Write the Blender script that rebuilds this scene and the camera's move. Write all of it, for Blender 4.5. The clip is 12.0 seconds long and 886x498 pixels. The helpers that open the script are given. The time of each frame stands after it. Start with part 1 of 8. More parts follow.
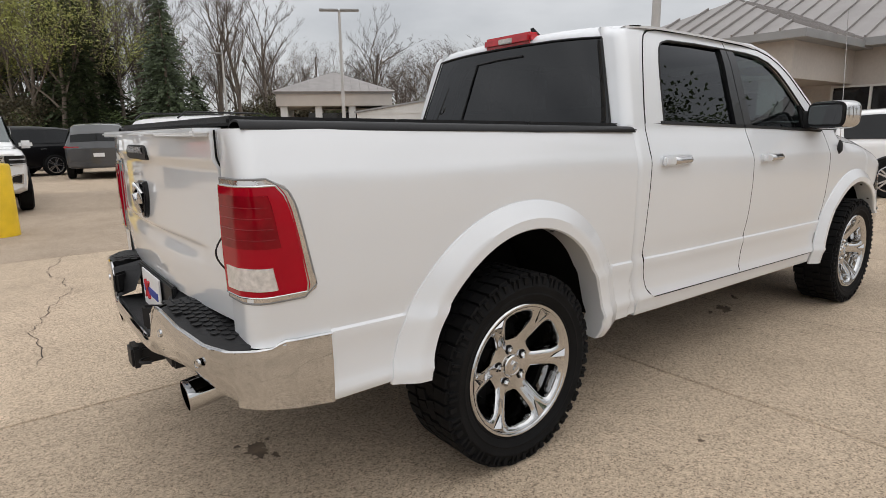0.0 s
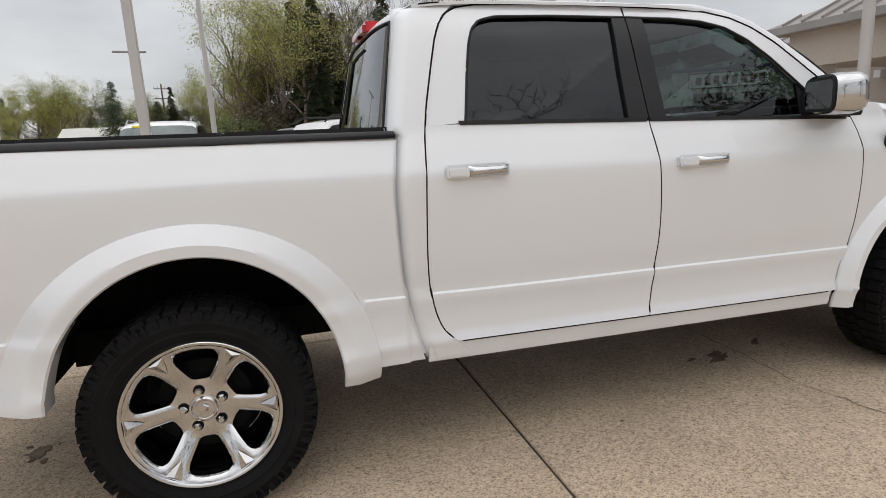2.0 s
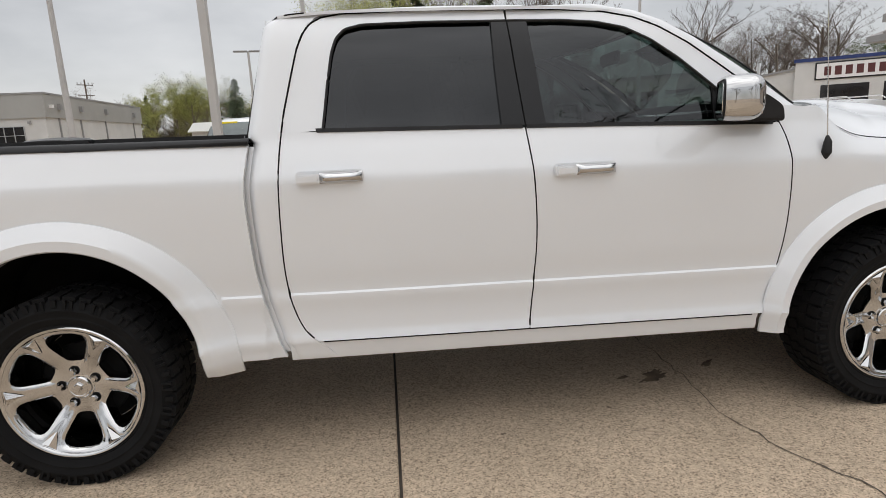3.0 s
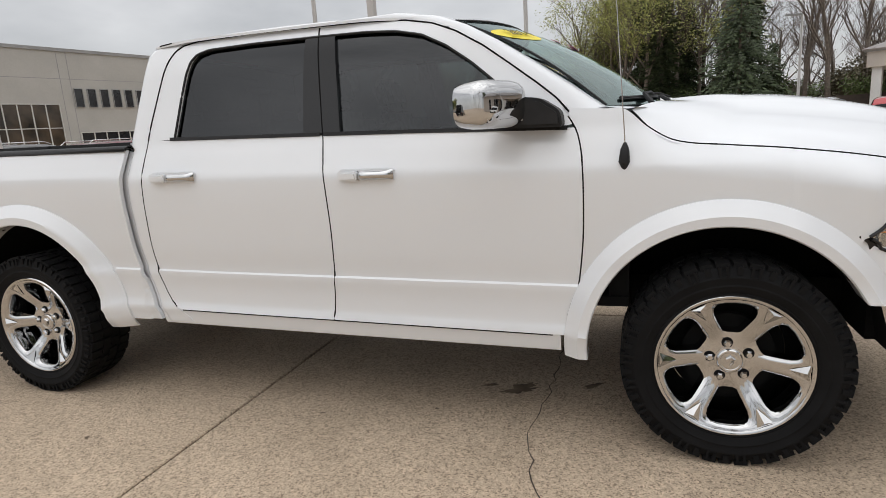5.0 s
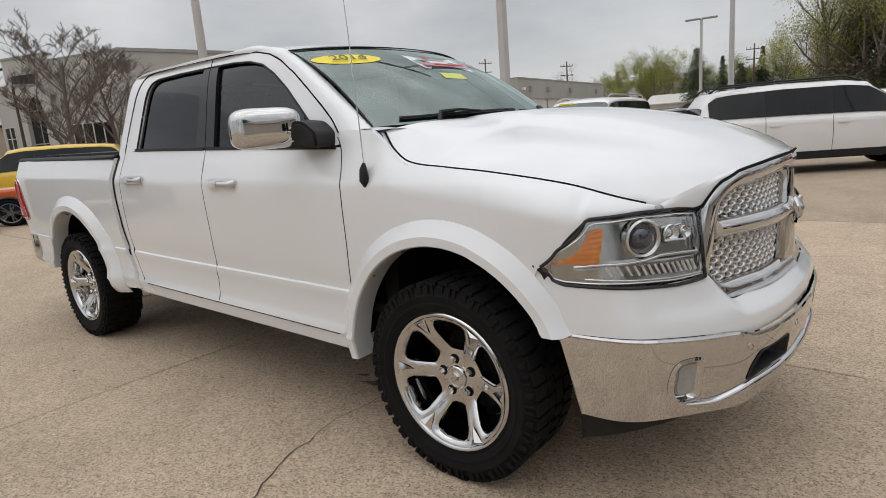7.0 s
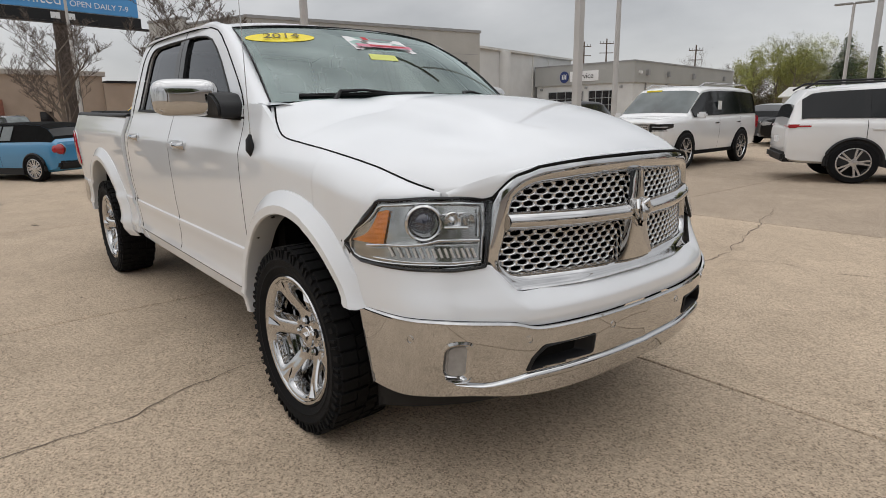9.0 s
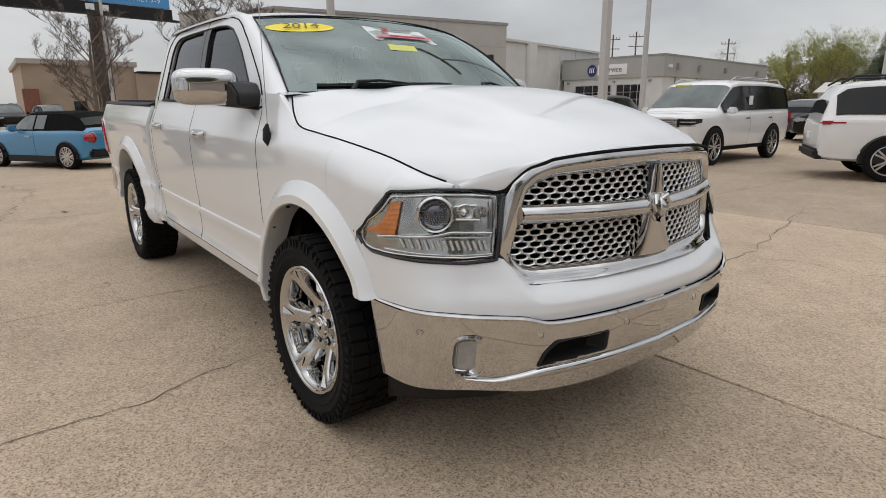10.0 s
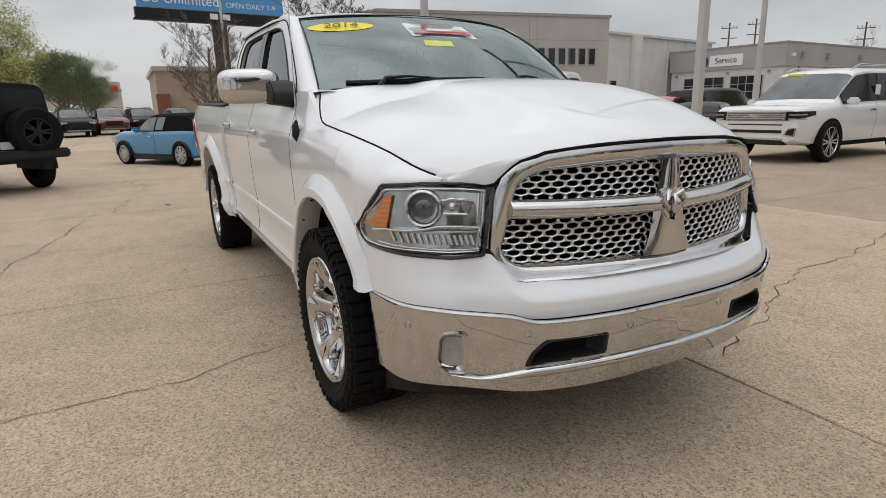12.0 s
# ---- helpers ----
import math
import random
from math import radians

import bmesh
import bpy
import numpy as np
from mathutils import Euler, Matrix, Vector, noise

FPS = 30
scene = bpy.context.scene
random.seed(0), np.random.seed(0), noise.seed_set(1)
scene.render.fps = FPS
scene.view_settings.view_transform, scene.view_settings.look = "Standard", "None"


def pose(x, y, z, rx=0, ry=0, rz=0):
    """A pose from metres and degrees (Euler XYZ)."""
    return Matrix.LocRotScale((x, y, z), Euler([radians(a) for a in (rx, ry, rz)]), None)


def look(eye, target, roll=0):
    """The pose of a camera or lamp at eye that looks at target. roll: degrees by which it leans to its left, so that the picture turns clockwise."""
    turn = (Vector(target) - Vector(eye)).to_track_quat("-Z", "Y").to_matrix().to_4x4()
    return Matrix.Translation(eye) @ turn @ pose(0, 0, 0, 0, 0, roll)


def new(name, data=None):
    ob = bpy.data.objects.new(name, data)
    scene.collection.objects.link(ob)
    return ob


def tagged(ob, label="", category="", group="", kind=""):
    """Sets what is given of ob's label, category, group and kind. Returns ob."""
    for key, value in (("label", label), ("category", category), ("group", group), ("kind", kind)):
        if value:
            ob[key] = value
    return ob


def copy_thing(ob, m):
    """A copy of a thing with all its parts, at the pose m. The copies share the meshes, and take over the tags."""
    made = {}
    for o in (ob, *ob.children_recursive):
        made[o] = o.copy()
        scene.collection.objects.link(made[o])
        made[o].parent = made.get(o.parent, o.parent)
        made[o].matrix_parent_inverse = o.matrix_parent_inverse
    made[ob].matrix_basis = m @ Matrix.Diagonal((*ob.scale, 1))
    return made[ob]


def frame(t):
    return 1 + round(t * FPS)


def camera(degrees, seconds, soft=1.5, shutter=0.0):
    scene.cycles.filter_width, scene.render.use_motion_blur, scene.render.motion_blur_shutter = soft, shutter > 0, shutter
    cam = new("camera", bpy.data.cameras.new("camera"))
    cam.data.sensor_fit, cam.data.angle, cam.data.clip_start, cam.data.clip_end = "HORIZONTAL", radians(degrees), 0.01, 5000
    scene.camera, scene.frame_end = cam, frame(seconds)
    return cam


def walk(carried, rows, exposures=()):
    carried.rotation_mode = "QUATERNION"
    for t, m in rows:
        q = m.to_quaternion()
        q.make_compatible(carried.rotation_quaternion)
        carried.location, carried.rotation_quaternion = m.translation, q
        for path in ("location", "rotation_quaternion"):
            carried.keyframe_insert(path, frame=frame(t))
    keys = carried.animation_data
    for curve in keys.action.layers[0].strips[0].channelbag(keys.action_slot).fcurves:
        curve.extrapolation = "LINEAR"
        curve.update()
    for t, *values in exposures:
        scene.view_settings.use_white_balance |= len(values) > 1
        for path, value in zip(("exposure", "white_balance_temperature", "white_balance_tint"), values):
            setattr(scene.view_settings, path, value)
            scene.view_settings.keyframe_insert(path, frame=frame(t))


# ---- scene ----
cam = camera(74.6, 12.0, 0.5)
PATH = [
    (0, (-1.593, -2.525, 1.357), (-0.402, -0.969, 0.959), -0.9),
    (0.5, (-1.124, -2.681, 1.374), (-0.092, -1.014, 0.981), -1.7),
    (1, (-0.638, -2.765, 1.371), (0.227, -1.004, 0.981), -2.5),
    (1.5, (-0.137, -2.918, 1.373), (0.567, -1.086, 0.987), -3.0),
    (2, (0.335, -3.058, 1.353), (0.864, -1.171, 0.956), -3.1),
    (2.5, (0.803, -3.169, 1.356), (1.171, -1.243, 0.961), -3.2),
    (3, (1.306, -3.267, 1.355), (1.484, -1.316, 0.956), -3.0),
    (3.2, (1.506, -3.269, 1.336), (1.604, -1.311, 0.938), -2.7),
    (4.8, (3.016, -3.248, 1.349), (2.457, -1.37, 0.945), -3.5),
    (5, (3.231, -3.222, 1.344), (2.598, -1.368, 0.94), -3.8),
    (5.5, (3.684, -3.119, 1.342), (2.855, -1.347, 0.928), -4.7),
    (6, (4.095, -2.954, 1.353), (3.096, -1.271, 0.939), -5.1),
    (6.5, (4.54, -2.804, 1.355), (3.411, -1.201, 0.957), -5.0),
    (7, (4.923, -2.563, 1.347), (3.673, -1.051, 0.954), -4.4),
    (7.5, (5.304, -2.354, 1.345), (3.972, -0.916, 0.948), -3.5),
    (7.7, (5.408, -2.282, 1.348), (4.039, -0.881, 0.946), -3.0),
    (9.3, (5.759, -1.934, 1.317), (4.248, -0.707, 0.857), -0.6),
    (9.5, (5.759, -1.929, 1.315), (4.237, -0.718, 0.85), -0.5),
    (10, (5.759, -1.918, 1.315), (4.219, -0.733, 0.843), -0.3),
    (10.5, (5.759, -1.912, 1.314), (4.202, -0.749, 0.84), -0.4),
    (11, (5.783, -1.894, 1.312), (4.191, -0.779, 0.839), -0.6),
    (11.5, (5.879, -1.834, 1.313), (4.232, -0.802, 0.842), -1.0),
    (12, (5.945, -1.613, 1.296), (4.224, -0.712, 0.821), -1.3),
]
walk(cam, [(t, look(eye, target, roll)) for t, eye, target, roll in PATH], exposures=[(0, 0.18), (2.5, 0.18), (3.2, 0.18), (4.8, 0.20), (5.5, 0.18), (7.5, 0.0), (9.5, -0.01), (12, 0.0)])

# ---- sky and light: an overcast afternoon ----
world = bpy.data.worlds.new("overcast")
scene.world = world
world.use_nodes = True
wn, wl = world.node_tree.nodes, world.node_tree.links
wn.clear()
w_out = wn.new("ShaderNodeOutputWorld")
w_bg = wn.new("ShaderNodeBackground")
w_co = wn.new("ShaderNodeTexCoord")
w_sep = wn.new("ShaderNodeSeparateXYZ")
w_sky = wn.new("ShaderNodeTexSky")
w_sky.sky_type, w_sky.sun_disc = "NISHITA", False
w_sky.sun_elevation, w_sky.sun_rotation = radians(50), radians(200)
w_up = wn.new("ShaderNodeMapRange")
w_up.inputs[3].default_value, w_up.inputs[4].default_value = 0.50, 0.98
w_map = wn.new("ShaderNodeMapping")
w_map.inputs["Scale"].default_value = (1.0, 1.0, 2.6)
w_noise = wn.new("ShaderNodeTexNoise")
w_noise.inputs["Scale"].default_value, w_noise.inputs["Detail"].default_value = 2.6, 6
w_ramp = wn.new("ShaderNodeValToRGB")
w_ramp.color_ramp.elements[0].position, w_ramp.color_ramp.elements[1].position = 0.33, 0.68
w_ramp.color_ramp.elements[0].color, w_ramp.color_ramp.elements[1].color = (0.72, 0.725, 0.74, 1), (1.12, 1.115, 1.12, 1)
w_mul = wn.new("ShaderNodeVectorMath")
w_mul.operation = "SCALE"
w_mix = wn.new("ShaderNodeMix")
w_mix.data_type = "RGBA"
w_mix.inputs[0].default_value = 0.012
wl.new(w_co.outputs["Generated"], w_sep.inputs[0])
wl.new(w_sep.outputs["Z"], w_up.inputs[0])
wl.new(w_co.outputs["Generated"], w_map.inputs[0])
wl.new(w_map.outputs[0], w_noise.inputs["Vector"])
wl.new(w_noise.outputs["Fac"], w_ramp.inputs[0])
wl.new(w_ramp.outputs[0], w_mul.inputs[0])
w_pow, w_add = wn.new("ShaderNodeMath"), wn.new("ShaderNodeMath")
w_pow.operation, w_add.operation = "POWER", "MULTIPLY_ADD"
w_pow.inputs[1].default_value, w_add.inputs[1].default_value = 4.0, 0.5
w_clip = wn.new("ShaderNodeMath")
w_clip.operation = "MAXIMUM"
w_clip.inputs[1].default_value = 0.0
wl.new(w_sep.outputs["Z"], w_clip.inputs[0])
wl.new(w_clip.outputs[0], w_pow.inputs[0])
wl.new(w_pow.outputs[0], w_add.inputs[0])
w_n2, w_r2, w_p2, w_m2, w_a2 = (wn.new(k) for k in ("ShaderNodeTexNoise", "ShaderNodeMapRange", "ShaderNodeMath", "ShaderNodeMath", "ShaderNodeMath"))
w_n2.inputs["Scale"].default_value, w_n2.inputs["Detail"].default_value = 4.5, 5
w_r2.inputs[1].default_value, w_r2.inputs[2].default_value, w_r2.inputs[3].default_value, w_r2.inputs[4].default_value = 0.35, 0.65, -0.30, 0.30
w_p2.operation, w_m2.operation, w_a2.operation = "POWER", "MULTIPLY", "ADD"
w_p2.inputs[1].default_value = 1.6
wl.new(w_co.outputs["Generated"], w_n2.inputs["Vector"])
wl.new(w_n2.outputs["Fac"], w_r2.inputs[0])
wl.new(w_clip.outputs[0], w_p2.inputs[0])
wl.new(w_r2.outputs[0], w_m2.inputs[0])
wl.new(w_p2.outputs[0], w_m2.inputs[1])
wl.new(w_m2.outputs[0], w_a2.inputs[0])
wl.new(w_up.outputs[0], w_a2.inputs[1])
wl.new(w_a2.outputs[0], w_add.inputs[2])
wl.new(w_add.outputs[0], w_mul.inputs["Scale"])
wl.new(w_mul.outputs[0], w_mix.inputs[6])
wl.new(w_sky.outputs[0], w_mix.inputs[7])
wl.new(w_mix.outputs[2], w_bg.inputs["Color"])
wl.new(w_bg.outputs[0], w_out.inputs[0])
w_bg.inputs["Strength"].default_value = 1.0
sun = new("sun", bpy.data.lights.new("sun", "SUN"))
sun.data.energy, sun.data.angle, sun.data.color = 0.5, radians(110), (1.0, 0.98, 0.95)
sun.matrix_world = look((0, 0, 60), (12, 18, 0))
scene.view_settings.exposure = 0.0


# ---- materials ----
def mat(name, color, rough=0.5, metal=0.0, coat=0.0, noise_scale=0.0, vary=0.15, bump=0.0, bump_scale=200.0, fine=0.0, spec=0.5, per_object=0.0, emit=0.0, coat_ior=1.5, world_co=False):
    """Principled material: colour varied by two noises, with a fine bump."""
    m = bpy.data.materials.new(name)
    m.use_nodes = True
    n, l = m.node_tree.nodes, m.node_tree.links
    b = n["Principled BSDF"]
    b.inputs["Base Color"].default_value = (*color, 1)
    b.inputs["Roughness"].default_value = rough
    b.inputs["Metallic"].default_value = metal
    b.inputs["Specular IOR Level"].default_value = spec
    b.inputs["Coat Weight"].default_value = coat
    b.inputs["Coat Roughness"].default_value = 0.03
    b.inputs["Coat IOR"].default_value = coat_ior
    if emit:
        b.inputs["Emission Color"].default_value = (*color, 1)
        b.inputs["Emission Strength"].default_value = emit
    where = n.new("ShaderNodeNewGeometry").outputs["Position"] if world_co else n.new("ShaderNodeTexCoord").outputs["Object"]
    if noise_scale:
        a = n.new("ShaderNodeTexNoise")
        a.inputs["Scale"].default_value, a.inputs["Detail"].default_value = noise_scale, 6
        l.new(where, a.inputs["Vector"])
        r = n.new("ShaderNodeMapRange")
        r.inputs[1].default_value, r.inputs[2].default_value = 0.3, 0.7
        r.inputs[3].default_value, r.inputs[4].default_value = 1 - vary, 1 + vary
        l.new(a.outputs["Fac"], r.inputs[0])
        value = r.outputs[0]
        if fine:
            f = n.new("ShaderNodeTexNoise")
            f.inputs["Scale"].default_value, f.inputs["Detail"].default_value = noise_scale * 23, 3
            l.new(where, f.inputs["Vector"])
            r2 = n.new("ShaderNodeMapRange")
            r2.inputs[1].default_value, r2.inputs[2].default_value = 0.3, 0.7
            r2.inputs[3].default_value, r2.inputs[4].default_value = 1 - fine, 1 + fine
            l.new(f.outputs["Fac"], r2.inputs[0])
            mm = n.new("ShaderNodeMath")
            mm.operation = "MULTIPLY"
            l.new(value, mm.inputs[0])
            l.new(r2.outputs[0], mm.inputs[1])
            value = mm.outputs[0]
        if per_object:
            oi = n.new("ShaderNodeObjectInfo")
            r3 = n.new("ShaderNodeMapRange")
            r3.inputs[3].default_value, r3.inputs[4].default_value = 1 - per_object, 1 + per_object
            l.new(oi.outputs["Random"], r3.inputs[0])
            mm = n.new("ShaderNodeMath")
            mm.operation = "MULTIPLY"
            l.new(value, mm.inputs[0])
            l.new(r3.outputs[0], mm.inputs[1])
            value = mm.outputs[0]
        sc = n.new("ShaderNodeVectorMath")
        sc.operation = "SCALE"
        sc.inputs[0].default_value = color
        l.new(value, sc.inputs["Scale"])
        l.new(sc.outputs[0], b.inputs["Base Color"])
    if bump:
        t = n.new("ShaderNodeTexNoise")
        t.inputs["Scale"].default_value, t.inputs["Detail"].default_value = bump_scale, 4
        l.new(where, t.inputs["Vector"])
        bp = n.new("ShaderNodeBump")
        bp.inputs["Strength"].default_value, bp.inputs["Distance"].default_value = bump, 0.01
        l.new(t.outputs["Fac"], bp.inputs["Height"])
        l.new(bp.outputs[0], b.inputs["Normal"])
    return m


def glass(name, tint, ior=1.5, rough=0.0, gain=2.0, sheen=(0.95, 0.97, 1)):
    """Thin tinted pane: clear tint with a Fresnel reflection."""
    m = bpy.data.materials.new(name)
    m.use_nodes = True
    n, l = m.node_tree.nodes, m.node_tree.links
    n.clear()
    o, mix, tr, gl, fr = (n.new("ShaderNode" + k) for k in ("OutputMaterial", "MixShader", "BsdfTransparent", "BsdfGlossy", "LayerWeight"))
    tr.inputs["Color"].default_value = (*tint, 1)
    gl.inputs["Roughness"].default_value = rough
    gl.inputs["Color"].default_value = (*sheen, 1)
    fr.inputs["Blend"].default_value = 0.5
    pw, ma = n.new("ShaderNodeMath"), n.new("ShaderNodeMath")
    pw.operation, ma.operation = "POWER", "MULTIPLY_ADD"
    pw.inputs[1].default_value = 5.0
    f0 = ((ior - 1) / (ior + 1)) ** 2 * gain
    ma.inputs[1].default_value, ma.inputs[2].default_value = 1 - f0, f0
    l.new(fr.outputs["Facing"], pw.inputs[0])
    l.new(pw.outputs[0], ma.inputs[0])
    l.new(ma.outputs[0], mix.inputs[0])
    l.new(tr.outputs[0], mix.inputs[1])
    l.new(gl.outputs[0], mix.inputs[2])
    l.new(mix.outputs[0], o.inputs[0])
    return m


PAINT = mat("white_paint", (0.735, 0.754, 0.778), 0.4, coat=1.0, coat_ior=1.75, noise_scale=1.3, vary=0.012)
CHROME = mat("chrome", (0.58, 0.58, 0.58), 0.035, metal=1.0, noise_scale=9, vary=0.05)
CHROME_DULL = mat("dull_chrome", (0.62, 0.61, 0.60), 0.22, metal=1.0, noise_scale=14, vary=0.1)
RUBBER = mat("tyre_rubber", (0.0065, 0.0065, 0.007), 0.78, spec=0.17, noise_scale=7, vary=0.3, bump=0.15, bump_scale=300)
BLACK = mat("black_plastic", (0.014, 0.014, 0.015), 0.55, spec=0.3, noise_scale=20, vary=0.2, bump=0.1, bump_scale=600)
BLACK_GLOSS = mat("gloss_black_trim", (0.008, 0.008, 0.009), 0.22, spec=0.3, coat=0.2, noise_scale=8, vary=0.1)
DARK = mat("underbody_dark", (0.007, 0.007, 0.007), 0.9, spec=0.15, noise_scale=5, vary=0.4)
RED_LENS = mat("red_lamp_lens", (0.36, 0.001, 0.012), 0.08, spec=0.2, coat=0.15, noise_scale=6, vary=0.12)
CLEAR_LENS = mat("clear_lamp_lens", (0.62, 0.58, 0.55), 0.15, coat=0.8, noise_scale=60, vary=0.2)
LENS_DARK = mat("dark_projector_glass", (0.02, 0.022, 0.04), 0.05, spec=0.8, coat=1.0)
FOG_LENS = mat("frosted_fog_lens", (0.30, 0.29, 0.28), 0.3, coat=0.5, noise_scale=20, vary=0.2)
RED_DEEP = mat("deep_red_lens", (0.21, 0.001, 0.007), 0.12, spec=0.2, coat=0.1, noise_scale=20, vary=0.2)
BRIGHT_RED = mat("bright_red_lens", (0.55, 0.02, 0.03), 0.12, coat=0.5, noise_scale=25, vary=0.2)
AMBER = mat("amber_lens", (0.62, 0.19, 0.02), 0.2, coat=0.6, noise_scale=50, vary=0.2)
MIRROR = mat("mirror_glass", (0.8, 0.8, 0.8), 0.01, metal=1.0)
LAMP_INSIDE = mat("smoked_chrome_reflector", (0.46, 0.46, 0.45), 0.16, metal=1.0, noise_scale=25, vary=0.15)
SEAT = mat("grey_cloth_seat", (0.16, 0.16, 0.165), 0.9, noise_scale=30, vary=0.2)
GREY_TRIM = mat("grey_trim", (0.22, 0.22, 0.22), 0.6, noise_scale=15, vary=0.1)
TINT_DARK = glass("dark_tinted_glass", (0.030, 0.034, 0.036), 1.5, gain=1.35)
TINT_MID = glass("tinted_glass", (0.17, 0.21, 0.20), 1.5, gain=1.5)
WINDSHIELD = glass("windshield_glass", (0.50, 0.64, 0.60), 1.5, gain=5.0, sheen=(0.80, 0.93, 0.91))
LENS_GLASS = glass("lamp_cover_glass", (0.90, 0.91, 0.91), 1.45, gain=1.2)
YELLOW = mat("yellow_paint", (0.80, 0.53, 0.02), 0.45, noise_scale=4, vary=0.12, fine=0.05)
WHITE_STICKER = mat("white_sticker", (0.75, 0.75, 0.75), 0.5, noise_scale=9, vary=0.03)
YELLOW_STICKER = mat("yellow_sticker", (0.85, 0.70, 0.03), 0.5, noise_scale=9, vary=0.03)
LIME_STICKER = mat("pale_lime_sticker", (0.62, 0.66, 0.14), 0.5, noise_scale=9, vary=0.03)
BLACK_INK = mat("black_ink", (0.02, 0.02, 0.02), 0.6)
YEAR_INK = mat("olive_ink", (0.16, 0.14, 0.04), 0.6)
PINK_INK = mat("pink_ink", (0.62, 0.22, 0.30), 0.6)
RED_INK = mat("red_ink", (0.5, 0.02, 0.03), 0.6)


# ---- mesh helpers ----
def part(name, bm, material, parent=None, label="", smooth=30):
    """Links a bmesh as one mesh object, under parent if one is given."""
    me = bpy.data.meshes.new(name)
    bmesh.ops.recalc_face_normals(bm, faces=bm.faces[:]) if smooth < 0 else None
    bm.to_mesh(me)
    bm.free()
    mats = material if isinstance(material, (list, tuple)) else [material]
    for m in mats:
        me.materials.append(m)
    if smooth:
        me.polygons.foreach_set("use_smooth", [True] * len(me.polygons))
        me.set_sharp_from_angle(angle=radians(abs(smooth)))
    ob = new(name, me)
    if parent:
        ob.parent = parent
    if label:
        ob["label"] = label
    return ob


def thing(name, label, category, m=None, group="", kind=""):
    ob = new(name)
    ob.empty_display_size = 0.2
    if m:
        ob.matrix_world = m
    return tagged(ob, label, category, group, kind)


def grid(fn, nu, nv, bm=None, wrap=False, mi=0):
    bm = bm or bmesh.new()
    vs = [[bm.verts.new(fn(i / nu, j / nv)) for j in range(nv + 1)] for i in range(nu if wrap else nu + 1)]
    for i in range(nu):
        a, b = vs[i], vs[(i + 1) % len(vs)]
        for j in range(nv):
            f = bm.faces.new((a[j], b[j], b[j + 1], a[j + 1]))
            f.material_index = mi
    return bm


def flange(bm, d):
    """A return edge round an open sheet: its boundary folded by the vector d."""
    edges = [e for e in bm.edges if e.is_boundary]
    r = bmesh.ops.extrude_edge_only(bm, edges=edges)
    bmesh.ops.translate(bm, vec=d, verts=[v for v in r["geom"] if isinstance(v, bmesh.types.BMVert)])
    return bm


def box(bm, x0, x1, y0, y1, z0, z1, bevel=0.0, m=None):
    vs = [bm.verts.new(c) for c in ((x0, y0, z0), (x1, y0, z0), (x1, y1, z0), (x0, y1, z0), (x0, y0, z1), (x1, y0, z1), (x1, y1, z1), (x0, y1, z1))]
    fs = [bm.faces.new([vs[i] for i in q]) for q in ((0, 3, 2, 1), (4, 5, 6, 7), (0, 1, 5, 4), (1, 2, 6, 5), (2, 3, 7, 6), (3, 0, 4, 7))]
    if m:
        bmesh.ops.transform(bm, matrix=m, verts=vs)
    if bevel:
        bmesh.ops.bevel(bm, geom=list({e for f in fs for e in f.edges}), offset=bevel, segments=2, affect="EDGES", clamp_overlap=True)
    return bm


def boxes(*rows, bevel=0.0):
    bm = bmesh.new()
    for r in rows:
        box(bm, *r, bevel=bevel)
    return bm


def tube(bm, pts, radii, seg=8, caps=True):
    pts = [Vector(p) for p in pts]
    rings = []
    up = Vector((0, 0, 1))
    for i, p in enumerate(pts):
        d = (pts[min(i + 1, len(pts) - 1)] - pts[max(i - 1, 0)]).normalized()
        a = d.cross(up if abs(d.z) < 0.95 else Vector((1, 0, 0))).normalized()
        b = d.cross(a)
        r = radii if isinstance(radii, (int, float)) else radii[i]
        rings.append([bm.verts.new(p + a * r * math.cos(2 * math.pi * k / seg) + b * r * math.sin(2 * math.pi * k / seg)) for k in range(seg)])
    for a, b in zip(rings, rings[1:]):
        for k in range(seg):
            bm.faces.new((a[k], b[k], b[(k + 1) % seg], a[(k + 1) % seg]))
    if caps:
        bm.faces.new(rings[0])
        bm.faces.new(rings[-1][::-1])
    return bm


def revolve(bm, prof, seg=48, axis="y", mi=0):
    """Turns a profile of (radius, along) round the axis."""
    rings = []
    for k in range(seg):
        c, s = math.cos(2 * math.pi * k / seg), math.sin(2 * math.pi * k / seg)
        rings.append([bm.verts.new((r * c, a, r * s) if axis == "y" else (r * c, r * s, a) if axis == "z" else (a, r * c, r * s)) for r, a in prof])
    for k in range(seg):
        a, b = rings[k], rings[(k + 1) % seg]
        for j in range(len(prof) - 1):
            bm.faces.new((a[j], b[j], b[j + 1], a[j + 1])).material_index = mi
    return bm


def slab(bm, outline, d, bevel=0.0):
    """A plate from a closed outline of 3D points, thickened by the vector d."""
    d = Vector(d)
    a = [bm.verts.new(p) for p in outline]
    b = [bm.verts.new(Vector(p) + d) for p in outline]
    fs = [bm.faces.new(a), bm.faces.new(b[::-1])]
    n = len(a)
    for i in range(n):
        fs.append(bm.faces.new((a[i], b[i], b[(i + 1) % n], a[(i + 1) % n])))
    bmesh.ops.recalc_face_normals(bm, faces=fs)
    if bevel:
        bmesh.ops.bevel(bm, geom=list(fs[0].edges) + list(fs[1].edges), offset=bevel, segments=2, affect="EDGES", clamp_overlap=True)
    return bm


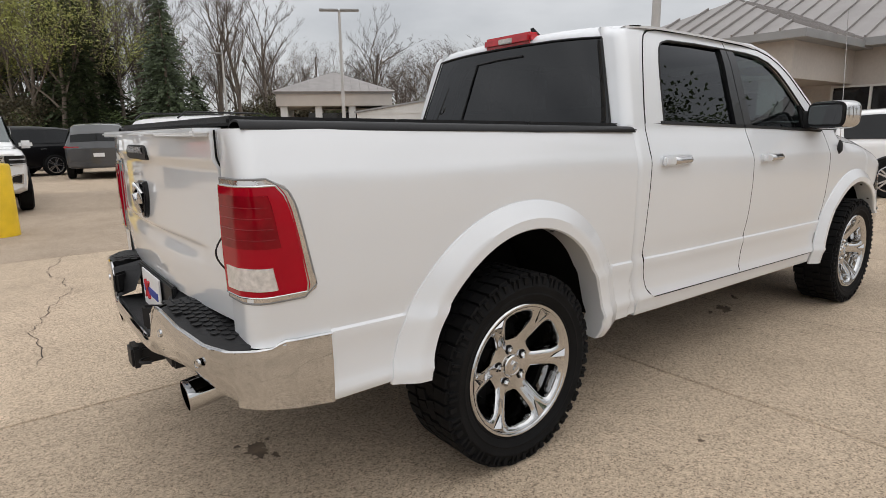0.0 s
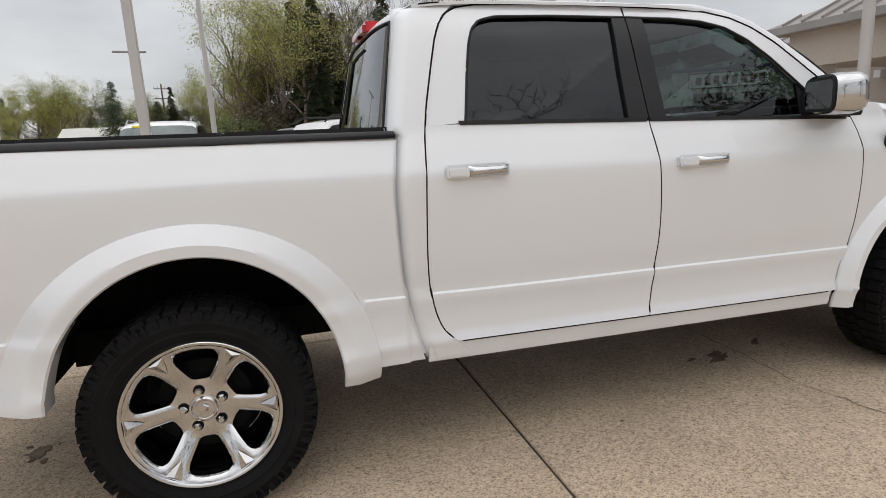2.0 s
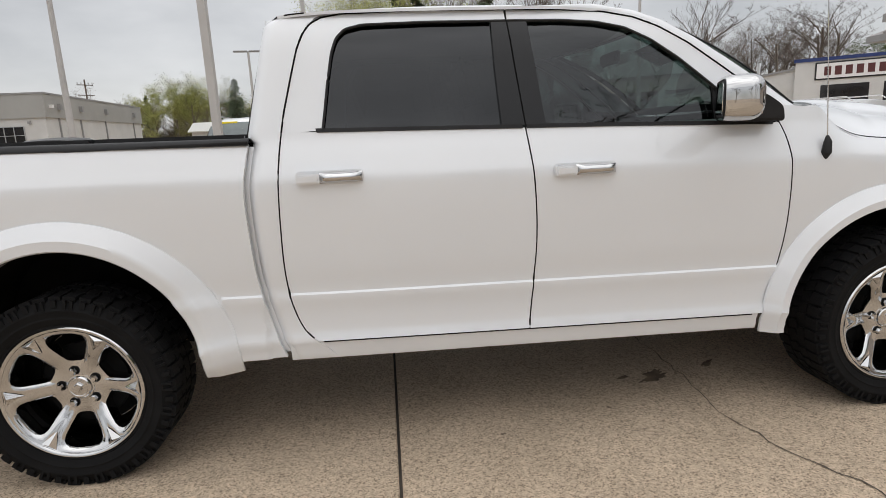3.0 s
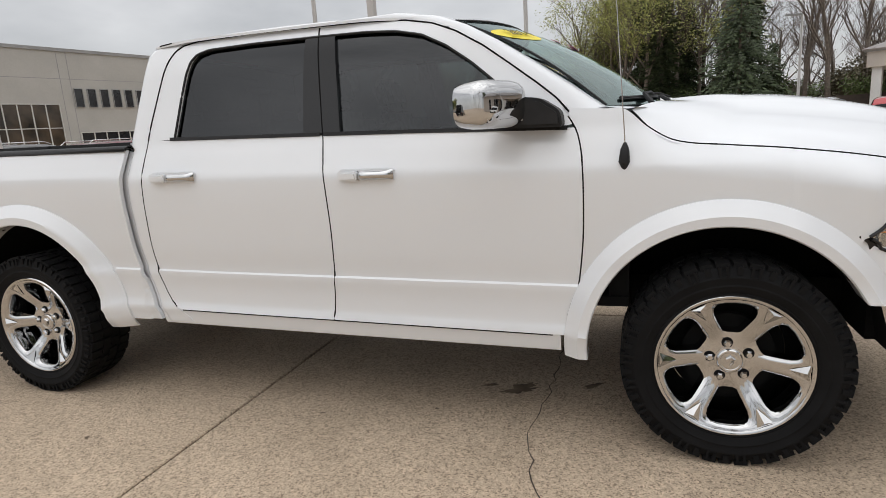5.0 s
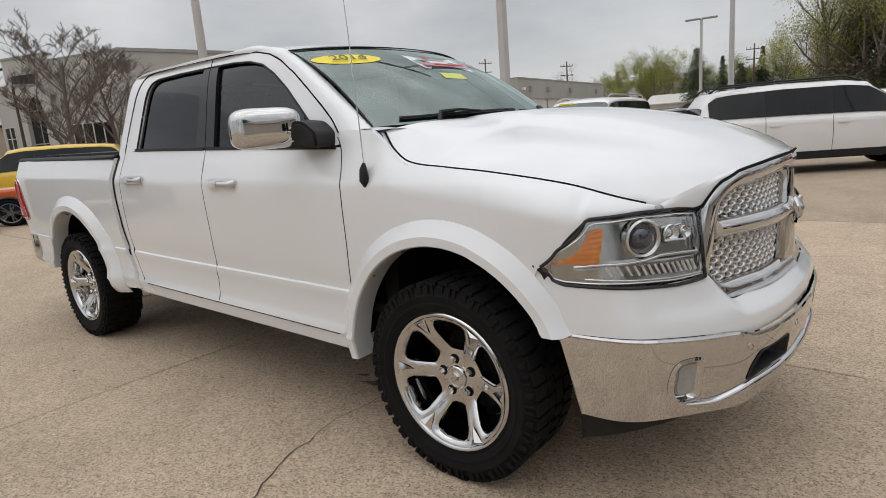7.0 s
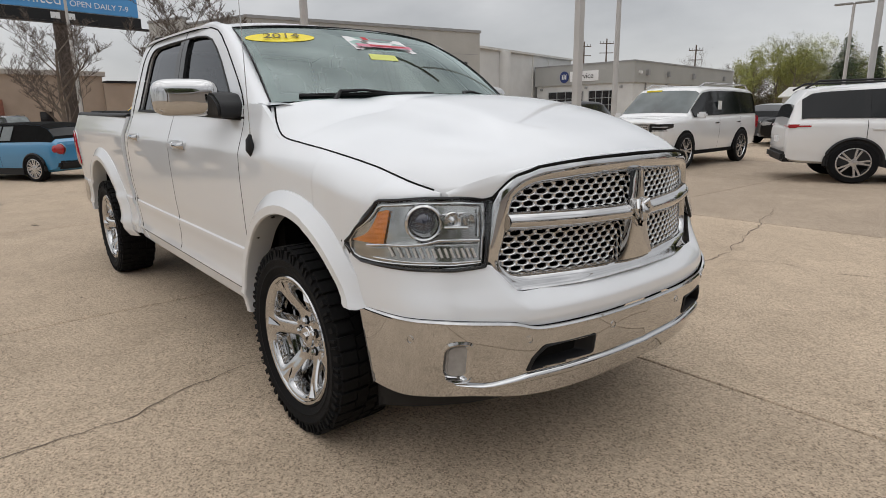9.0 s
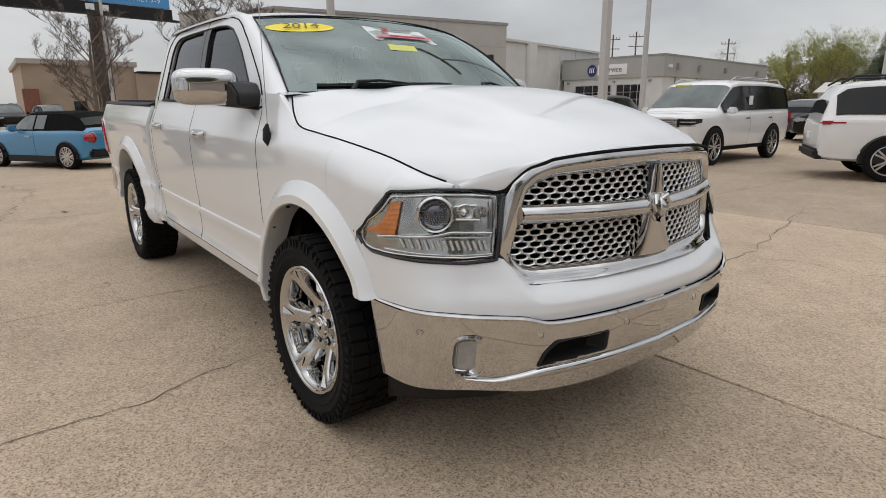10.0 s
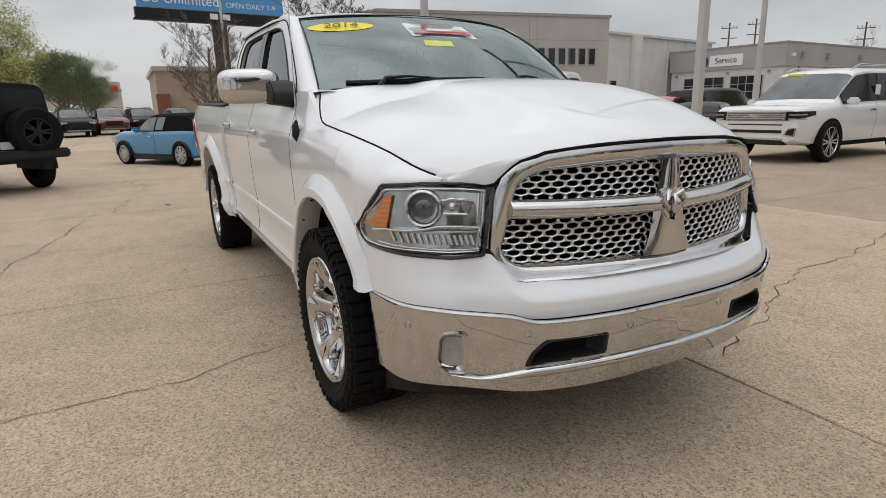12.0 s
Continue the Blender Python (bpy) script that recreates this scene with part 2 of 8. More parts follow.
def lerp(t, pts):
    """Piecewise linear through (t, value) pairs."""
    if t <= pts[0][0]:
        return pts[0][1]
    for (a, va), (b, vb) in zip(pts, pts[1:]):
        if t <= b:
            return va + (vb - va) * (t - a) / (b - a)
    return pts[-1][1]


def curve(t, pts):
    """Smooth (Catmull-Rom) through (t, value) pairs."""
    if t <= pts[0][0]:
        return pts[0][1]
    if t >= pts[-1][0]:
        return pts[-1][1]
    k = next(i for i in range(len(pts) - 1) if t <= pts[i + 1][0])
    (x1, y1), (x2, y2) = pts[k], pts[k + 1]
    x0, y0 = pts[max(k - 1, 0)]
    x3, y3 = pts[min(k + 2, len(pts) - 1)]
    h = x2 - x1
    m1 = (y2 - y0) / (x2 - x0) if x2 != x0 else 0
    m2 = (y3 - y1) / (x3 - x1) if x3 != x1 else 0
    u = (t - x1) / h
    return (2 * u**3 - 3 * u**2 + 1) * y1 + (u**3 - 2 * u**2 + u) * h * m1 + (3 * u**2 - 2 * u**3) * y2 + (u**3 - u**2) * h * m2


def along(pts, n):
    """n + 1 points spread evenly along a polyline of 2D or 3D points."""
    pts = [Vector(p) for p in pts]
    d = [0]
    for a, b in zip(pts, pts[1:]):
        d.append(d[-1] + (b - a).length)
    out = []
    for i in range(n + 1):
        t = d[-1] * i / n
        k = min(max(j for j in range(len(d)) if d[j] <= t + 1e-9), len(pts) - 2)
        out.append(pts[k].lerp(pts[k + 1], (t - d[k]) / max(d[k + 1] - d[k], 1e-9)))
    return out


def rounded(pts, r=0.02, n=4, closed=True):
    """Rounds the corners of a 2D polygon."""
    pts = [Vector(p) for p in pts]
    out = []
    for i, p in enumerate(pts):
        if not closed and i in (0, len(pts) - 1):
            out.append(p)
            continue
        a, b = pts[i - 1] - p, pts[(i + 1) % len(pts)] - p
        ra, rb = min(r, a.length * 0.45), min(r, b.length * 0.45)
        s, e = p + a.normalized() * ra, p + b.normalized() * rb
        for k in range(n + 1):
            u = k / n
            out.append(s * (1 - u) ** 2 + p * 2 * u * (1 - u) + e * u * u)
    return out


def writing(name, text, size, material, parent, m, label="", bold=0.0):
    """Flat lettering in the built-in font, as a mesh."""
    cu = bpy.data.curves.new(name, "FONT")
    cu.body, cu.size, cu.align_x, cu.align_y, cu.extrude = text, size, "CENTER", "CENTER", size * 0.01
    cu.offset = size * bold
    tmp = bpy.data.objects.new(name, cu)
    scene.collection.objects.link(tmp)
    me = bpy.data.meshes.new_from_object(tmp.evaluated_get(bpy.context.evaluated_depsgraph_get()))
    bpy.data.objects.remove(tmp)
    bpy.data.curves.remove(cu)
    me.materials.clear()
    me.materials.append(material)
    ob = new(name, me)
    ob.parent = parent
    ob.matrix_local = m
    if label:
        ob["label"] = label
    return ob


# ---- the pickup: x towards its front, rear axle at x = 0, front axle at x = 3.57 ----
truck = thing("pickup_truck", "white crew-cab pickup truck with chrome bumpers and grille, parked on concrete", "pickup truck")
RAXLE, FAXLE, HUB = 0.0, 3.57, 0.402
SIDES = (-1, 1)

SIDE = [(0.40, 0.86), (0.43, 0.885), (0.465, 0.9), (0.50, 0.903), (0.515, 0.912), (0.53, 0.914), (0.56, 0.904), (0.61, 0.902), (0.66, 0.904), (0.71, 0.9115), (0.728, 0.9125), (0.7335, 0.9065), (0.739, 0.9045), (0.77, 0.907),
        (0.85, 0.917), (0.98, 0.925), (1.08, 0.929), (1.17, 0.9285), (1.205, 0.926), (1.225, 0.920), (1.25, 0.9105), (1.30, 0.892), (1.34, 0.876), (1.37, 0.866), (1.40, 0.86)]


def tilt(x):
    return curve(x, [(-1.2, 0.034), (-0.5, 0.019), (0.5, 0.006), (1.1, -0.012), (2.0, -0.027), (3.0, -0.043), (4.4, -0.062)])


def half(x, z):
    """Half width of the body at (x, z)."""
    zz = z - tilt(x)
    y = curve(zz, SIDE)
    if zz > 1.385:
        y = 0.863 - (zz - 1.385) * 0.27 - max(0, zz - 1.70) ** 2 * 0.9
    if x < 0.78:
        y += 0.012 + 0.035 * min(1, (0.78 - x) / 1.6)
    if x > 3.75:
        y += 0.004
    return y


def gap_x(z):
    return curve(z, [(0.42, 0.865), (0.45, 0.85), (0.58, 0.81), (0.78, 0.77), (1.0, 0.757), (1.17, 0.757), (1.36, 0.785)])


def rear_seam(z):
    return curve(z, [(0.45, 1.05), (0.515, 0.98), (0.56, 0.933), (0.66, 0.894), (0.80, 0.874), (1.02, 0.876), (1.24, 0.889), (1.42, 0.913), (1.58, 0.953), (1.70, 0.985), (1.80, 1.03)])


def mid_seam(z):
    return curve(z, [(0.50, 1.88), (0.7, 1.902), (0.9, 1.917), (1.11, 1.913), (1.31, 1.897), (1.51, 1.876), (1.71, 1.857), (1.83, 1.848)])


def front_seam(z):
    return curve(z, [(0.43, 2.92), (0.49, 2.957), (0.64, 2.999), (0.86, 3.028), (1.05, 3.034), (1.20, 3.029), (1.29, 3.012), (1.34, 2.988), (1.40, 2.945)])


def door_low(x):
    return 0.517 - 0.0205 * (x - 1.0)


def belt(x):
    return 1.378 - 0.030 * (x - 1.07)


def bed_top(x):
    return 1.355 - 0.018 * x


def arch(x, xc, zc, r, low):
    d = abs(x - xc)
    return max(low, zc + math.sqrt(r * r - d * d)) if d < r else low


def side_panel(name, xl, xr, zb, zt, nx, nz, side, yf=half, material=PAINT, inset=0.022, label=""):
    low = 12

    def height(x, j, plain):
        b, t, c = zb(x), zt(x), 0.7335 + tilt(x)
        if plain:
            return b + (t - b) * j / nz
        if j <= low:
            return b + (c - 0.018 - b) * j / low
        if j <= low + 4:
            return c + (-0.0045, 0.0035, 0.009, 0.018)[j - low - 1]
        return c + 0.018 + (t - c - 0.018) * (j - low - 4) / (nz - low - 4)

    def at(u, v):
        x = xl(0.9) + (xr(0.9) - xl(0.9)) * u
        plain = zb(x) > 0.68 + tilt(x)
        if plain is False and zb(x) > 0.6:
            plain = True
        for _ in range(3):
            z = height(x, round(v * nz), plain)
            x = xl(z) + (xr(z) - xl(z)) * u
        return Vector((x, side * yf(x, z), z))
    bm = grid(at, nx, nz)
    flange(bm, (0, -side * inset, 0))
    return part(name, bm, material, truck, label, smooth=40)


def rear_glass(u, v, off=0.0):
    k = 2 * u - 1
    w = 0.775 - 0.135 * v
    return Vector((0.742 + 0.085 * v + 0.02 * abs(k) ** 3 + off, w * k, 1.372 + 0.44 * v - 0.02 * v * abs(k) ** 3))


def fender_top(x):
    return curve(x, [(2.9, 1.40), (3.12, 1.385), (3.20, 1.375), (3.27, 1.305), (3.37, 1.248), (3.56, 1.222), (3.74, 1.202), (4.03, 1.155), (4.2, 1.105), (4.31, 1.073)])


def hood_edge(x):
    return curve(x, [(3.16, 0.79), (3.20, 0.80), (3.27, 0.828), (3.37, 0.85), (3.56, 0.856), (3.74, 0.852), (4.03, 0.825), (4.2, 0.785), (4.31, 0.735)])


def lamp_line(x):
    """Upper outer edge of the headlamp opening."""
    return lerp(x, [(3.968, 0.882), (3.995, 0.893), (4.07, 0.985), (4.127, 1.045), (4.25, 1.056), (4.31, 1.062)])


def fender_low(x):
    a = arch(x, 3.54, 0.42, 0.56, 0.44 if x < 3.5 else 0.66)
    if x < 3.93:
        return a
    return min(lerp(x, [(3.93, a), (3.968, 0.882)]) if x < 3.968 else lamp_line(x), fender_top(x) - 0.012)


def fender_y(x, z):
    y = half(x, z) - lerp(x, [(3.85, 0), (3.965, -0.004), (4.0, 0), (4.07, 0.014), (4.127, 0.038), (4.2, 0.083), (4.253, 0.130), (4.30, 0.185)])
    if x > 3.2:
        ft = fender_top(x)
        span = 0.12 if x < 3.97 else max(0.012, min(0.12, ft - lamp_line(x)))
        end = half(x, ft) - (half(x, z) - y) - hood_edge(x) - 0.004
        y -= end * max(0.0, (z - (ft - span)) / span) ** 2 * min(1, (x - 3.2) / 0.1)
    return y


G = 0.003
for s in SIDES:
    # bed side, doors, fender
    side_panel("bed_side", lambda z: -0.832, lambda z: gap_x(z) - 0.005, lambda x: arch(x, 0.02, 0.45, 0.585, 0.525 if x < 0.3 else 0.455), bed_top, 120, 64, s)
    side_panel("bed_side_rear", lambda z: -0.988, lambda z: -0.832, lambda x: 0.748, bed_top, 10, 50, s)
    side_panel("rear_door", lambda z: rear_seam(z) + G, lambda z: mid_seam(z) - G, door_low, lambda x: belt(x) - 0.004, 26, 60, s)
    side_panel("front_door", lambda z: mid_seam(z) + G, lambda z: front_seam(z) - G, door_low, lambda x: belt(x) - 0.004, 30, 60, s)
    side_panel("rocker_panel", lambda z: gap_x(0.45) + 0.01, lambda z: 2.93, lambda x: 0.434 - 0.016 * (x - 0.9), lambda x: door_low(x) - 0.005, 20, 8, s, yf=lambda x, z: half(x, z) - 0.004)

    side_panel("front_fender", lambda z: front_seam(z) + G, lambda z: 4.295, fender_low, lambda x: fender_top(x) - 0.005, 120, 50, s, yf=fender_y)

    # wheel-arch flares
    for xc, zc, ro, ri, a0, a1, yo in ((0.02, 0.45, 0.642, 0.530, 174, -5, (1.0, 0.93)), (3.54, 0.42, 0.612, 0.513, 184, 24, (0.975, 0.975))):
        lo_l, lo_r = (0.49, 0.405) if xc < 1 else (0.385, 0.655)

        def flare(u, v):
            a = radians(a0 + (a1 - a0) * u)
            k = v * 6
            prof = [(0.0, -0.006), (0.012, 0.005), (0.30, 0.025), (0.60, 0.045), (0.95, 0.045), (1.0, 0.037), (0.97, -0.07)]
            i = min(int(k), 5)
            f = k - i
            p = [prof[i][j] + (prof[i + 1][j] - prof[i][j]) * f for j in range(2)]
            r = ro + (ri - ro) * p[0]
            x, z = xc + r * math.cos(a) * (yo[0] + (yo[1] - yo[0]) * p[0]), zc + r * math.sin(a)
            z = max(z, lo_l if x < xc else lo_r)
            xb = xc + ro * math.cos(a) * yo[0]
            base = half(min(max(xb, -0.98), 4.0), min(max(z, 0.41), 1.25))
            base = max(base, 0.912) if z > 0.52 else base + 0.006 * (z - 0.40) / 0.12
            return Vector((x, s * (base + p[1]), z))
        part("wheel_arch_flare", grid(flare, 72, 18), PAINT, truck, smooth=30)

        def liner(u, v):
            a = radians(176 - 172 * u)
            r = ri + 0.035
            return Vector((xc + r * math.cos(a), s * (0.90 - 0.52 * v), zc + r * math.sin(a)))
        bm = grid(liner, 32, 3)
        bm.verts.ensure_lookup_table()
        rim_v = [v for v in bm.verts if abs(abs(v.co.y) - 0.38) < 1e-4]
        rim_v.sort(key=lambda v: math.atan2(v.co.z - zc, v.co.x - xc) % (2 * math.pi) if v.co.z > zc - 0.3 else 0)
        cen = bm.verts.new((xc, s * 0.38, zc))
        part("wheel_well_liner", bm, DARK, truck, smooth=30)
        part("wheel_well_back", boxes((xc - 0.58, xc + 0.58, min(s * 0.37, s * 0.35), max(s * 0.37, s * 0.35), 0.45, 1.0)), DARK, truck)
        for a in (45, 70, 110, 135, 160):
            bm = bmesh.new()
            c = Vector((xc + (ri + 0.022) * math.cos(radians(a)), s * 0.925, zc + (ri + 0.022) * math.sin(radians(a))))
            n = Vector((-math.cos(radians(a)), 0, -math.sin(radians(a))))
            tube(bm, [c, c + n * 0.028], 0.009, 8)
            part("flare_bolt", bm, BLACK, truck)

    part("gap_filler", grid(lambda u, v: Vector((gap_x(0.47 + 0.86 * v) - 0.03 + 0.075 * u, s * (half(0.7, 0.47 + 0.86 * v) - 0.040), 0.47 + 0.86 * v)), 3, 20), PAINT, truck)

    # cab corner behind the rear door, with its upper pillar
    def corner(u, v):
        z = 0.445 + (1.842 - 0.445) * v
        xb = gap_x(min(z, 1.36)) + 0.003 if z < 1.345 else rear_glass(1.0, (z - 1.372) / 0.44).x + 0.004 + 0.05 * max(0.0, (z - 1.80) / 0.042) ** 2
        xs = rear_seam(z) - G if z < 1.80 else 1.03 + (z - 1.80) * 1.2
        w = half(0.9, z)
        u *= 1.3
        if u > 1.0:
            t = (u - 1.0) / 0.3
            g = rear_glass(0 if s < 0 else 1, min(1, max(0, (z - 1.372) / 0.44)))
            yy = abs(g.y) if z > 1.372 else 0.72
            return Vector((xb + ((g.x if z > 1.372 else xb) - xb) * t, s * (w - 0.055 + (yy - 0.01 - (w - 0.055)) * t), z))
        if u < 0.5:
            t = u / 0.5
            return Vector((xs + (xb + 0.055 - xs) * t, s * w, z))
        a = (u - 0.5) / 0.5 * math.pi / 2
        return Vector((xb + 0.055 - 0.055 * math.sin(a), s * (w - 0.055 + 0.055 * math.cos(a)), z))
    part("cab_corner", flange(grid(corner, 26, 70), (0.02, -s * 0.03, 0)), PAINT, truck, smooth=40)

    # window surrounds: painted frame, black pillar strips, glass
    def at_side(x, z, out=0.0):
        return Vector((x, s * (half(max(x, 0.9), z) + out), z))

    def strip(name, outer, inner, n, material, out=0.0, inset=0.02, steps=3):
        a, b = along(outer, n), along(inner, n)
        bm = grid(lambda u, v: at_side(*(a[round(u * n)].lerp(b[round(u * n)], v)), out), n, steps)
        flange(bm, (0, -s * inset, 0))
        return part(name, bm, material, truck, smooth=40)
    top_r = [(0.906, 1.374), (0.920, 1.45), (0.958, 1.6), (0.985, 1.70), (1.008, 1.757), (1.042, 1.803), (1.09, 1.828), (1.17, 1.840), (1.5, 1.845), (1.849, 1.836)]
    win_r = [(1.068, 1.38), (1.08, 1.45), (1.101, 1.58), (1.123, 1.69), (1.145, 1.748), (1.18, 1.782), (1.25, 1.798), (1.5, 1.801), (1.849, 1.795)]
    strip("rear_window_frame", top_r, win_r, 48, PAINT, inset=0.03)
    top_f = [(1.855, 1.836), (2.09, 1.828), (2.27, 1.814), (2.40, 1.786), (2.505, 1.742), (2.63, 1.666), (2.745, 1.58), (2.855, 1.495), (2.93, 1.432), (2.978, 1.375), (2.99, 1.33)]
    win_f = [(1.855, 1.795), (2.09, 1.789), (2.235, 1.776), (2.355, 1.748), (2.465, 1.692), (2.58, 1.610), (2.69, 1.515), (2.80, 1.418), (2.885, 1.352), (2.925, 1.318)]
    strip("front_window_frame", top_f, win_f, 48, PAINT, inset=0.03)
    strip("rear_pillar_strip", [(1.785, 1.797), (1.785, 1.6), (1.795, 1.36)], [(1.848, 1.797), (1.865, 1.6), (1.890, 1.36)], 10, BLACK_GLOSS, out=0.0015)
    strip("front_pillar_strip", [(1.855, 1.796), (1.872, 1.6), (1.896, 1.36)], [(1.935, 1.793), (1.955, 1.6), (1.980, 1.355)], 10, BLACK_GLOSS, out=0.0015)
    strip("belt_moulding", [(1.04, 1.389), (1.4, 1.378), (1.88, 1.364)], [(1.045, 1.372), (1.4, 1.362), (1.88, 1.347)], 16, BLACK, out=0.004)
    strip("belt_moulding", [(1.898, 1.364), (2.3, 1.351), (2.972, 1.326)], [(1.898, 1.347), (2.3, 1.335), (2.972, 1.309)], 16, BLACK, out=0.004)

    def pane(name, left, right, material, n=14, depth=0.016):
        a, b = along(left, n), along(right, n)
        return part(name, grid(lambda u, v: at_side(*(a[round(u * n)].lerp(b[round(u * n)], v)), -depth), n, 10), material, truck, smooth=60)
    pane("rear_door_glass", [(1.05, 1.365), (1.08, 1.6), (1.10, 1.72), (1.14, 1.775), (1.2, 1.802)], [(1.80, 1.35), (1.79, 1.6), (1.785, 1.72), (1.782, 1.775), (1.78, 1.80)], TINT_DARK)
    n = 16
    fa = along([(1.965, 1.345), (1.945, 1.6), (1.925, 1.80)], n)
    fb = [(x, z) for z, x in [(fa[i].y, curve(fa[i].y, [(1.32, 2.935), (1.37, 2.88), (1.43, 2.81), (1.51, 2.715), (1.60, 2.615), (1.66, 2.53), (1.71, 2.45), (1.755, 2.36), (1.785, 2.22), (1.80, 2.02)])) for i in range(n + 1)]]
    part("front_door_glass", grid(lambda u, v: at_side(*(fa[round(u * n)].lerp(Vector(fb[round(u * n)]), v)), -0.016), n, 12), TINT_MID, truck, smooth=60)
    strip("mirror_sail", [(2.72, 1.485), (2.81, 1.408), (2.88, 1.352), (2.925, 1.318)], [(2.72, 1.345), (2.77, 1.338), (2.84, 1.332), (2.92, 1.316)], 8, BLACK, out=-0.008)

    # A pillar between the door frame and the windshield
    def a_pillar(u, v):
        lo = [(1.85, 1.842), (2.1, 1.836), (2.3, 1.816), (2.47, 1.766), (2.62, 1.680), (2.76, 1.576), (2.90, 1.466), (2.99, 1.375), (3.05, 1.33)]
        hi = [(1.9, 0.672, 1.853), (2.28, 0.690, 1.850), (2.47, 0.686, 1.806), (2.58, 0.694, 1.75), (2.70, 0.712, 1.68), (2.83, 0.735, 1.595), (2.98, 0.763, 1.49), (3.10, 0.785, 1.40), (3.16, 0.795, 1.36)]
        k = u * 8
        i = min(int(k), 7)
        f = k - i
        x, z = (lo[i][j] + (lo[i + 1][j] - lo[i][j]) * f for j in range(2))
        p = Vector((x, s * half(x, z), z))
        q = Vector([hi[i][j] + (hi[i + 1][j] - hi[i][j]) * f for j in range(3)])
        q.y *= s
        m = p.lerp(q, v)
        bulge = math.sin(v * math.pi) * (0.008 + 0.014 * min(1, u * 3))
        return m + Vector((0.2, s * 0.6, 0.7)) * bulge
    part("windshield_pillar", grid(a_pillar, 40, 6), PAINT, truck, smooth=40)

    # roof rail above the doors, window seals, dark tubes for the shaded door-top gap
    def rail(u, v):
        x = 1.04 + 0.89 * u
        p = Vector((x, s * (half(x, 1.838) + 0.001), 1.838))
        q = Vector((x, s * 0.672, 1.862 + 0.008 * math.sin(u * math.pi)))
        return p.lerp(q, v) + Vector((0, s * 0.5, 0.8)) * 0.008 * math.sin(v * math.pi)
    part("roof_rail", grid(rail, 24, 5), PAINT, truck, smooth=50)
    for name, line, r in (("door_seal", top_r, 0.0038), ("door_seal", top_f[:-1], 0.0038), ("window_seal", win_r, 0.0055), ("window_seal", win_f, 0.0055)):
        bm = bmesh.new()
        tube(bm, [at_side(p.x, p.y + (0.003 if name == "door_seal" else -0.004), 0.0005) for p in along(line, 60)], r, 6)
        part(name, bm, DARK if name == "door_seal" else BLACK, truck)

    # fender shoulder under the windshield corner
    def cowl_side(u, v):
        p = [(2.93, 1.415), (2.97, 1.385), (3.04, 1.387), (3.12, 1.385), (3.20, 1.374)]
        k = u * 4
        i = min(int(k), 3)
        x, z = (p[i][j] + (p[i + 1][j] - p[i][j]) * (k - i) for j in range(2))
        yo = half(x, z) - 0.02
        return Vector((x + 0.10 * v, s * (yo + (0.70 - yo) * v), z + 0.008 * math.sin(v * math.pi) - 0.01 * v))
    part("cowl_corner", grid(cowl_side, 12, 5), PAINT, truck, smooth=40)

    part("cowl_filler", grid(lambda u, v: Vector((3.08 + 0.30 * u, s * (0.52 + (hood_edge(max(3.16, 3.08 + 0.30 * u)) - 0.50) * v), fender_top(3.08 + 0.30 * u) - 0.012 - 0.004 * (1 - v))), 12, 8), PAINT, truck, smooth=50)

    # door handles: painted cup with a chrome lever
    for x0, z0 in ((0.958, 1.197), (1.994, 1.171)):
        y0 = half(x0 + 0.12, z0)
        bm = bmesh.new()
        slab(bm, [(p.x, s * (y0 - 0.002), p.y) for p in rounded([(x0 - 0.004, z0 - 0.029), (x0 + 0.262, z0 - 0.032), (x0 + 0.262, z0 + 0.026), (x0 - 0.004, z0 + 0.029)], 0.02)], (0, s * 0.010, 0), 0.004)
        base = part("handle_surround", bm, PAINT, truck, smooth=40)
        bm = bmesh.new()
        slab(bm, [(p.x, s * (y0 + 0.008), p.y) for p in rounded([(x0, z0 - 0.022), (x0 + 0.09, z0 - 0.022), (x0 + 0.09, z0 + 0.018), (x0, z0 + 0.02)], 0.012)], (0, s * 0.026, 0), 0.008)
        part("handle_cover", bm, PAINT, base, smooth=40)
        bm = grid(lambda u, v: Vector((x0 + 0.088 + 0.168 * u, s * (y0 + 0.012 + 0.028 * (1 - (2 * u - 1) ** 6) * math.sqrt(max(0, math.sin(v * math.pi)))), z0 - 0.001 + (0.5 - v) * 0.042)), 12, 10)
        part("door_handle", bm, CHROME, base, "chrome door handle", smooth=40)

    # mirror: chrome shell set at an angle, dark arm and glass
    MM = Matrix.Translation((2.705, s * 1.03, 1.42)) @ Matrix.Rotation(s * radians(-65), 4, "Z")
    bm = bmesh.new()
    rings = [(-0.055, 0.146, 0.083), (-0.03, 0.150, 0.087), (0.0, 0.151, 0.088), (0.03, 0.151, 0.088)]
    for k in range(1, 9):
        q = radians(k * 11)
        rings.append((0.03 + 0.060 * math.sin(q), 0.151 * math.cos(q) ** 0.42, 0.088 * math.cos(q) ** 0.55))
    loops = []
    for d, hl, hz in rings:
        loops.append([bm.verts.new(MM @ Vector((abs(math.cos(q)) ** 0.5 * math.copysign(hl, math.cos(q)), s * d, abs(math.sin(q)) ** 0.5 * math.copysign(hz, math.sin(q))))) for q in [2 * math.pi * (j + 0.5) / 64 for j in range(64)]])
    for a, b in zip(loops, loops[1:]):
        for j in range(64):
            bm.faces.new((a[j], b[j], b[(j + 1) % 64], a[(j + 1) % 64]))
    bm.faces.new(loops[0])
    bm.faces.new(loops[-1])
    bmesh.ops.recalc_face_normals(bm, faces=bm.faces[:])
    mirror = part("door_mirror", bm, CHROME, truck, "large chrome tow mirror", smooth=40)
    bm = bmesh.new()
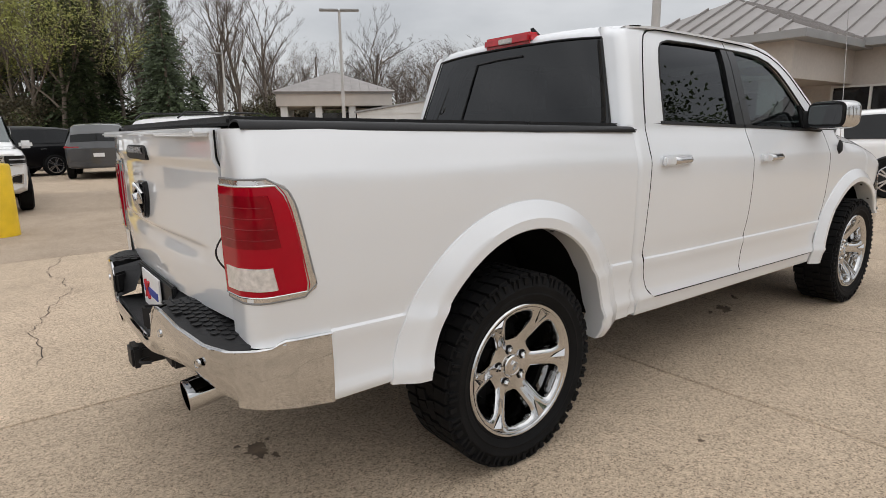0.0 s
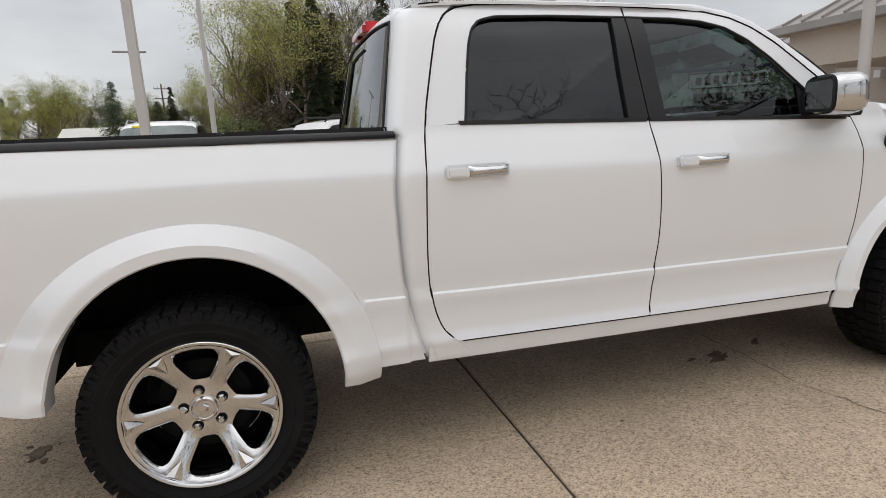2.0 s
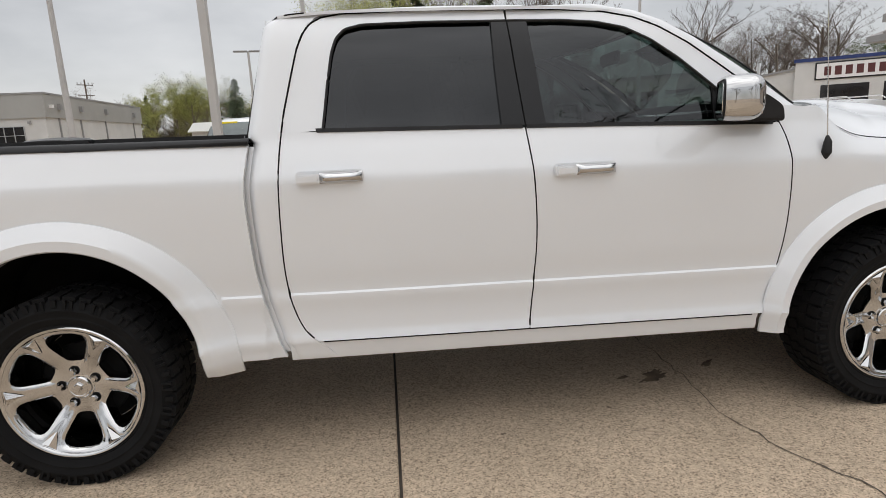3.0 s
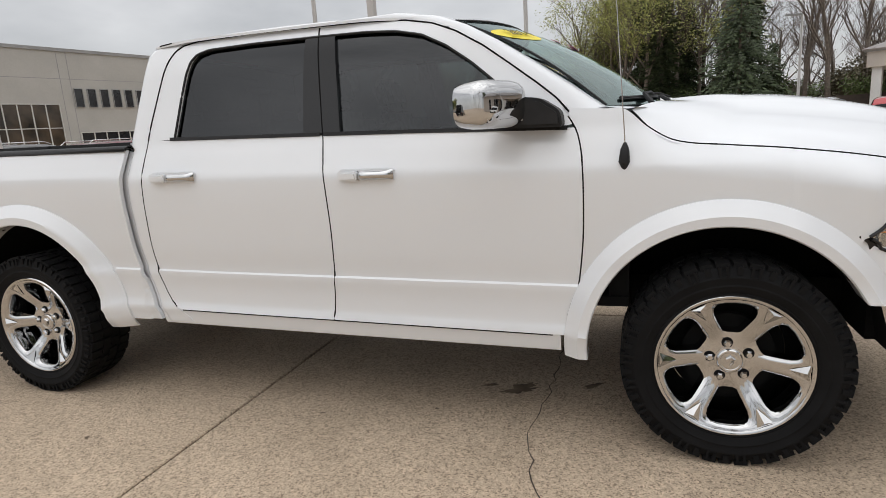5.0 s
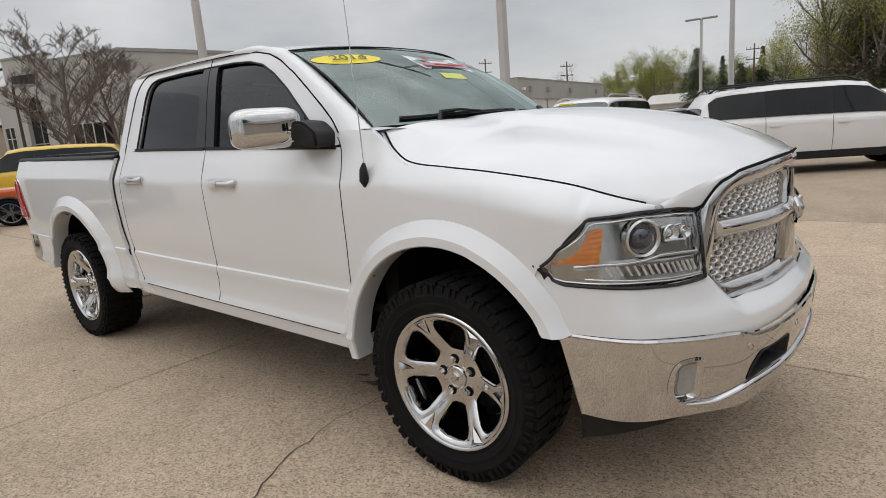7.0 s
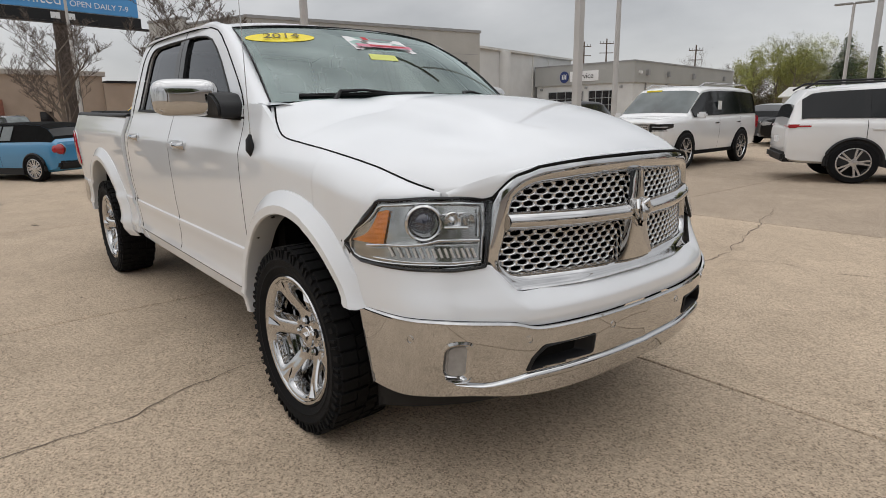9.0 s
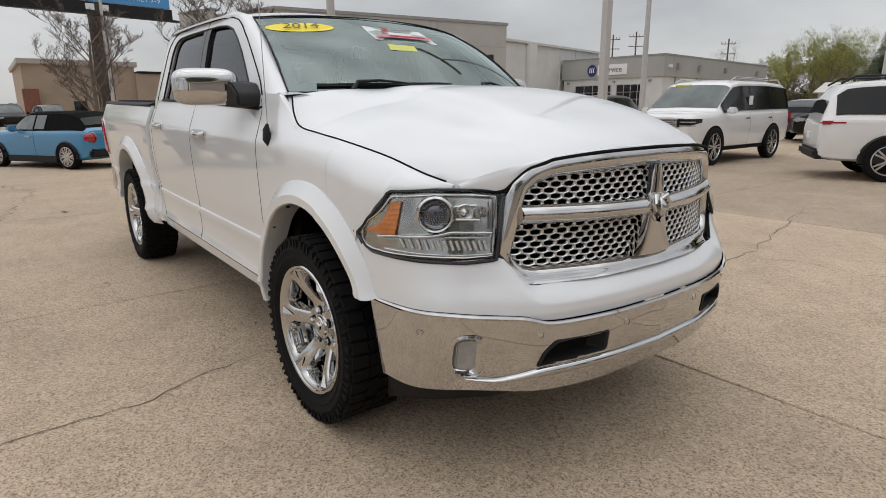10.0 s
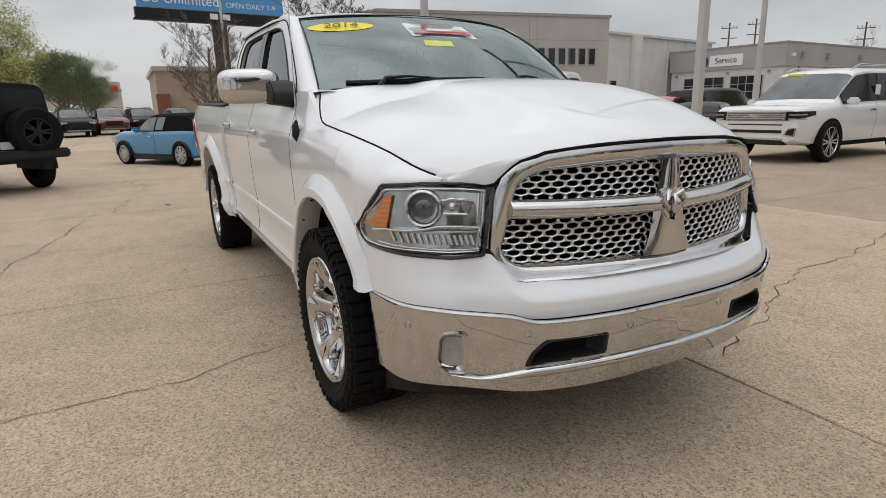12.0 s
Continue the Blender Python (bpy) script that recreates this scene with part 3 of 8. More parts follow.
    slab(bm, [MM @ Vector((p.x, -s * 0.056, p.y)) for p in rounded([(-0.14, -0.072), (0.14, -0.072), (0.14, 0.072), (-0.14, 0.072)], 0.04)], MM.to_3x3() @ Vector((0, -s * 0.006, 0)), 0.002)
    part("mirror_rim", bm, BLACK, mirror)
    bm = bmesh.new()
    slab(bm, [MM @ Vector((p.x, -s * 0.063, p.y)) for p in rounded([(-0.125, -0.06), (0.125, -0.06), (0.125, 0.06), (-0.125, 0.06)], 0.03)], MM.to_3x3() @ Vector((0, -s * 0.002, 0)))
    part("mirror_glass", bm, MIRROR, mirror, "mirror glass")
    bm = bmesh.new()
    slab(bm, [MM @ Vector((p.x, s * 0.072, p.y)) for p in rounded([(-0.11, -0.066), (0.11, -0.066), (0.12, -0.035), (-0.12, -0.035)], 0.012)], MM.to_3x3() @ Vector((0, s * 0.004, 0)), 0.002)
    part("mirror_lamp", bm, CLEAR_LENS, mirror, "clear lamp strip under the mirror")
    bm = bmesh.new()
    slab(bm, [(p.x, s * 0.97, p.y) for p in rounded([(2.73, 1.330), (2.965, 1.322), (2.955, 1.385), (2.88, 1.435), (2.74, 1.452)], 0.02)], (0, -s * 0.14, 0), 0.012)
    part("mirror_arm", bm, BLACK, mirror, "black mirror arm", smooth=40)

    # dark tubes in the door seams stand in for the shade in the gaps
    def seam(name, fn, z0, z1, n=40):
        bm = bmesh.new()
        tube(bm, [Vector((fn(z0 + (z1 - z0) * i / n), s * (half(fn(z0 + (z1 - z0) * i / n), z0 + (z1 - z0) * i / n) - 0.0035), z0 + (z1 - z0) * i / n)) for i in range(n + 1)], 0.0048, 6)
        part(name, bm, DARK, truck)
    seam("door_seal", rear_seam, 0.53, 1.79)
    seam("door_seal", mid_seam, 0.51, 1.83)
    seam("door_seal", front_seam, 0.47, 1.36)
    bm = bmesh.new()
    tube(bm, [Vector((x, s * (half(x, door_low(x) - 0.003) - 0.003), door_low(x) - 0.0025)) for x in [1.0 + 1.9 * i / 30 for i in range(31)]], 0.004, 6)
    part("door_seal", bm, DARK, truck)

# antenna on the right fender
bm = bmesh.new()
tube(bm, [(3.185, -0.915, 1.14), (3.185, -0.926, 1.18), (3.187, -0.928, 1.225), (3.188, -0.922, 1.25)], [0.004, 0.021, 0.016, 0.006], 12)
ant = part("antenna_base", bm, BLACK, truck, "black rubber antenna base")
bm = bmesh.new()
tube(bm, [(3.188, -0.922, 1.24), (3.16, -0.91, 1.75), (3.13, -0.90, 2.12)], [0.0026, 0.002, 0.0016], 6)
part("antenna_mast", bm, CHROME_DULL, ant)

# ---- roof, glass and hood ----
def roof(u, v):
    y = -0.70 + 1.40 * v
    k = abs(y) / 0.70
    xr = 0.865 + 0.05 * k ** 3
    xf = 2.66 - 0.20 * k ** 2.2
    x = xr + (xf - xr) * u
    z = curve(x, [(0.86, 1.858), (1.0, 1.886), (1.4, 1.902), (1.9, 1.897), (2.3, 1.872), (2.66, 1.815)])
    edge = curve(x, [(0.86, 1.836), (1.0, 1.848), (1.2, 1.855), (1.85, 1.848), (2.1, 1.838), (2.36, 1.80), (2.5, 1.76)])
    drop = k ** 3.2
    y *= 1 - 0.02 * max(0.0, (1.06 - x) / 0.19) ** 2 * k ** 3
    if x < 2.0:
        return Vector((x, y * (1 + 0.045 * k ** 8), z - (z - edge) * drop))
    return Vector((x, y * (1 + 0.045 * k ** 8 * (1 - (x - 2.0) / 0.7)), z - (z - edge) * drop * (1 - 0.35 * min(1, (x - 2.0) / 0.5))))


part("roof", flange(grid(roof, 40, 36), (0, 0, -0.012)), PAINT, truck, smooth=50)
# short dark tube from each rear glass corner onto the roof edge
for v in (0.0, 1.0):
    bm = bmesh.new()
    tube(bm, [rear_glass(v, 0.98, -0.004)] + [roof(0.02 + 0.05 * i / 6, v) + Vector((0, 0, -0.001)) for i in range(7)], 0.003, 6)
    part("roof_ditch_seal", bm, DARK, truck, "thin black line along the roof edge")


def shield(u, v, drop=0.0, shrink=0.0):
    k = (2 * u - 1) * (1 - shrink)
    top = Vector((2.655 - 0.165 * abs(k) ** 2.2, 0.688 * k, 1.813 - 0.022 * abs(k) ** 2.5))
    bot = Vector((3.36 - 0.245 * abs(k) ** 2.2, 0.785 * k, 1.395 - 0.004 * abs(k) ** 2))
    v = v * (1 - shrink) + shrink * 0.5
    p = bot.lerp(top, v)
    p += Vector((0.5, 0, 0.85)) * (math.sin(v * math.pi) * 0.035 - drop)
    return p


part("windshield", grid(lambda u, v: shield(u, v), 24, 14), WINDSHIELD, truck, smooth=60)
bm = bmesh.new()
rim_o = [(i / 24, 0.0) for i in range(24)] + [(1.0, i / 14) for i in range(14)] + [(1 - i / 24, 1.0) for i in range(24)] + [(0.0, 1 - i / 14) for i in range(14)]
ring_a = [bm.verts.new(shield(u, v, 0.003)) for u, v in rim_o]
ring_b = [bm.verts.new(shield(min(0.968, max(0.032, u)), min(0.985, max(0.075, v)), 0.003)) for u, v in rim_o]
for i in range(len(rim_o)):
    k = (i + 1) % len(rim_o)
    bm.faces.new((ring_a[i], ring_a[k], ring_b[k], ring_b[i]))
part("windshield_border", bm, BLACK, truck, "black printed windshield border")
bm = bmesh.new()
edge = [shield(0.0, i / 20, -0.004) for i in range(21)] + [shield(i / 20, 1.0, -0.004) for i in range(1, 21)] + [shield(1.0, 1 - i / 20, -0.004) for i in range(1, 21)]
tube(bm, edge, 0.0042, 6)
part("windshield_seal", bm, BLACK, truck)
part("cowl_panel", grid(lambda u, v: shield(u, 0.0) + Vector((0.13 * v - 0.02, 0, -0.020 - 0.05 * v)), 24, 3), BLACK, truck)
for y0, y1 in ((-0.62, 0.02), (0.05, 0.62)):
    bm = bmesh.new()
    pts = [shield(0.5 + (y0 + (y1 - y0) * i / 10) / 1.46, 0.045 + 0.02 * i / 10, -0.008) for i in range(11)]
    tube(bm, pts, [0.008] + [0.0065] * 9 + [0.004], 6)
    tube(bm, [p + Vector((0.006, 0, -0.006)) for p in pts], 0.004, 4)
    tube(bm, [pts[1] + Vector((0.09, 0.05, -0.03)), pts[2] + Vector((0.03, 0.03, 0.012)), pts[4] + Vector((0.01, 0, 0.016)), pts[6] + Vector((0, 0, 0.004))], [0.012, 0.010, 0.007, 0.004], 6)
    part("windshield_wiper", bm, BLACK, truck, "black wiper arm and blade")

# stickers inside the top of the windshield
def on_shield(cx, cz, w, h, ang=0.0, n=28, ellipse=True):
    out = []
    for i in range(n):
        q = 2 * math.pi * i / n
        a, b = (w / 2 * math.cos(q), h / 2 * math.sin(q)) if ellipse else (math.copysign(w / 2, math.cos(q)), math.copysign(h / 2, math.sin(q)))
        out.append((cx + a * math.cos(ang) - b * math.sin(ang), cz + a * math.sin(ang) + b * math.cos(ang)))
    return out


def decal(name, outline, material, lift, label=""):
    bm = bmesh.new()
    c = Vector((sum(p[0] for p in outline), sum(p[1] for p in outline))) / len(outline)
    mid = bm.verts.new(shield(0.5 + c.x / 1.42, c.y, lift))
    ring = [bm.verts.new(shield(0.5 + p[0] / 1.42, p[1], lift)) for p in outline]
    for i in range(len(ring)):
        bm.faces.new((mid, ring[i], ring[(i + 1) % len(ring)]))
    return part(name, bm, material, truck, label)


year = decal("year_sticker", on_shield(-0.525, 0.775, 0.33, 0.165), YELLOW_STICKER, -0.002, "yellow oval year sticker with black digits")
dealer = decal("dealer_sticker", [(-0.19, 0.83), (0.19, 0.80), (0.195, 0.57), (-0.195, 0.59)], WHITE_STICKER, -0.002, "white dealer sticker with red print")
decal("price_sticker", [(-0.156, 0.525), (0.0, 0.515), (-0.01, 0.435), (-0.170, 0.445)], LIME_STICKER, -0.002, "small yellow-green sticker")
def sticker_frame(y, v):
    p = shield(0.5 + y / 1.42, v, -0.006)
    ex = (shield(0.5 + (y + 0.08) / 1.42, v, -0.006) - shield(0.5 + (y - 0.08) / 1.42, v, -0.006)).normalized()
    ez = shield(0.5 + y / 1.42, v + 0.05, -0.006) - p
    ez = (ez - ex * ez.dot(ex)).normalized()
    return p, ex, ez


p0, ex, ez = sticker_frame(-0.525, 0.775)
M = Matrix((ex, ez, ex.cross(ez))).transposed().to_4x4()
writing("year_text", "2014", 0.095, YEAR_INK, year, Matrix.Translation(p0 + ex.cross(ez) * 0.0035) @ M, bold=0.001)
for dy, v, w, h, mm in ((0.03, 0.765, 0.15, 0.028, GREY_TRIM), (-0.075, 0.765, 0.035, 0.045, RED_INK), (0.0, 0.645, 0.36, 0.040, PINK_INK), (0.02, 0.645, 0.24, 0.016, RED_INK)):
    p0, ex, ez = sticker_frame(dy, v)
    bm = bmesh.new()
    lift = ex.cross(ez) * (0.001 if mm is PINK_INK else 0.003)
    slab(bm, [p0 + lift + ex * a * w / 2 + ez * b * h / 2 for a, b in ((-1, -1), (1, -1), (1, 1), (-1, 1))], ex.cross(ez) * 0.001)
    part("print_bar", bm, mm, dealer)

# rear window with its sliding section and the brake lamp above
part("rear_window", grid(lambda u, v: rear_glass(u, v), 20, 10), TINT_DARK, truck, smooth=60)
bm = bmesh.new()
tube(bm, [rear_glass(0.715, 0.10, -0.004), rear_glass(0.70, 0.5, -0.004), rear_glass(0.685, 0.84, -0.004), rear_glass(0.55, 0.865, -0.004), rear_glass(0.40, 0.87, -0.004)], 0.006, 6)
part("slider_frame", bm, BLACK, truck)
bm = bmesh.new()
tube(bm, [rear_glass(0, i / 10, -0.005) for i in range(11)] + [rear_glass(i / 12, 1, -0.005) for i in range(1, 13)] + [rear_glass(1, 1 - i / 10, -0.005) for i in range(1, 11)], 0.0055, 6)
part("rear_window_seal", bm, BLACK, truck)
part("cab_back_panel", grid(lambda u, v: Vector((0.745 + 0.01 * abs(2 * u - 1) ** 4, (2 * u - 1) * 0.83, 0.6 + 0.775 * v)), 12, 4), PAINT, truck)
part("roof_rear_edge", grid(lambda u, v: rear_glass(u, 1.0).lerp(roof(0, u) , v) + Vector((-0.012 * math.sin(v * math.pi), 0, 0)), 24, 4), PAINT, truck)
bm = bmesh.new()
box(bm, 0.806, 0.90, -0.19, 0.19, 1.818, 1.880, bevel=0.016)
brake = part("high_brake_lamp", bm, BRIGHT_RED, truck, "red high-mounted brake lamp")
part("cargo_lamp", boxes((0.801, 0.83, -0.055, 0.055, 1.834, 1.862), bevel=0.004), CLEAR_LENS, brake)
bm = bmesh.new()
slab(bm, [(1.02, 0.005, 1.885), (1.12, 0.005, 1.888), (1.03, 0.005, 1.942), (1.01, 0.005, 1.935)], (0, -0.012, 0), 0.004)
part("roof_antenna_fin", bm, BLACK_GLOSS, truck)


def hood(u, v):
    k = 2 * v - 1
    xr = 3.41 - 0.20 * abs(k) ** 2.4
    xf = 4.525 - 0.20 * abs(k) ** 2.6 - 0.02 * abs(k)
    x = xr + (xf - xr) * u
    edge_x = 3.21 + 1.095 * u
    w = hood_edge(edge_x)
    y = w * k
    top = curve(u, [(0, 1.402), (0.2, 1.395), (0.5, 1.355), (0.75, 1.30), (0.9, 1.250), (0.97, 1.212), (1.0, 1.186)])
    side_z = fender_top(edge_x)
    a = abs(k)
    bow = a ** lerp(u, [(0, 7.0), (0.08, 5.0), (0.25, 2.6)]) * 0.92 + 0.08 * a ** 12
    z = top + (side_z - top) * bow
    dome = 1 / (1 + math.exp((a - 0.50) * 60))
    z += 0.027 * dome * math.sin(math.pi * min(1, 0.12 + u * 0.95)) - 0.010 * (1 - dome) * math.sin(math.pi * u) * math.exp(-((a - 0.62) / 0.1) ** 2)
    return Vector((x, y, z))


part("hood", flange(grid(hood, 44, 64), (0, 0, -0.02)), PAINT, truck, "white hood with a raised centre", smooth=40)

# dark tube along each hood edge imitates the shaded gap to the fender
for s in SIDES:
    bm = bmesh.new()
    tube(bm, [hood(u / 60, 0 if s < 0 else 1) + Vector((0, s * 0.001, -0.004)) for u in range(59)], 0.0045, 6)
    part("hood_seal", bm, DARK, truck)


def hood_front(u, v):
    p = hood(1.0, u)
    a = abs(p.y)
    z = lerp(a, [(0, 1.176), (0.30, 1.168), (0.47, 1.150), (0.552, 1.120), (0.596, 1.074), (0.620, 1.046), (0.70, 1.052), (0.735, 1.054)])
    x = lerp(a, [(0, 4.545), (0.3, 4.515), (0.5, 4.455), (0.60, 4.40), (0.66, 4.362), (0.735, 4.315)])
    q = Vector((x + 0.002, p.y, z))
    m = p.lerp(q, v)
    return m + Vector((0.4, 0, 0.3)) * 0.012 * math.sin(v * math.pi)


part("hood_lip", grid(hood_front, 80, 4), PAINT, truck, smooth=40)
# dark tube under the lip imitates the shaded gap above the grille
bm = bmesh.new()
tube(bm, [hood_front(0.02 + 0.96 * i / 60, 1.0) + Vector((0.004, 0, 0.001)) for i in range(61)], 0.005, 6)
part("hood_seal", bm, DARK, truck)

# ---- front end ----
def nose(y, z):
    """How far forward the front face reaches at (y, z)."""
    a = abs(y)
    up = curve(a, [(0, 4.53), (0.3, 4.50), (0.5, 4.435), (0.61, 4.385), (0.74, 4.31), (0.84, 4.215), (0.89, 4.13), (0.925, 4.04), (0.935, 3.95)])
    lo = curve(a, [(0, 4.618), (0.3, 4.598), (0.58, 4.530), (0.75, 4.43), (0.84, 4.345), (0.886, 4.27), (0.91, 4.16), (0.918, 4.03), (0.92, 3.98)])
    t = min(1, max(0, (z - 0.66) / 0.38))
    return lo + (up - lo) * t




def bumper_top(a):
    return curve(a, [(0, 0.626), (0.3, 0.624), (0.5, 0.624), (0.565, 0.628), (0.595, 0.638), (0.63, 0.649), (0.75, 0.659), (0.85, 0.664), (0.92, 0.662)])


def front_half(u):
    """Plan parameter 0 .. 1 to signed half width, dense at the corners."""
    k = 2 * u - 1
    return math.copysign(0.916 * (1 - (1 - abs(k)) ** 1.7), k)


def fascia(u, v):
    k = 2 * u - 1
    side = math.copysign(1, k)
    if abs(k) < 0.82:
        a = 0.910 * (1 - (1 - abs(k) / 0.82) ** 1.6)
        t = 0.0
    else:
        a, t = 0.910, (abs(k) - 0.82) / 0.18
    z0 = bumper_top(a) + 0.010
    z1 = lerp(a, [(0, 0.748), (0.4, 0.742), (0.56, 0.742), (0.578, 0.748), (0.645, 0.836), (0.665, 0.842), (0.75, 0.836), (0.88, 0.830), (0.92, 0.83)])
    xe = nose(a, 0.70)
    xe += (3.93 - xe) * t
    if t > 0:
        z1 = lerp(xe, [(3.99, 0.885), (4.05, 0.832), (4.15, 0.830)])
    z = z0 + (z1 - z0) * v
    out = 0.012 * math.exp(-((z - 0.70) / 0.05) ** 2) * (1 - t)
    back = 0.045 * max(0, (v - 0.5) / 0.5) ** 1.3 * max(0, 1 - (a / 0.68) ** 6)
    x = nose(a, z) if t == 0 else nose(a, z) + (3.535 + math.sqrt(max(0.01, 0.580 ** 2 - (z - 0.42) ** 2)) - nose(a, z)) * t
    return Vector((x + out - back, side * (a + 0.012 * math.sin(t * math.pi / 2)), z))


part("front_fascia", grid(fascia, 100, 18), PAINT, truck, "white upper bumper cover", smooth=50)


def bumper_low(a):
    return curve(a, [(0, 0.362), (0.5, 0.370), (0.75, 0.395), (0.86, 0.392), (0.9, 0.388), (0.92, 0.395)])


def bumper_x(y, z):
    a = abs(y)
    z0, z1 = bumper_low(a), bumper_top(a)
    v = min(1, max(0, (z - z0) / (z1 - z0)))
    return max(nose(y, 0.6) + 0.014 - 0.055 * (1 - v) ** 2.2 * (1 - 0.5 * a), 4.032 + 0.075 * (1 - v))


def bumper(u, v):
    y = front_half(u) * 1.004
    z = bumper_low(abs(y)) + (bumper_top(abs(y)) - bumper_low(abs(y))) * v
    return Vector((bumper_x(y, z), y, z))


def inside(p, poly):
    hit = False
    for (x0, y0), (x1, y1) in zip(poly, poly[1:] + poly[:1]):
        if (y0 > p[1]) != (y1 > p[1]) and p[0] < (x1 - x0) * (p[1] - y0) / (y1 - y0) + x0:
            hit = not hit
    return hit


VENT = rounded([(0.318, 0.492), (0.574, 0.479), (0.556, 0.525), (0.518, 0.558), (0.318, 0.562)], 0.012)
FOG = rounded([(0.752, 0.458), (0.806, 0.455), (0.822, 0.50), (0.818, 0.570), (0.80, 0.588), (0.752, 0.590)], 0.022)


def grown(poly, d):
    c = sum((Vector(p) for p in poly), Vector((0, 0))) / len(poly)
    return [Vector(p) + (Vector(p) - c).normalized() * d for p in poly]


bm = grid(bumper, 200, 36)
holes = [[tuple(p) for p in grown(VENT, 0.004)], [tuple(p) for p in grown(FOG, 0.004)]]
bmesh.ops.delete(bm, geom=[f for f in bm.faces if any(inside((abs(c.y), c.z), h) for c in [f.calc_center_median()] for h in holes)], context="FACES")
front_bumper = part("front_bumper", bm, CHROME, truck, "chrome front bumper", smooth=40)
bm = bmesh.new()
tube(bm, [Vector(bumper(i / 80, 1.0)) + Vector((0.002, 0, 0.002)) for i in range(81)], 0.008, 6)
part("bumper_trim", bm, CHROME, front_bumper, "bright chrome edge strip")


def pocket(name, poly, s, depth, wall, back, label, shear=0.0):
    bm = bmesh.new()
    c = sum((Vector(p) for p in poly), Vector((0, 0))) / len(poly)
    rings = []
    for d, f, deep in ((0.013, 1, -0.002), (0.004, 1, -0.006), (-0.002, 1, -0.002), (-0.004, 0.96, depth * 0.6), (-0.01, 0.86, depth)):
        ring = []
        for p in grown(poly, d):
            q = c + (p - c) * f
            ring.append(bm.verts.new((bumper_x(q.x, q.y) - deep, s * (q.x - shear * max(0, deep)), q.y)))
        rings.append(ring)
    n = len(poly)
    for a, b in zip(rings, rings[1:]):
        for i in range(n):
            bm.faces.new((a[i], a[(i + 1) % n], b[(i + 1) % n], b[i]))
    bm.faces.new(rings[-1]).material_index = 1
    return part(name, bm, [wall, back], front_bumper, label, smooth=35)


for s in SIDES:
    pocket("bumper_vent", VENT, s, 0.05, BLACK, DARK, "black air inlet")
    pocket("fog_lamp_recess", FOG, s, 0.03, CHROME, CHROME_DULL, "chrome fog lamp recess")
    bm = bmesh.new()
    lens = grown(FOG, -0.010)
    slab(bm, [(bumper_x(p.x - 0.007, p.y + 0.004) - 0.010, s * (p.x - 0.007), p.y + 0.004) for p in lens], (-0.02, 0, 0), 0.004)
    part("fog_lamp", bm, FOG_LENS, front_bumper, "frosted fog lamp lens", smooth=40)
    for a, z in ((0.884, 0.599), (0.582, 0.593), (0.22, 0.578)):
        bm = bmesh.new()
        c = Vector((bumper_x(a, z), s * a, z))
        n = Vector((1, s * lerp(a, [(0, 0), (0.3, 0.15), (0.58, 0.5), (0.75, 0.8), (0.884, 2.4)]), 0)).normalized()
        revolve(bm, [(0.0, 0.0012), (0.0085, 0.0012), (0.009, -0.001), (0.011, -0.001), (0.0115, 0.0022), (0.0135, 0.0022), (0.014, -0.004)], 24, "x")
        bmesh.ops.transform(bm, matrix=Matrix.Translation(c) @ n.to_track_quat("X", "Z").to_matrix().to_4x4(), verts=bm.verts[:])
        part("parking_sensor", bm, CHROME, front_bumper)
# bright lower lip and black air dam
def lip_z(u, v):
    a = abs(2 * u - 1) * 0.79
    return lerp(a, [(0, 0.452), (0.35, 0.456), (0.57, 0.452), (0.70, 0.430), (0.79, 0.446)]) + (v - 0.5) * lerp(a, [(0, 0.036), (0.55, 0.036), (0.70, 0.020), (0.79, 0.008)])


part("bumper_lip", flange(grid(lambda u, v: Vector((bumper_x((2 * u - 1) * 0.79, lip_z(u, v)) + 0.004 + 0.014 * math.sin(v * math.pi), (2 * u - 1) * 0.79, lip_z(u, v))), 60, 6), (-0.03, 0, 0)), CHROME, front_bumper, "bright chrome lower lip", smooth=50)
part("air_dam", grid(lambda u, v: Vector((max(nose(front_half(u) * 0.97, 0.6) - 0.17 - 0.04 * (1 - v), 4.095), front_half(u) * 0.975, 0.285 + 0.135 * v)), 60, 4), BLACK, truck, "black air dam")

# headlamps
def bulb_ring(c, n, prof, seg=32):
    bm = bmesh.new()
    revolve(bm, prof, seg, "x")
    bmesh.ops.transform(bm, matrix=Matrix.Translation(c) @ n.to_track_quat("X", "Z").to_matrix().to_4x4(), verts=bm.verts[:])
    return bm


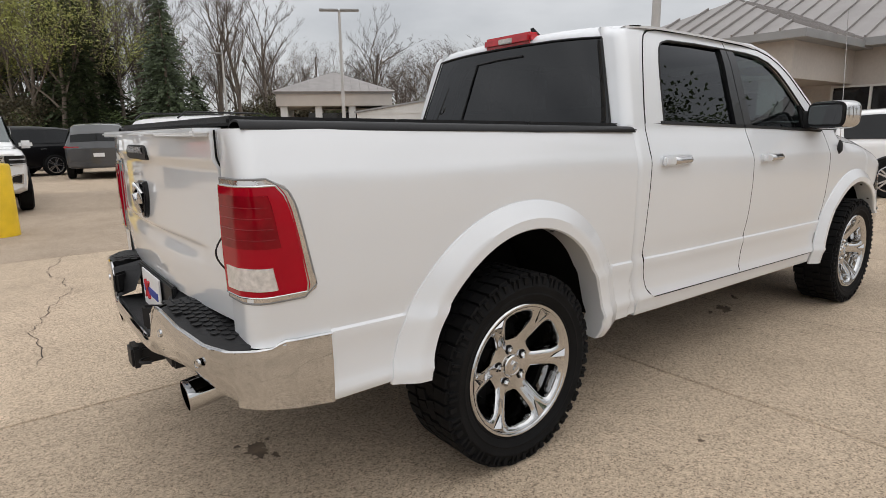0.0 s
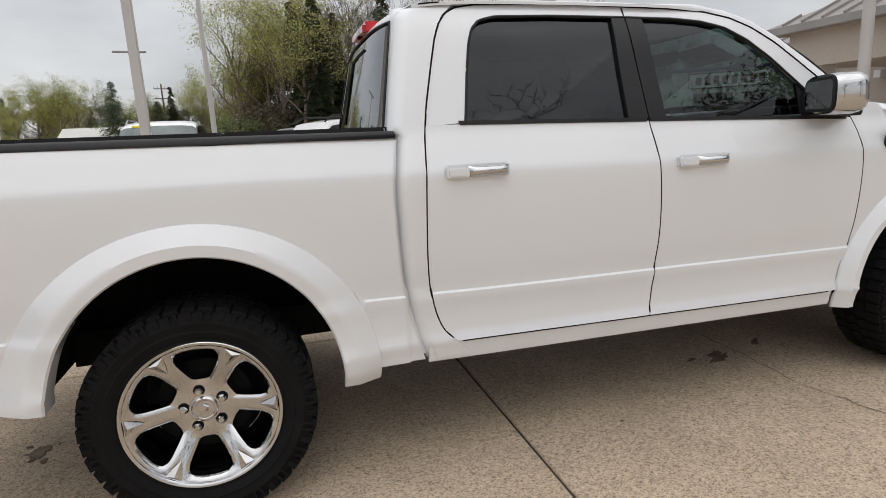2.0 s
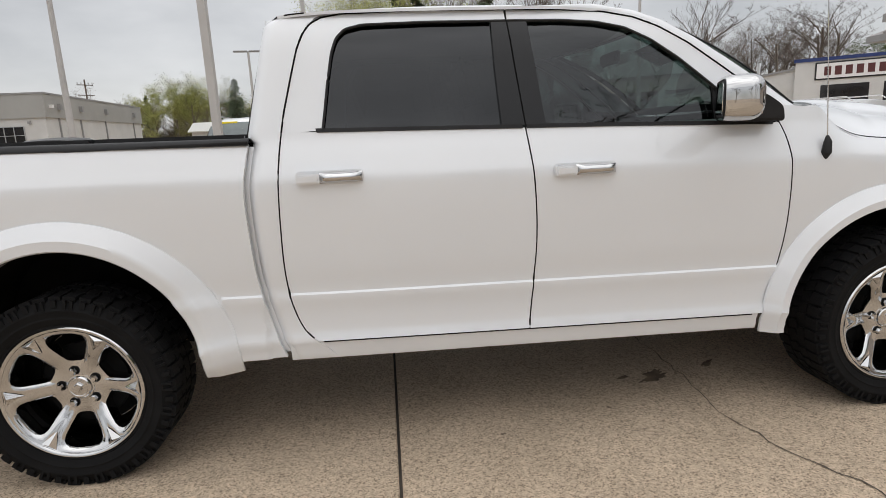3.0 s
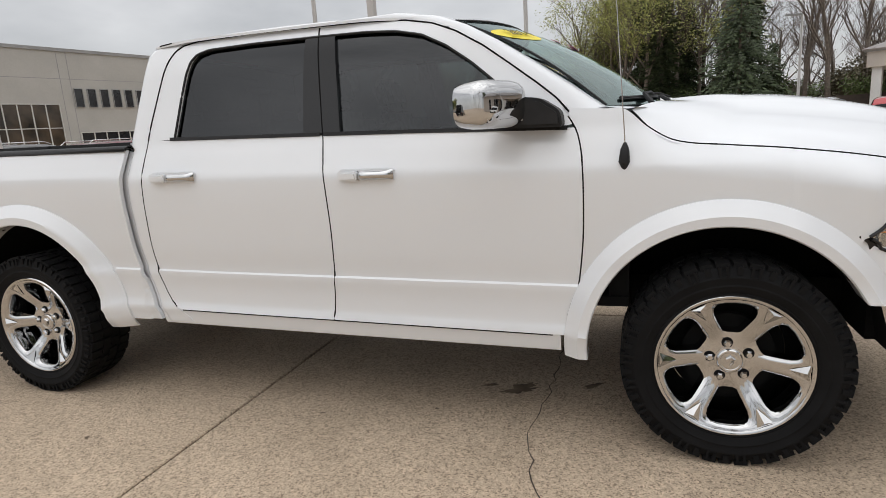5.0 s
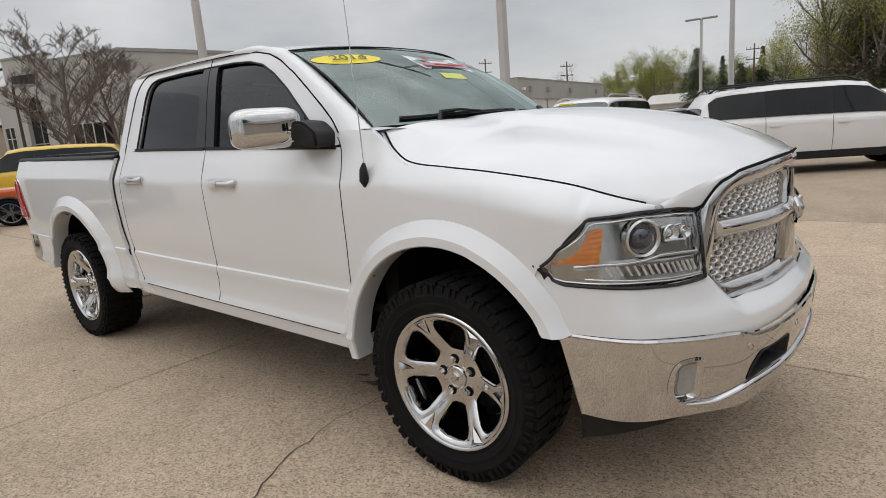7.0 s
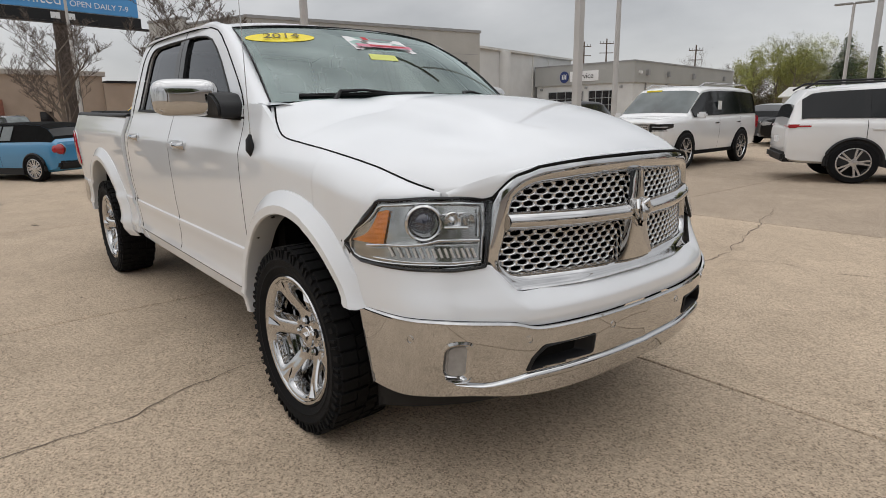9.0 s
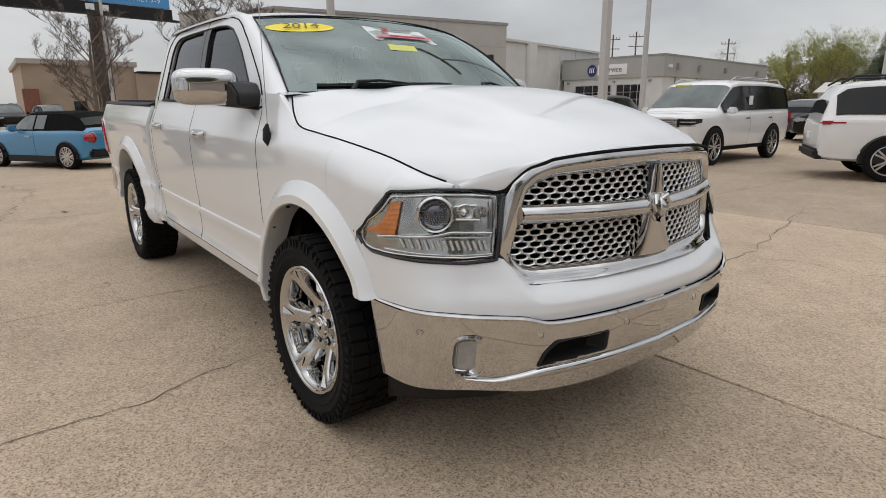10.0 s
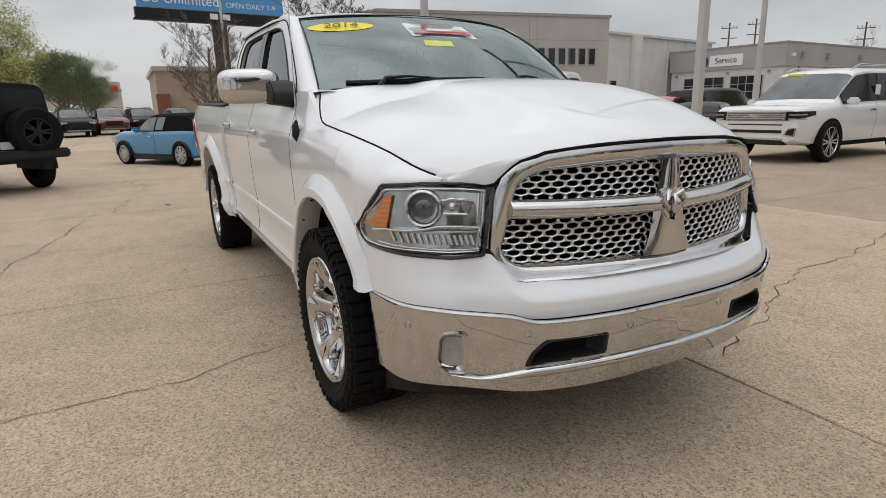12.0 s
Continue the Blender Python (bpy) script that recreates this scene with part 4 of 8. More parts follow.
for s in SIDES:
    lo = [(0.931, 0.884), (0.917, 0.834), (0.86, 0.830), (0.76, 0.828), (0.70, 0.834), (0.672, 0.838)]
    hi = [(0.932, 0.890), (0.913, 0.985), (0.891, 1.046), (0.80, 1.057), (0.70, 1.056), (0.612, 1.046)]
    n = 40
    a_, b_ = along(lo, n), along(hi, n)

    def lamp(u, v, depth=0.0, grow=0.0):
        k = min(int(u * n), n - 1)
        f = u * n - k
        p = a_[k].lerp(a_[k + 1], f).lerp(b_[k].lerp(b_[k + 1], f), 0.5 + (v - 0.5) * (1 + grow))
        y, z = p
        return Vector((nose(y, z) - depth + 0.004, s * y, z))

    def spot(y, z, out=0.006):
        return Vector((nose(y, z) + out, s * y, z))
    part("headlamp_bezel", grid(lambda u, v: lamp(u, v, 0.034, 0.06), n, 6), BLACK_GLOSS, truck, smooth=40)
    bm = grid(lambda u, v: lamp(0.03 + 0.94 * u, 0.05 + 0.90 * v, 0.010 + 0.0012 * abs(math.sin(u * 26)) + (0.007 if v > 0.34 else 0.0) + 0.002 * math.sin(v * 7)), 96, 30)
    head = part("headlamp", bm, LAMP_INSIDE, truck, "headlamp with amber side marker and projector", smooth=40)
    part("headlamp_cover", grid(lambda u, v: lamp(u, v, -0.012 * math.sin(math.pi * v) - 0.007), n, 8), LENS_GLASS, head, "clear headlamp cover", smooth=60)
    bm = bmesh.new()
    loop = [lamp(i / 40, 0.0, 0.002) for i in range(41)] + [lamp(1.0, i / 12, 0.002) for i in range(1, 13)] + [lamp(1 - i / 40, 1.0, 0.002) for i in range(1, 41)]
    tube(bm, loop, 0.0065, 6)
    part("headlamp_seal", bm, BLACK_GLOSS, head, "black lamp edge")
    bm = bmesh.new()
    loop = [lamp(0.05 + 0.9 * i / 30, 0.07, 0.0) for i in range(31)] + [lamp(0.95, 0.07 + 0.86 * i / 10, 0.0) for i in range(1, 11)] + [lamp(0.95 - 0.9 * i / 30, 0.93, 0.0) for i in range(1, 31)] + [lamp(0.05, 0.93 - 0.86 * i / 10, 0.0) for i in range(1, 11)]
    tube(bm, loop, 0.0035, 6, caps=False)
    part("headlamp_frame", bm, CHROME, head, "chrome inner frame", smooth=50)
    q = [(0.921, 0.902), (0.896, 0.905), (0.888, 1.008), (0.874, 1.016)]
    mark = lambda u, v: spot(*(Vector(q[0]).lerp(Vector(q[1]), u)).lerp(Vector(q[2]).lerp(Vector(q[3]), u), v), 0.007 + 0.0015 * math.sin(v * 40))
    part("side_marker", flange(grid(mark, 6, 40), (-0.02, 0, 0)), AMBER, head, "amber side marker", smooth=60)
    c = spot(0.806, 0.978, 0.0)
    nrm = Vector((1, s * 0.75, 0.0)).normalized()
    part("projector_ring", bulb_ring(c, nrm, [(0.064, -0.012), (0.062, 0.010), (0.056, 0.014), (0.050, 0.010), (0.044, -0.006), (0.042, -0.012)]), CHROME, head, smooth=50)
    part("projector_lens", bulb_ring(c, nrm, [(0.0, 0.016), (0.018, 0.013), (0.032, 0.005), (0.042, -0.010), (0.044, -0.012)]), LENS_DARK, head, "dark projector lens", smooth=60)
    for y, z, r in ((0.735, 0.985, 0.030), (0.690, 0.985, 0.022)):
        part("turn_reflector", bulb_ring(spot(y, z, 0.004), Vector((1, s * 0.6, 0)).normalized(), [(r, 0.004), (r * 0.92, 0.008), (r * 0.8, 0.004), (r * 0.5, -0.004), (r * 0.2, 0.002), (0.0, 0.006)], 20), CHROME, head, smooth=40)
    bm = bmesh.new()
    for i in range(2):
        tube(bm, [spot(0.762 - 0.002 * i, 0.965 + 0.04 * i, 0.008), spot(0.70, 0.963 + 0.046 * i, 0.008)], 0.0045, 6)
    for y in (0.662, 0.648):
        tube(bm, [spot(y + 0.014, 0.935, 0.008), spot(y - 0.006, 1.025, 0.008)], 0.005, 6)
    part("reflector_rib", bm, CHROME, head)
    bm = bmesh.new()
    for i in range(14):
        y0 = 0.695 + 0.0145 * i
        tube(bm, [spot(y0, 0.868, 0.004), spot(y0 + 0.004, 0.898, 0.004)], 0.0045, 6)
    tagged(part("led_strip", bm, CLEAR_LENS, head, "clear LED strip"), kind="stuff")
    for pts, r in (([(0.914, 0.893), (0.90, 0.902), (0.86, 0.905), (0.82, 0.911), (0.80, 0.917), (0.782, 0.923), (0.73, 0.923), (0.674, 0.921)], 0.0055), ([(0.910, 0.856), (0.86, 0.853), (0.77, 0.852), (0.684, 0.856)], 0.004)):
        bm = bmesh.new()
        tube(bm, [spot(y, z, 0.007) for y, z in along(pts, 18)], r, 8)
        part("chrome_divider", bm, CHROME, head, smooth=50)

# grille: chrome surround, crossbars and a cell mesh
OUT = [(0, 1.180), (0.30, 1.172), (0.47, 1.154), (0.552, 1.124), (0.596, 1.078), (0.614, 1.02), (0.636, 0.93), (0.654, 0.862), (0.648, 0.838), (0.580, 0.748), (0.56, 0.742), (0.2, 0.744), (0, 0.748)]
INN = [(0, 1.108), (0.30, 1.100), (0.46, 1.088), (0.515, 1.070), (0.545, 1.045), (0.556, 1.0), (0.578, 0.90), (0.594, 0.845), (0.590, 0.830), (0.566, 0.800), (0.54, 0.792), (0.2, 0.788), (0, 0.788)]


def grille_x(y, z):
    return curve(abs(y), [(0, 4.545), (0.3, 4.515), (0.5, 4.455), (0.61, 4.405), (0.68, 4.36)]) + 0.05 * (1.10 - z) * 0.8


for s in SIDES:
    n = 60
    a_, b_ = along(OUT, n), along(INN, n)

    def surround(u, v):
        p = a_[round(u * n)].lerp(b_[round(u * n)], v)
        shelf = 0.026 * (1 - v) * min(1.0, max(0.0, (0.84 - p.y) / 0.05))
        return Vector((grille_x(p.x, p.y) + 0.03 * math.sin(v * math.pi * 0.8) * (1 - shelf / 0.03) - 0.035 * v + shelf, s * p.x, p.y))
    part("grille_surround", flange(grid(surround, n, 8), (-0.03, 0, 0)), CHROME, truck, "chrome grille surround", smooth=50)
    # crossbar and centre post
    zc = lambda y: 0.962 + 0.004 * y
    bar = lambda u, v: Vector((grille_x(0.05 + 0.53 * u, 0.96) + 0.006 + 0.022 * math.sin(v * math.pi), s * (0.05 + 0.53 * u), 0.930 + 0.062 * v + 0.012 * u))
    part("grille_crossbar", flange(grid(bar, 30, 6), (-0.03, 0, 0)), CHROME, truck, "chrome grille crossbar", smooth=50)
    # mesh cells
    bm = bmesh.new()
    for z0, z1, y0, y1, rows in ((0.996, 1.116, 0.03, 0.60, 6), (0.776, 0.938, 0.03, 0.64, 8)):
        hz, wid = (z1 - z0) / rows, 0.0475
        for r in range(rows):
            for c in range(int((y1 - y0) / wid) + 2):
                cy = y0 + (c + (0.5 if r % 2 else 0.0)) * wid
                cz = z0 + (r + 0.5) * hz
                edge_y = lerp(cz, [(0.78, 0.57), (0.80, 0.585), (0.84, 0.612), (0.93, 0.592), (1.0, 0.575), (1.05, 0.56), (1.09, 0.52), (1.11, 0.44)])
                if cy > edge_y:
                    continue
                gx = grille_x(cy, cz) - 0.022
                lean = (grille_x(cy + 0.02, cz) - grille_x(cy - 0.02, cz)) / 0.04
                hh = hz / 0.75
                rim_c = [(0, hh / 2), (wid / 4, hh * 3 / 8), (wid / 2, hh / 4), (wid / 2, 0), (wid / 2, -hh / 4), (wid / 4, -hh * 3 / 8), (0, -hh / 2), (-wid / 4, -hh * 3 / 8), (-wid / 2, -hh / 4), (-wid / 2, 0), (-wid / 2, hh / 4), (-wid / 4, hh * 3 / 8)]
                rings = [[] for _ in range(5)]
                for q, (oy, oz) in enumerate(rim_c):
                    a = math.pi / 2 - 2 * math.pi * q / 12
                    iy, iz = wid * 0.375 * math.copysign(abs(math.cos(a)) ** 0.6, math.cos(a)), hh * 0.235 * math.copysign(abs(math.sin(a)) ** 0.8, math.sin(a))
                    for ring, (f, d) in zip(rings, ((0.0, 0.0), (0.45, 0.0015), (0.8, 0.005), (1.0, 0.011), (1.06, 0.034))):
                        y_, z_ = oy + (iy - oy) * f, oz + (iz - oz) * f
                        ring.append(bm.verts.new((gx + lean * y_ - d, s * (cy + y_), cz + z_)))
                for o_, i_ in zip(rings, rings[1:]):
                    for q in range(12):
                        bm.faces.new((o_[q], o_[(q + 1) % 12], i_[(q + 1) % 12], i_[q]))
    tagged(part("grille_mesh", bm, CHROME, truck, "chrome mesh grille insert", smooth=60), kind="stuff")
    part("grille_backing", grid(lambda u, v: (lambda z, w: Vector((grille_x(w * u, 0.9) - 0.062, s * w * u, z)))(0.77 + 0.335 * v, lerp(v, [(0, 0.56), (0.25, 0.62), (0.5, 0.61), (0.75, 0.575), (0.9, 0.54), (1, 0.42)])), 12, 10), DARK, truck)
bm = bmesh.new()
part("grille_post", flange(grid(lambda u, v: Vector((4.538 + 0.042 * (1.11 - lerp(v, [(0, 1.112), (1, 0.785)])) + 0.022 * math.cos((2 * u - 1) * 1.3), (2 * u - 1) * lerp(1.112 - 0.327 * v, [(0.785, 0.115), (0.86, 0.085), (0.98, 0.062), (1.05, 0.05), (1.112, 0.045)]), 1.112 - 0.327 * v)), 12, 12), (-0.03, 0, 0)), CHROME, truck, "chrome grille centre post", smooth=40)
bm = bmesh.new()
slab(bm, [(4.548, y, z) for y, z in rounded([(-0.055, 1.012), (0.055, 1.012), (0.062, 0.96), (0.03, 0.905), (0.0, 0.888), (-0.03, 0.905), (-0.062, 0.96)], 0.02)], (0.022, 0, 0.0), 0.006)
badge = part("grille_badge", bm, CHROME_DULL, truck, "chrome shield badge", smooth=40)
bm = bmesh.new()
for k in SIDES:
    tube(bm, [(4.570, k * 0.008, 0.985), (4.578, k * 0.03, 0.998), (4.578, k * 0.045, 0.975), (4.578, k * 0.036, 0.945), (4.576, k * 0.024, 0.955)], [0.008, 0.012, 0.012, 0.009, 0.005], 8)
tube(bm, [(4.570, 0, 0.99), (4.584, 0, 0.965), (4.582, 0, 0.935), (4.572, 0, 0.905)], [0.008, 0.018, 0.014, 0.008], 8)
part("badge_relief", bm, CHROME, badge, smooth=60)

# ---- bed ----
part("bed_rail_cap", boxes((-1.06, 0.78, -0.905, -0.80, 1.345, 1.352)), BLACK, truck)
for s in SIDES:
    bm = grid(lambda u, v: Vector((-1.05 + 1.83 * u, s * (0.90 + 0.025 * (1 - u) - 0.10 * v + 0.006 * math.sin(v * math.pi)), bed_top(-1.05 + 1.83 * u) + 0.001 + 0.022 * math.sin(v * math.pi) ** 0.5)), 24, 8)
    part("bed_rail_cap", flange(bm, (0, 0, -0.006)), BLACK, truck, "black bed rail cap", smooth=50)
bm = bmesh.new()
for i, (x0, x1) in enumerate(((-1.07, -0.49), (-0.48, 0.14), (0.15, 0.775))):
    box(bm, x0, x1, -0.815, 0.815, 1.365, 1.392, bevel=0.008)
bmesh.ops.transform(bm, matrix=Matrix.Rotation(radians(0.9), 4, "Y"), verts=bm.verts[:])
part("tonneau_cover", bm, BLACK, truck, "black folding bed cover", smooth=30)
part("bed_front_wall", boxes((0.70, 0.73, -0.80, 0.80, 0.6, 1.33)), BLACK, truck)


def tg_x(y, z):
    return -1.128 + 0.050 * (abs(y) / 0.80) ** 2 - 0.016 * min(1, max(0, (z - 1.255) / 0.03)) + 0.016 * math.exp(-((z - 1.004) / 0.012) ** 2 if z > 1.004 else -((z - 1.004) / 0.05) ** 2) * max(0, 1 - (abs(y) / 0.68) ** 6) + 0.035 * max(0, (0.95 - z) / 0.15) * 0.3


bm = grid(lambda u, v: Vector((tg_x((2 * u - 1) * 0.795, 0.80 + 0.565 * v), (2 * u - 1) * 0.795, 0.80 + 0.565 * v)), 40, 90)
tailgate = part("tailgate", flange(bm, (0.05, 0, 0)), PAINT, truck, "white tailgate", smooth=40)
part("tailgate_cap", boxes((-1.146, -1.05, -0.797, 0.797, 1.352, 1.376), bevel=0.009), PAINT, tailgate, smooth=40)
bm = bmesh.new()
slab(bm, [(-1.148, y, z) for y, z in rounded([(-0.17, 1.268), (0.17, 1.268), (0.19, 1.29), (0.16, 1.322), (-0.16, 1.322), (-0.19, 1.29)], 0.02)], (0.03, 0, 0), 0.004)
handle = part("tailgate_handle", bm, BLACK, tailgate, "black tailgate handle recess", smooth=40)
bm = bmesh.new()
slab(bm, [(-1.153, y, z) for y, z in rounded([(-0.14, 1.292), (0.14, 1.292), (0.13, 1.316), (-0.13, 1.316)], 0.008)], (0.02, 0, 0), 0.003)
part("handle_lever", bm, BLACK_GLOSS, handle, smooth=40)
bm = bmesh.new()
slab(bm, [(-1.146, y, z) for y, z in rounded([(-0.06, 1.185), (0.06, 1.185), (0.066, 1.12), (0.03, 1.05), (0, 1.035), (-0.03, 1.05), (-0.066, 1.12)], 0.02)], (0.03, 0, 0), 0.005)
b2 = part("tailgate_badge", bm, BLACK_GLOSS, tailgate, "dark shield badge with chrome relief", smooth=40)
bm = bmesh.new()
for k in SIDES:
    tube(bm, [(-1.148, k * 0.008, 1.155), (-1.156, k * 0.03, 1.168), (-1.156, k * 0.046, 1.14), (-1.156, k * 0.036, 1.105), (-1.152, k * 0.024, 1.115)], [0.008, 0.012, 0.012, 0.009, 0.005], 8)
tube(bm, [(-1.148, 0, 1.16), (-1.162, 0, 1.13), (-1.16, 0, 1.095), (-1.15, 0, 1.06)], [0.008, 0.018, 0.014, 0.008], 8)
part("badge_relief", bm, CHROME, b2, smooth=60)

for s in SIDES:
    # rounded bed corner above and below the lamp
    def bed_corner(u, v, z0=0.80, z1=1.35, out=0.0):
        z = z0 + (z1 - z0) * v
        w = half(-0.98, z)
        if u < 0.35:
            x = -0.985 - (0.985 * 0 + 0.035) * (u / 0.35)
            return Vector((x, s * (w + out), z))
        a = (u - 0.35) / 0.65
        if a < 0.6:
            q = a / 0.6 * math.pi / 2
            return Vector((-1.02 - (0.055 + out) * math.sin(q), s * (w - 0.055 + (0.055 + out) * math.cos(q)), z))
        t = (a - 0.6) / 0.4
        return Vector((-1.075 - out, s * (w - 0.055 + (0.805 - (w - 0.055)) * t), z))
    part("bed_corner", grid(lambda u, v: bed_corner(u, v, 0.752, 1.372), 24, 40), PAINT, truck, smooth=50)
    # tail lamp wraps the corner
    def tail(u, v, out):
        z = 0.886 + 0.350 * v
        w = half(-0.98, z)
        xs = lerp(z, [(0.886, -0.915), (0.892, -0.895), (0.905, -0.880), (0.92, -0.877), (0.961, -0.887), (1.065, -0.909), (1.15, -0.928), (1.185, -0.940), (1.21, -0.957), (1.226, -0.978), (1.236, -1.01)])
        path = along([(xs, w + out), (min(-0.985, xs - 0.004), w + out), (min(-1.02, xs - 0.008), w + out), (-1.045, w - 0.008 + out * 0.9), (-1.062, w - 0.022 + out * 0.7), (-1.075 - out * 0.6, w - 0.05), (-1.078 - out, 0.812)], 20)
        p = path[round(u * 20)]
        return Vector((p.x, s * p.y, z))
    bm = grid(lambda u, v: tail(u, v * 1.0, 0.006), 20, 16)
    part("tail_lamp_bezel", flange(bm, (0.02, -s * 0.02, 0)), CHROME_DULL, truck, "silver tail lamp surround", smooth=40)

    def inset_tail(u, v, out, za, zb, ua=0.085, ub=0.97):
        z = za + (zb - za) * v
        uu = ua + (ub - ua) * u
        a, b = tail(math.floor(uu * 20) / 20, (z - 0.886) / 0.350, out), tail(min(1, math.floor(uu * 20) / 20 + 0.05), (z - 0.886) / 0.350, out)
        return a.lerp(b, uu * 20 - math.floor(uu * 20))
    bm = grid(lambda u, v: inset_tail(u, v, 0.014 + 0.004 * math.sin(v * math.pi), 0.904, 1.218), 36, 20)
    lamp_o = part("tail_lamp", flange(bm, (0.02, -s * 0.02, 0)), RED_LENS, truck, "red tail lamp with clear reversing lens", smooth=40)
    bm = bmesh.new()
    loop = [inset_tail(i / 24, 0, 0.013, 0.904, 1.218) for i in range(25)] + [inset_tail(1, i / 12, 0.013, 0.904, 1.218) for i in range(1, 13)] + [inset_tail(1 - i / 24, 1, 0.013, 0.904, 1.218) for i in range(1, 25)] + [inset_tail(0, 1 - i / 12, 0.013, 0.904, 1.218) for i in range(1, 13)]
    tube(bm, loop, 0.003, 6, caps=False)
    part("lens_panel", flange(grid(lambda u, v: inset_tail(u, v, 0.0195, 1.045, 1.192, 0.25, 0.93), 24, 6), (0.006, -s * 0.006, 0)), RED_DEEP, lamp_o, "deep red upper lens", smooth=40)
    # grey tube draws the shadowed groove round the lamp surround
    edge = bmesh.new()
    tube(edge, [tail(i / 20, 0, 0.004) for i in range(21)] + [tail(1, i / 10, 0.004) for i in range(1, 11)] + [tail(1 - i / 20, 1, 0.004) for i in range(1, 21)] + [tail(0, 1 - i / 10, 0.004) for i in range(1, 11)], 0.0035, 6, caps=False)
    part("lamp_gap", edge, GREY_TRIM, lamp_o)
    part("lamp_edge_strip", bm, CHROME, lamp_o, "thin chrome edge", smooth=50)
    # dark tube stands for the shade in the gap beside the tailgate
    bm = bmesh.new()
    tube(bm, [(tg_x(0.8, z) + 0.012, s * 0.7995, z) for z in [0.80 + 0.57 * i / 30 for i in range(31)]], 0.003, 6)
    part("tailgate_seal", bm, DARK, truck)
    part("reversing_lens", flange(grid(lambda u, v: inset_tail(u, v, 0.020, 0.924, 0.990, 0.36, 0.9), 20, 8), (0.01, -s * 0.01, 0)), CLEAR_LENS, lamp_o, "clear reversing lens", smooth=40)
    bm = bmesh.new()
    for z in (1.07, 1.10, 1.13, 1.16):
        tube(bm, [inset_tail(u / 12, 0, 0.0197, z, z, 0.28, 0.92) for u in range(13)], 0.0009, 4)
    part("lens_ribs", bm, RED_DEEP, lamp_o)

# ---- rear bumper ----
def rb_plan(t):
    """Plan of the rear bumper from the right side round to the left, t 0 .. 1."""
    pts = [(-0.822, -0.92), (-0.826, -0.957), (-0.95, -0.963), (-1.06, -0.946), (-1.13, -0.90), (-1.175, -0.82), (-1.205, -0.65), (-1.222, -0.4), (-1.23, -0.25), (-1.23, 0.25), (-1.222, 0.4), (-1.205, 0.65), (-1.175, 0.82), (-1.13, 0.90), (-1.06, 0.946), (-0.95, 0.963), (-0.826, 0.957), (-0.822, 0.92)]
    k = along(pts, 120)
    return k[round(t * 120)]


def rb_top(x, y):
    a = abs(y)
    if x > -1.10:
        return lerp(-x, [(0.80, 0.748), (0.985, 0.759), (1.02, 0.744), (1.10, 0.743)])
    return curve(a, [(0.20, 0.645), (0.31, 0.648), (0.345, 0.66), (0.40, 0.770), (0.43, 0.786), (0.5, 0.788), (0.657, 0.771), (0.788, 0.757), (0.89, 0.745), (0.93, 0.743)])


def rb_low(x, y):
    if x > -1.10:
        return lerp(-x, [(0.80, 0.518), (1.01, 0.552), (1.10, 0.570)])
    return curve(abs(y), [(0.3, 0.575), (0.55, 0.612), (0.65, 0.622), (0.78, 0.612), (0.83, 0.600), (0.875, 0.584), (0.92, 0.570)])


def rb(u, v):
    p = rb_plan(u)
    z0 = rb_low(p.x, p.y)
    z = z0 + (rb_top(p.x, p.y) - z0) * v
    c = 0.014 * math.sin(v * math.pi)
    n = Vector((-1, 0)) if abs(p.y) < 0.8 else Vector((0, math.copysign(1, p.y)))
    return Vector((p.x + n.x * c + 0.03 * (1 - v) ** 3 * (abs(p.y) < 0.9), p.y + n.y * c * 0.3, z))


rear_bumper = part("rear_bumper", grid(rb, 120, 14), CHROME, truck, "chrome rear bumper", smooth=50)
bm = bmesh.new()
tube(bm, [rb(i / 120, 1.0) + Vector((0, 0, 0.001)) for i in range(2, 119)], 0.006, 6)
part("bumper_edge_trim", bm, CHROME, rear_bumper)
def pad_z(y):
    return lerp(abs(y), [(0.40, 0.790), (0.50, 0.796), (0.66, 0.780), (0.79, 0.766), (0.89, 0.754), (0.95, 0.752)])


for s in SIDES:
    def pad(u, v):
        p = rb_plan(0.115 + 0.205 * u)
        q = Vector((-1.045, max(-0.90, p.y)))
        w = Vector((p.x, p.y)).lerp(q, v)
        return Vector((w.x, -s * w.y, pad_z(p.y) - 0.004 + 0.012 * min(1, v * 3)))
    step = part("bumper_step_pad", flange(grid(pad, 30, 8), (0, 0, -0.05)), BLACK, rear_bumper, "black textured step pad", smooth=30)
bm = bmesh.new()
for s in SIDES:
    for r in range(5):
        for c in range(15):
            y = 0.43 + c * 0.036 + (0.018 if r % 2 else 0)
            if y > 0.86:
                continue
            x = -1.075 - r * 0.027
            if x < lerp(y, [(0.3, -1.20), (0.65, -1.18), (0.86, -1.11)]):
                continue
            z = pad_z(y) + 0.0085
            hexa = [(x + 0.0155 * math.cos(radians(60 * q)), s * (y + 0.0175 * math.sin(radians(60 * q))), z) for q in range(6)]
            slab(bm, hexa, (0, 0, 0.002))
tagged(part("hexagon_tread", bm, BLACK, step), kind="stuff")
bm = bmesh.new()
for k in SIDES:
    slab(bm, [(-1.225, k * 0.345, 0.655), (-1.222, k * 0.405, 0.778), (-1.06, k * 0.405, 0.805), (-1.12, k * 0.27, 0.80), (-1.17, k * 0.24, 0.70)], (0, -k * 0.01, 0))
box(bm, -1.135, -1.115, -0.30, 0.30, 0.64, 0.815, bevel=0.006)
box(bm, -1.225, -1.115, -0.345, 0.345, 0.64, 0.656, bevel=0.004)
part("plate_recess", bm, BLACK, rear_bumper, "black moulded plate recess")
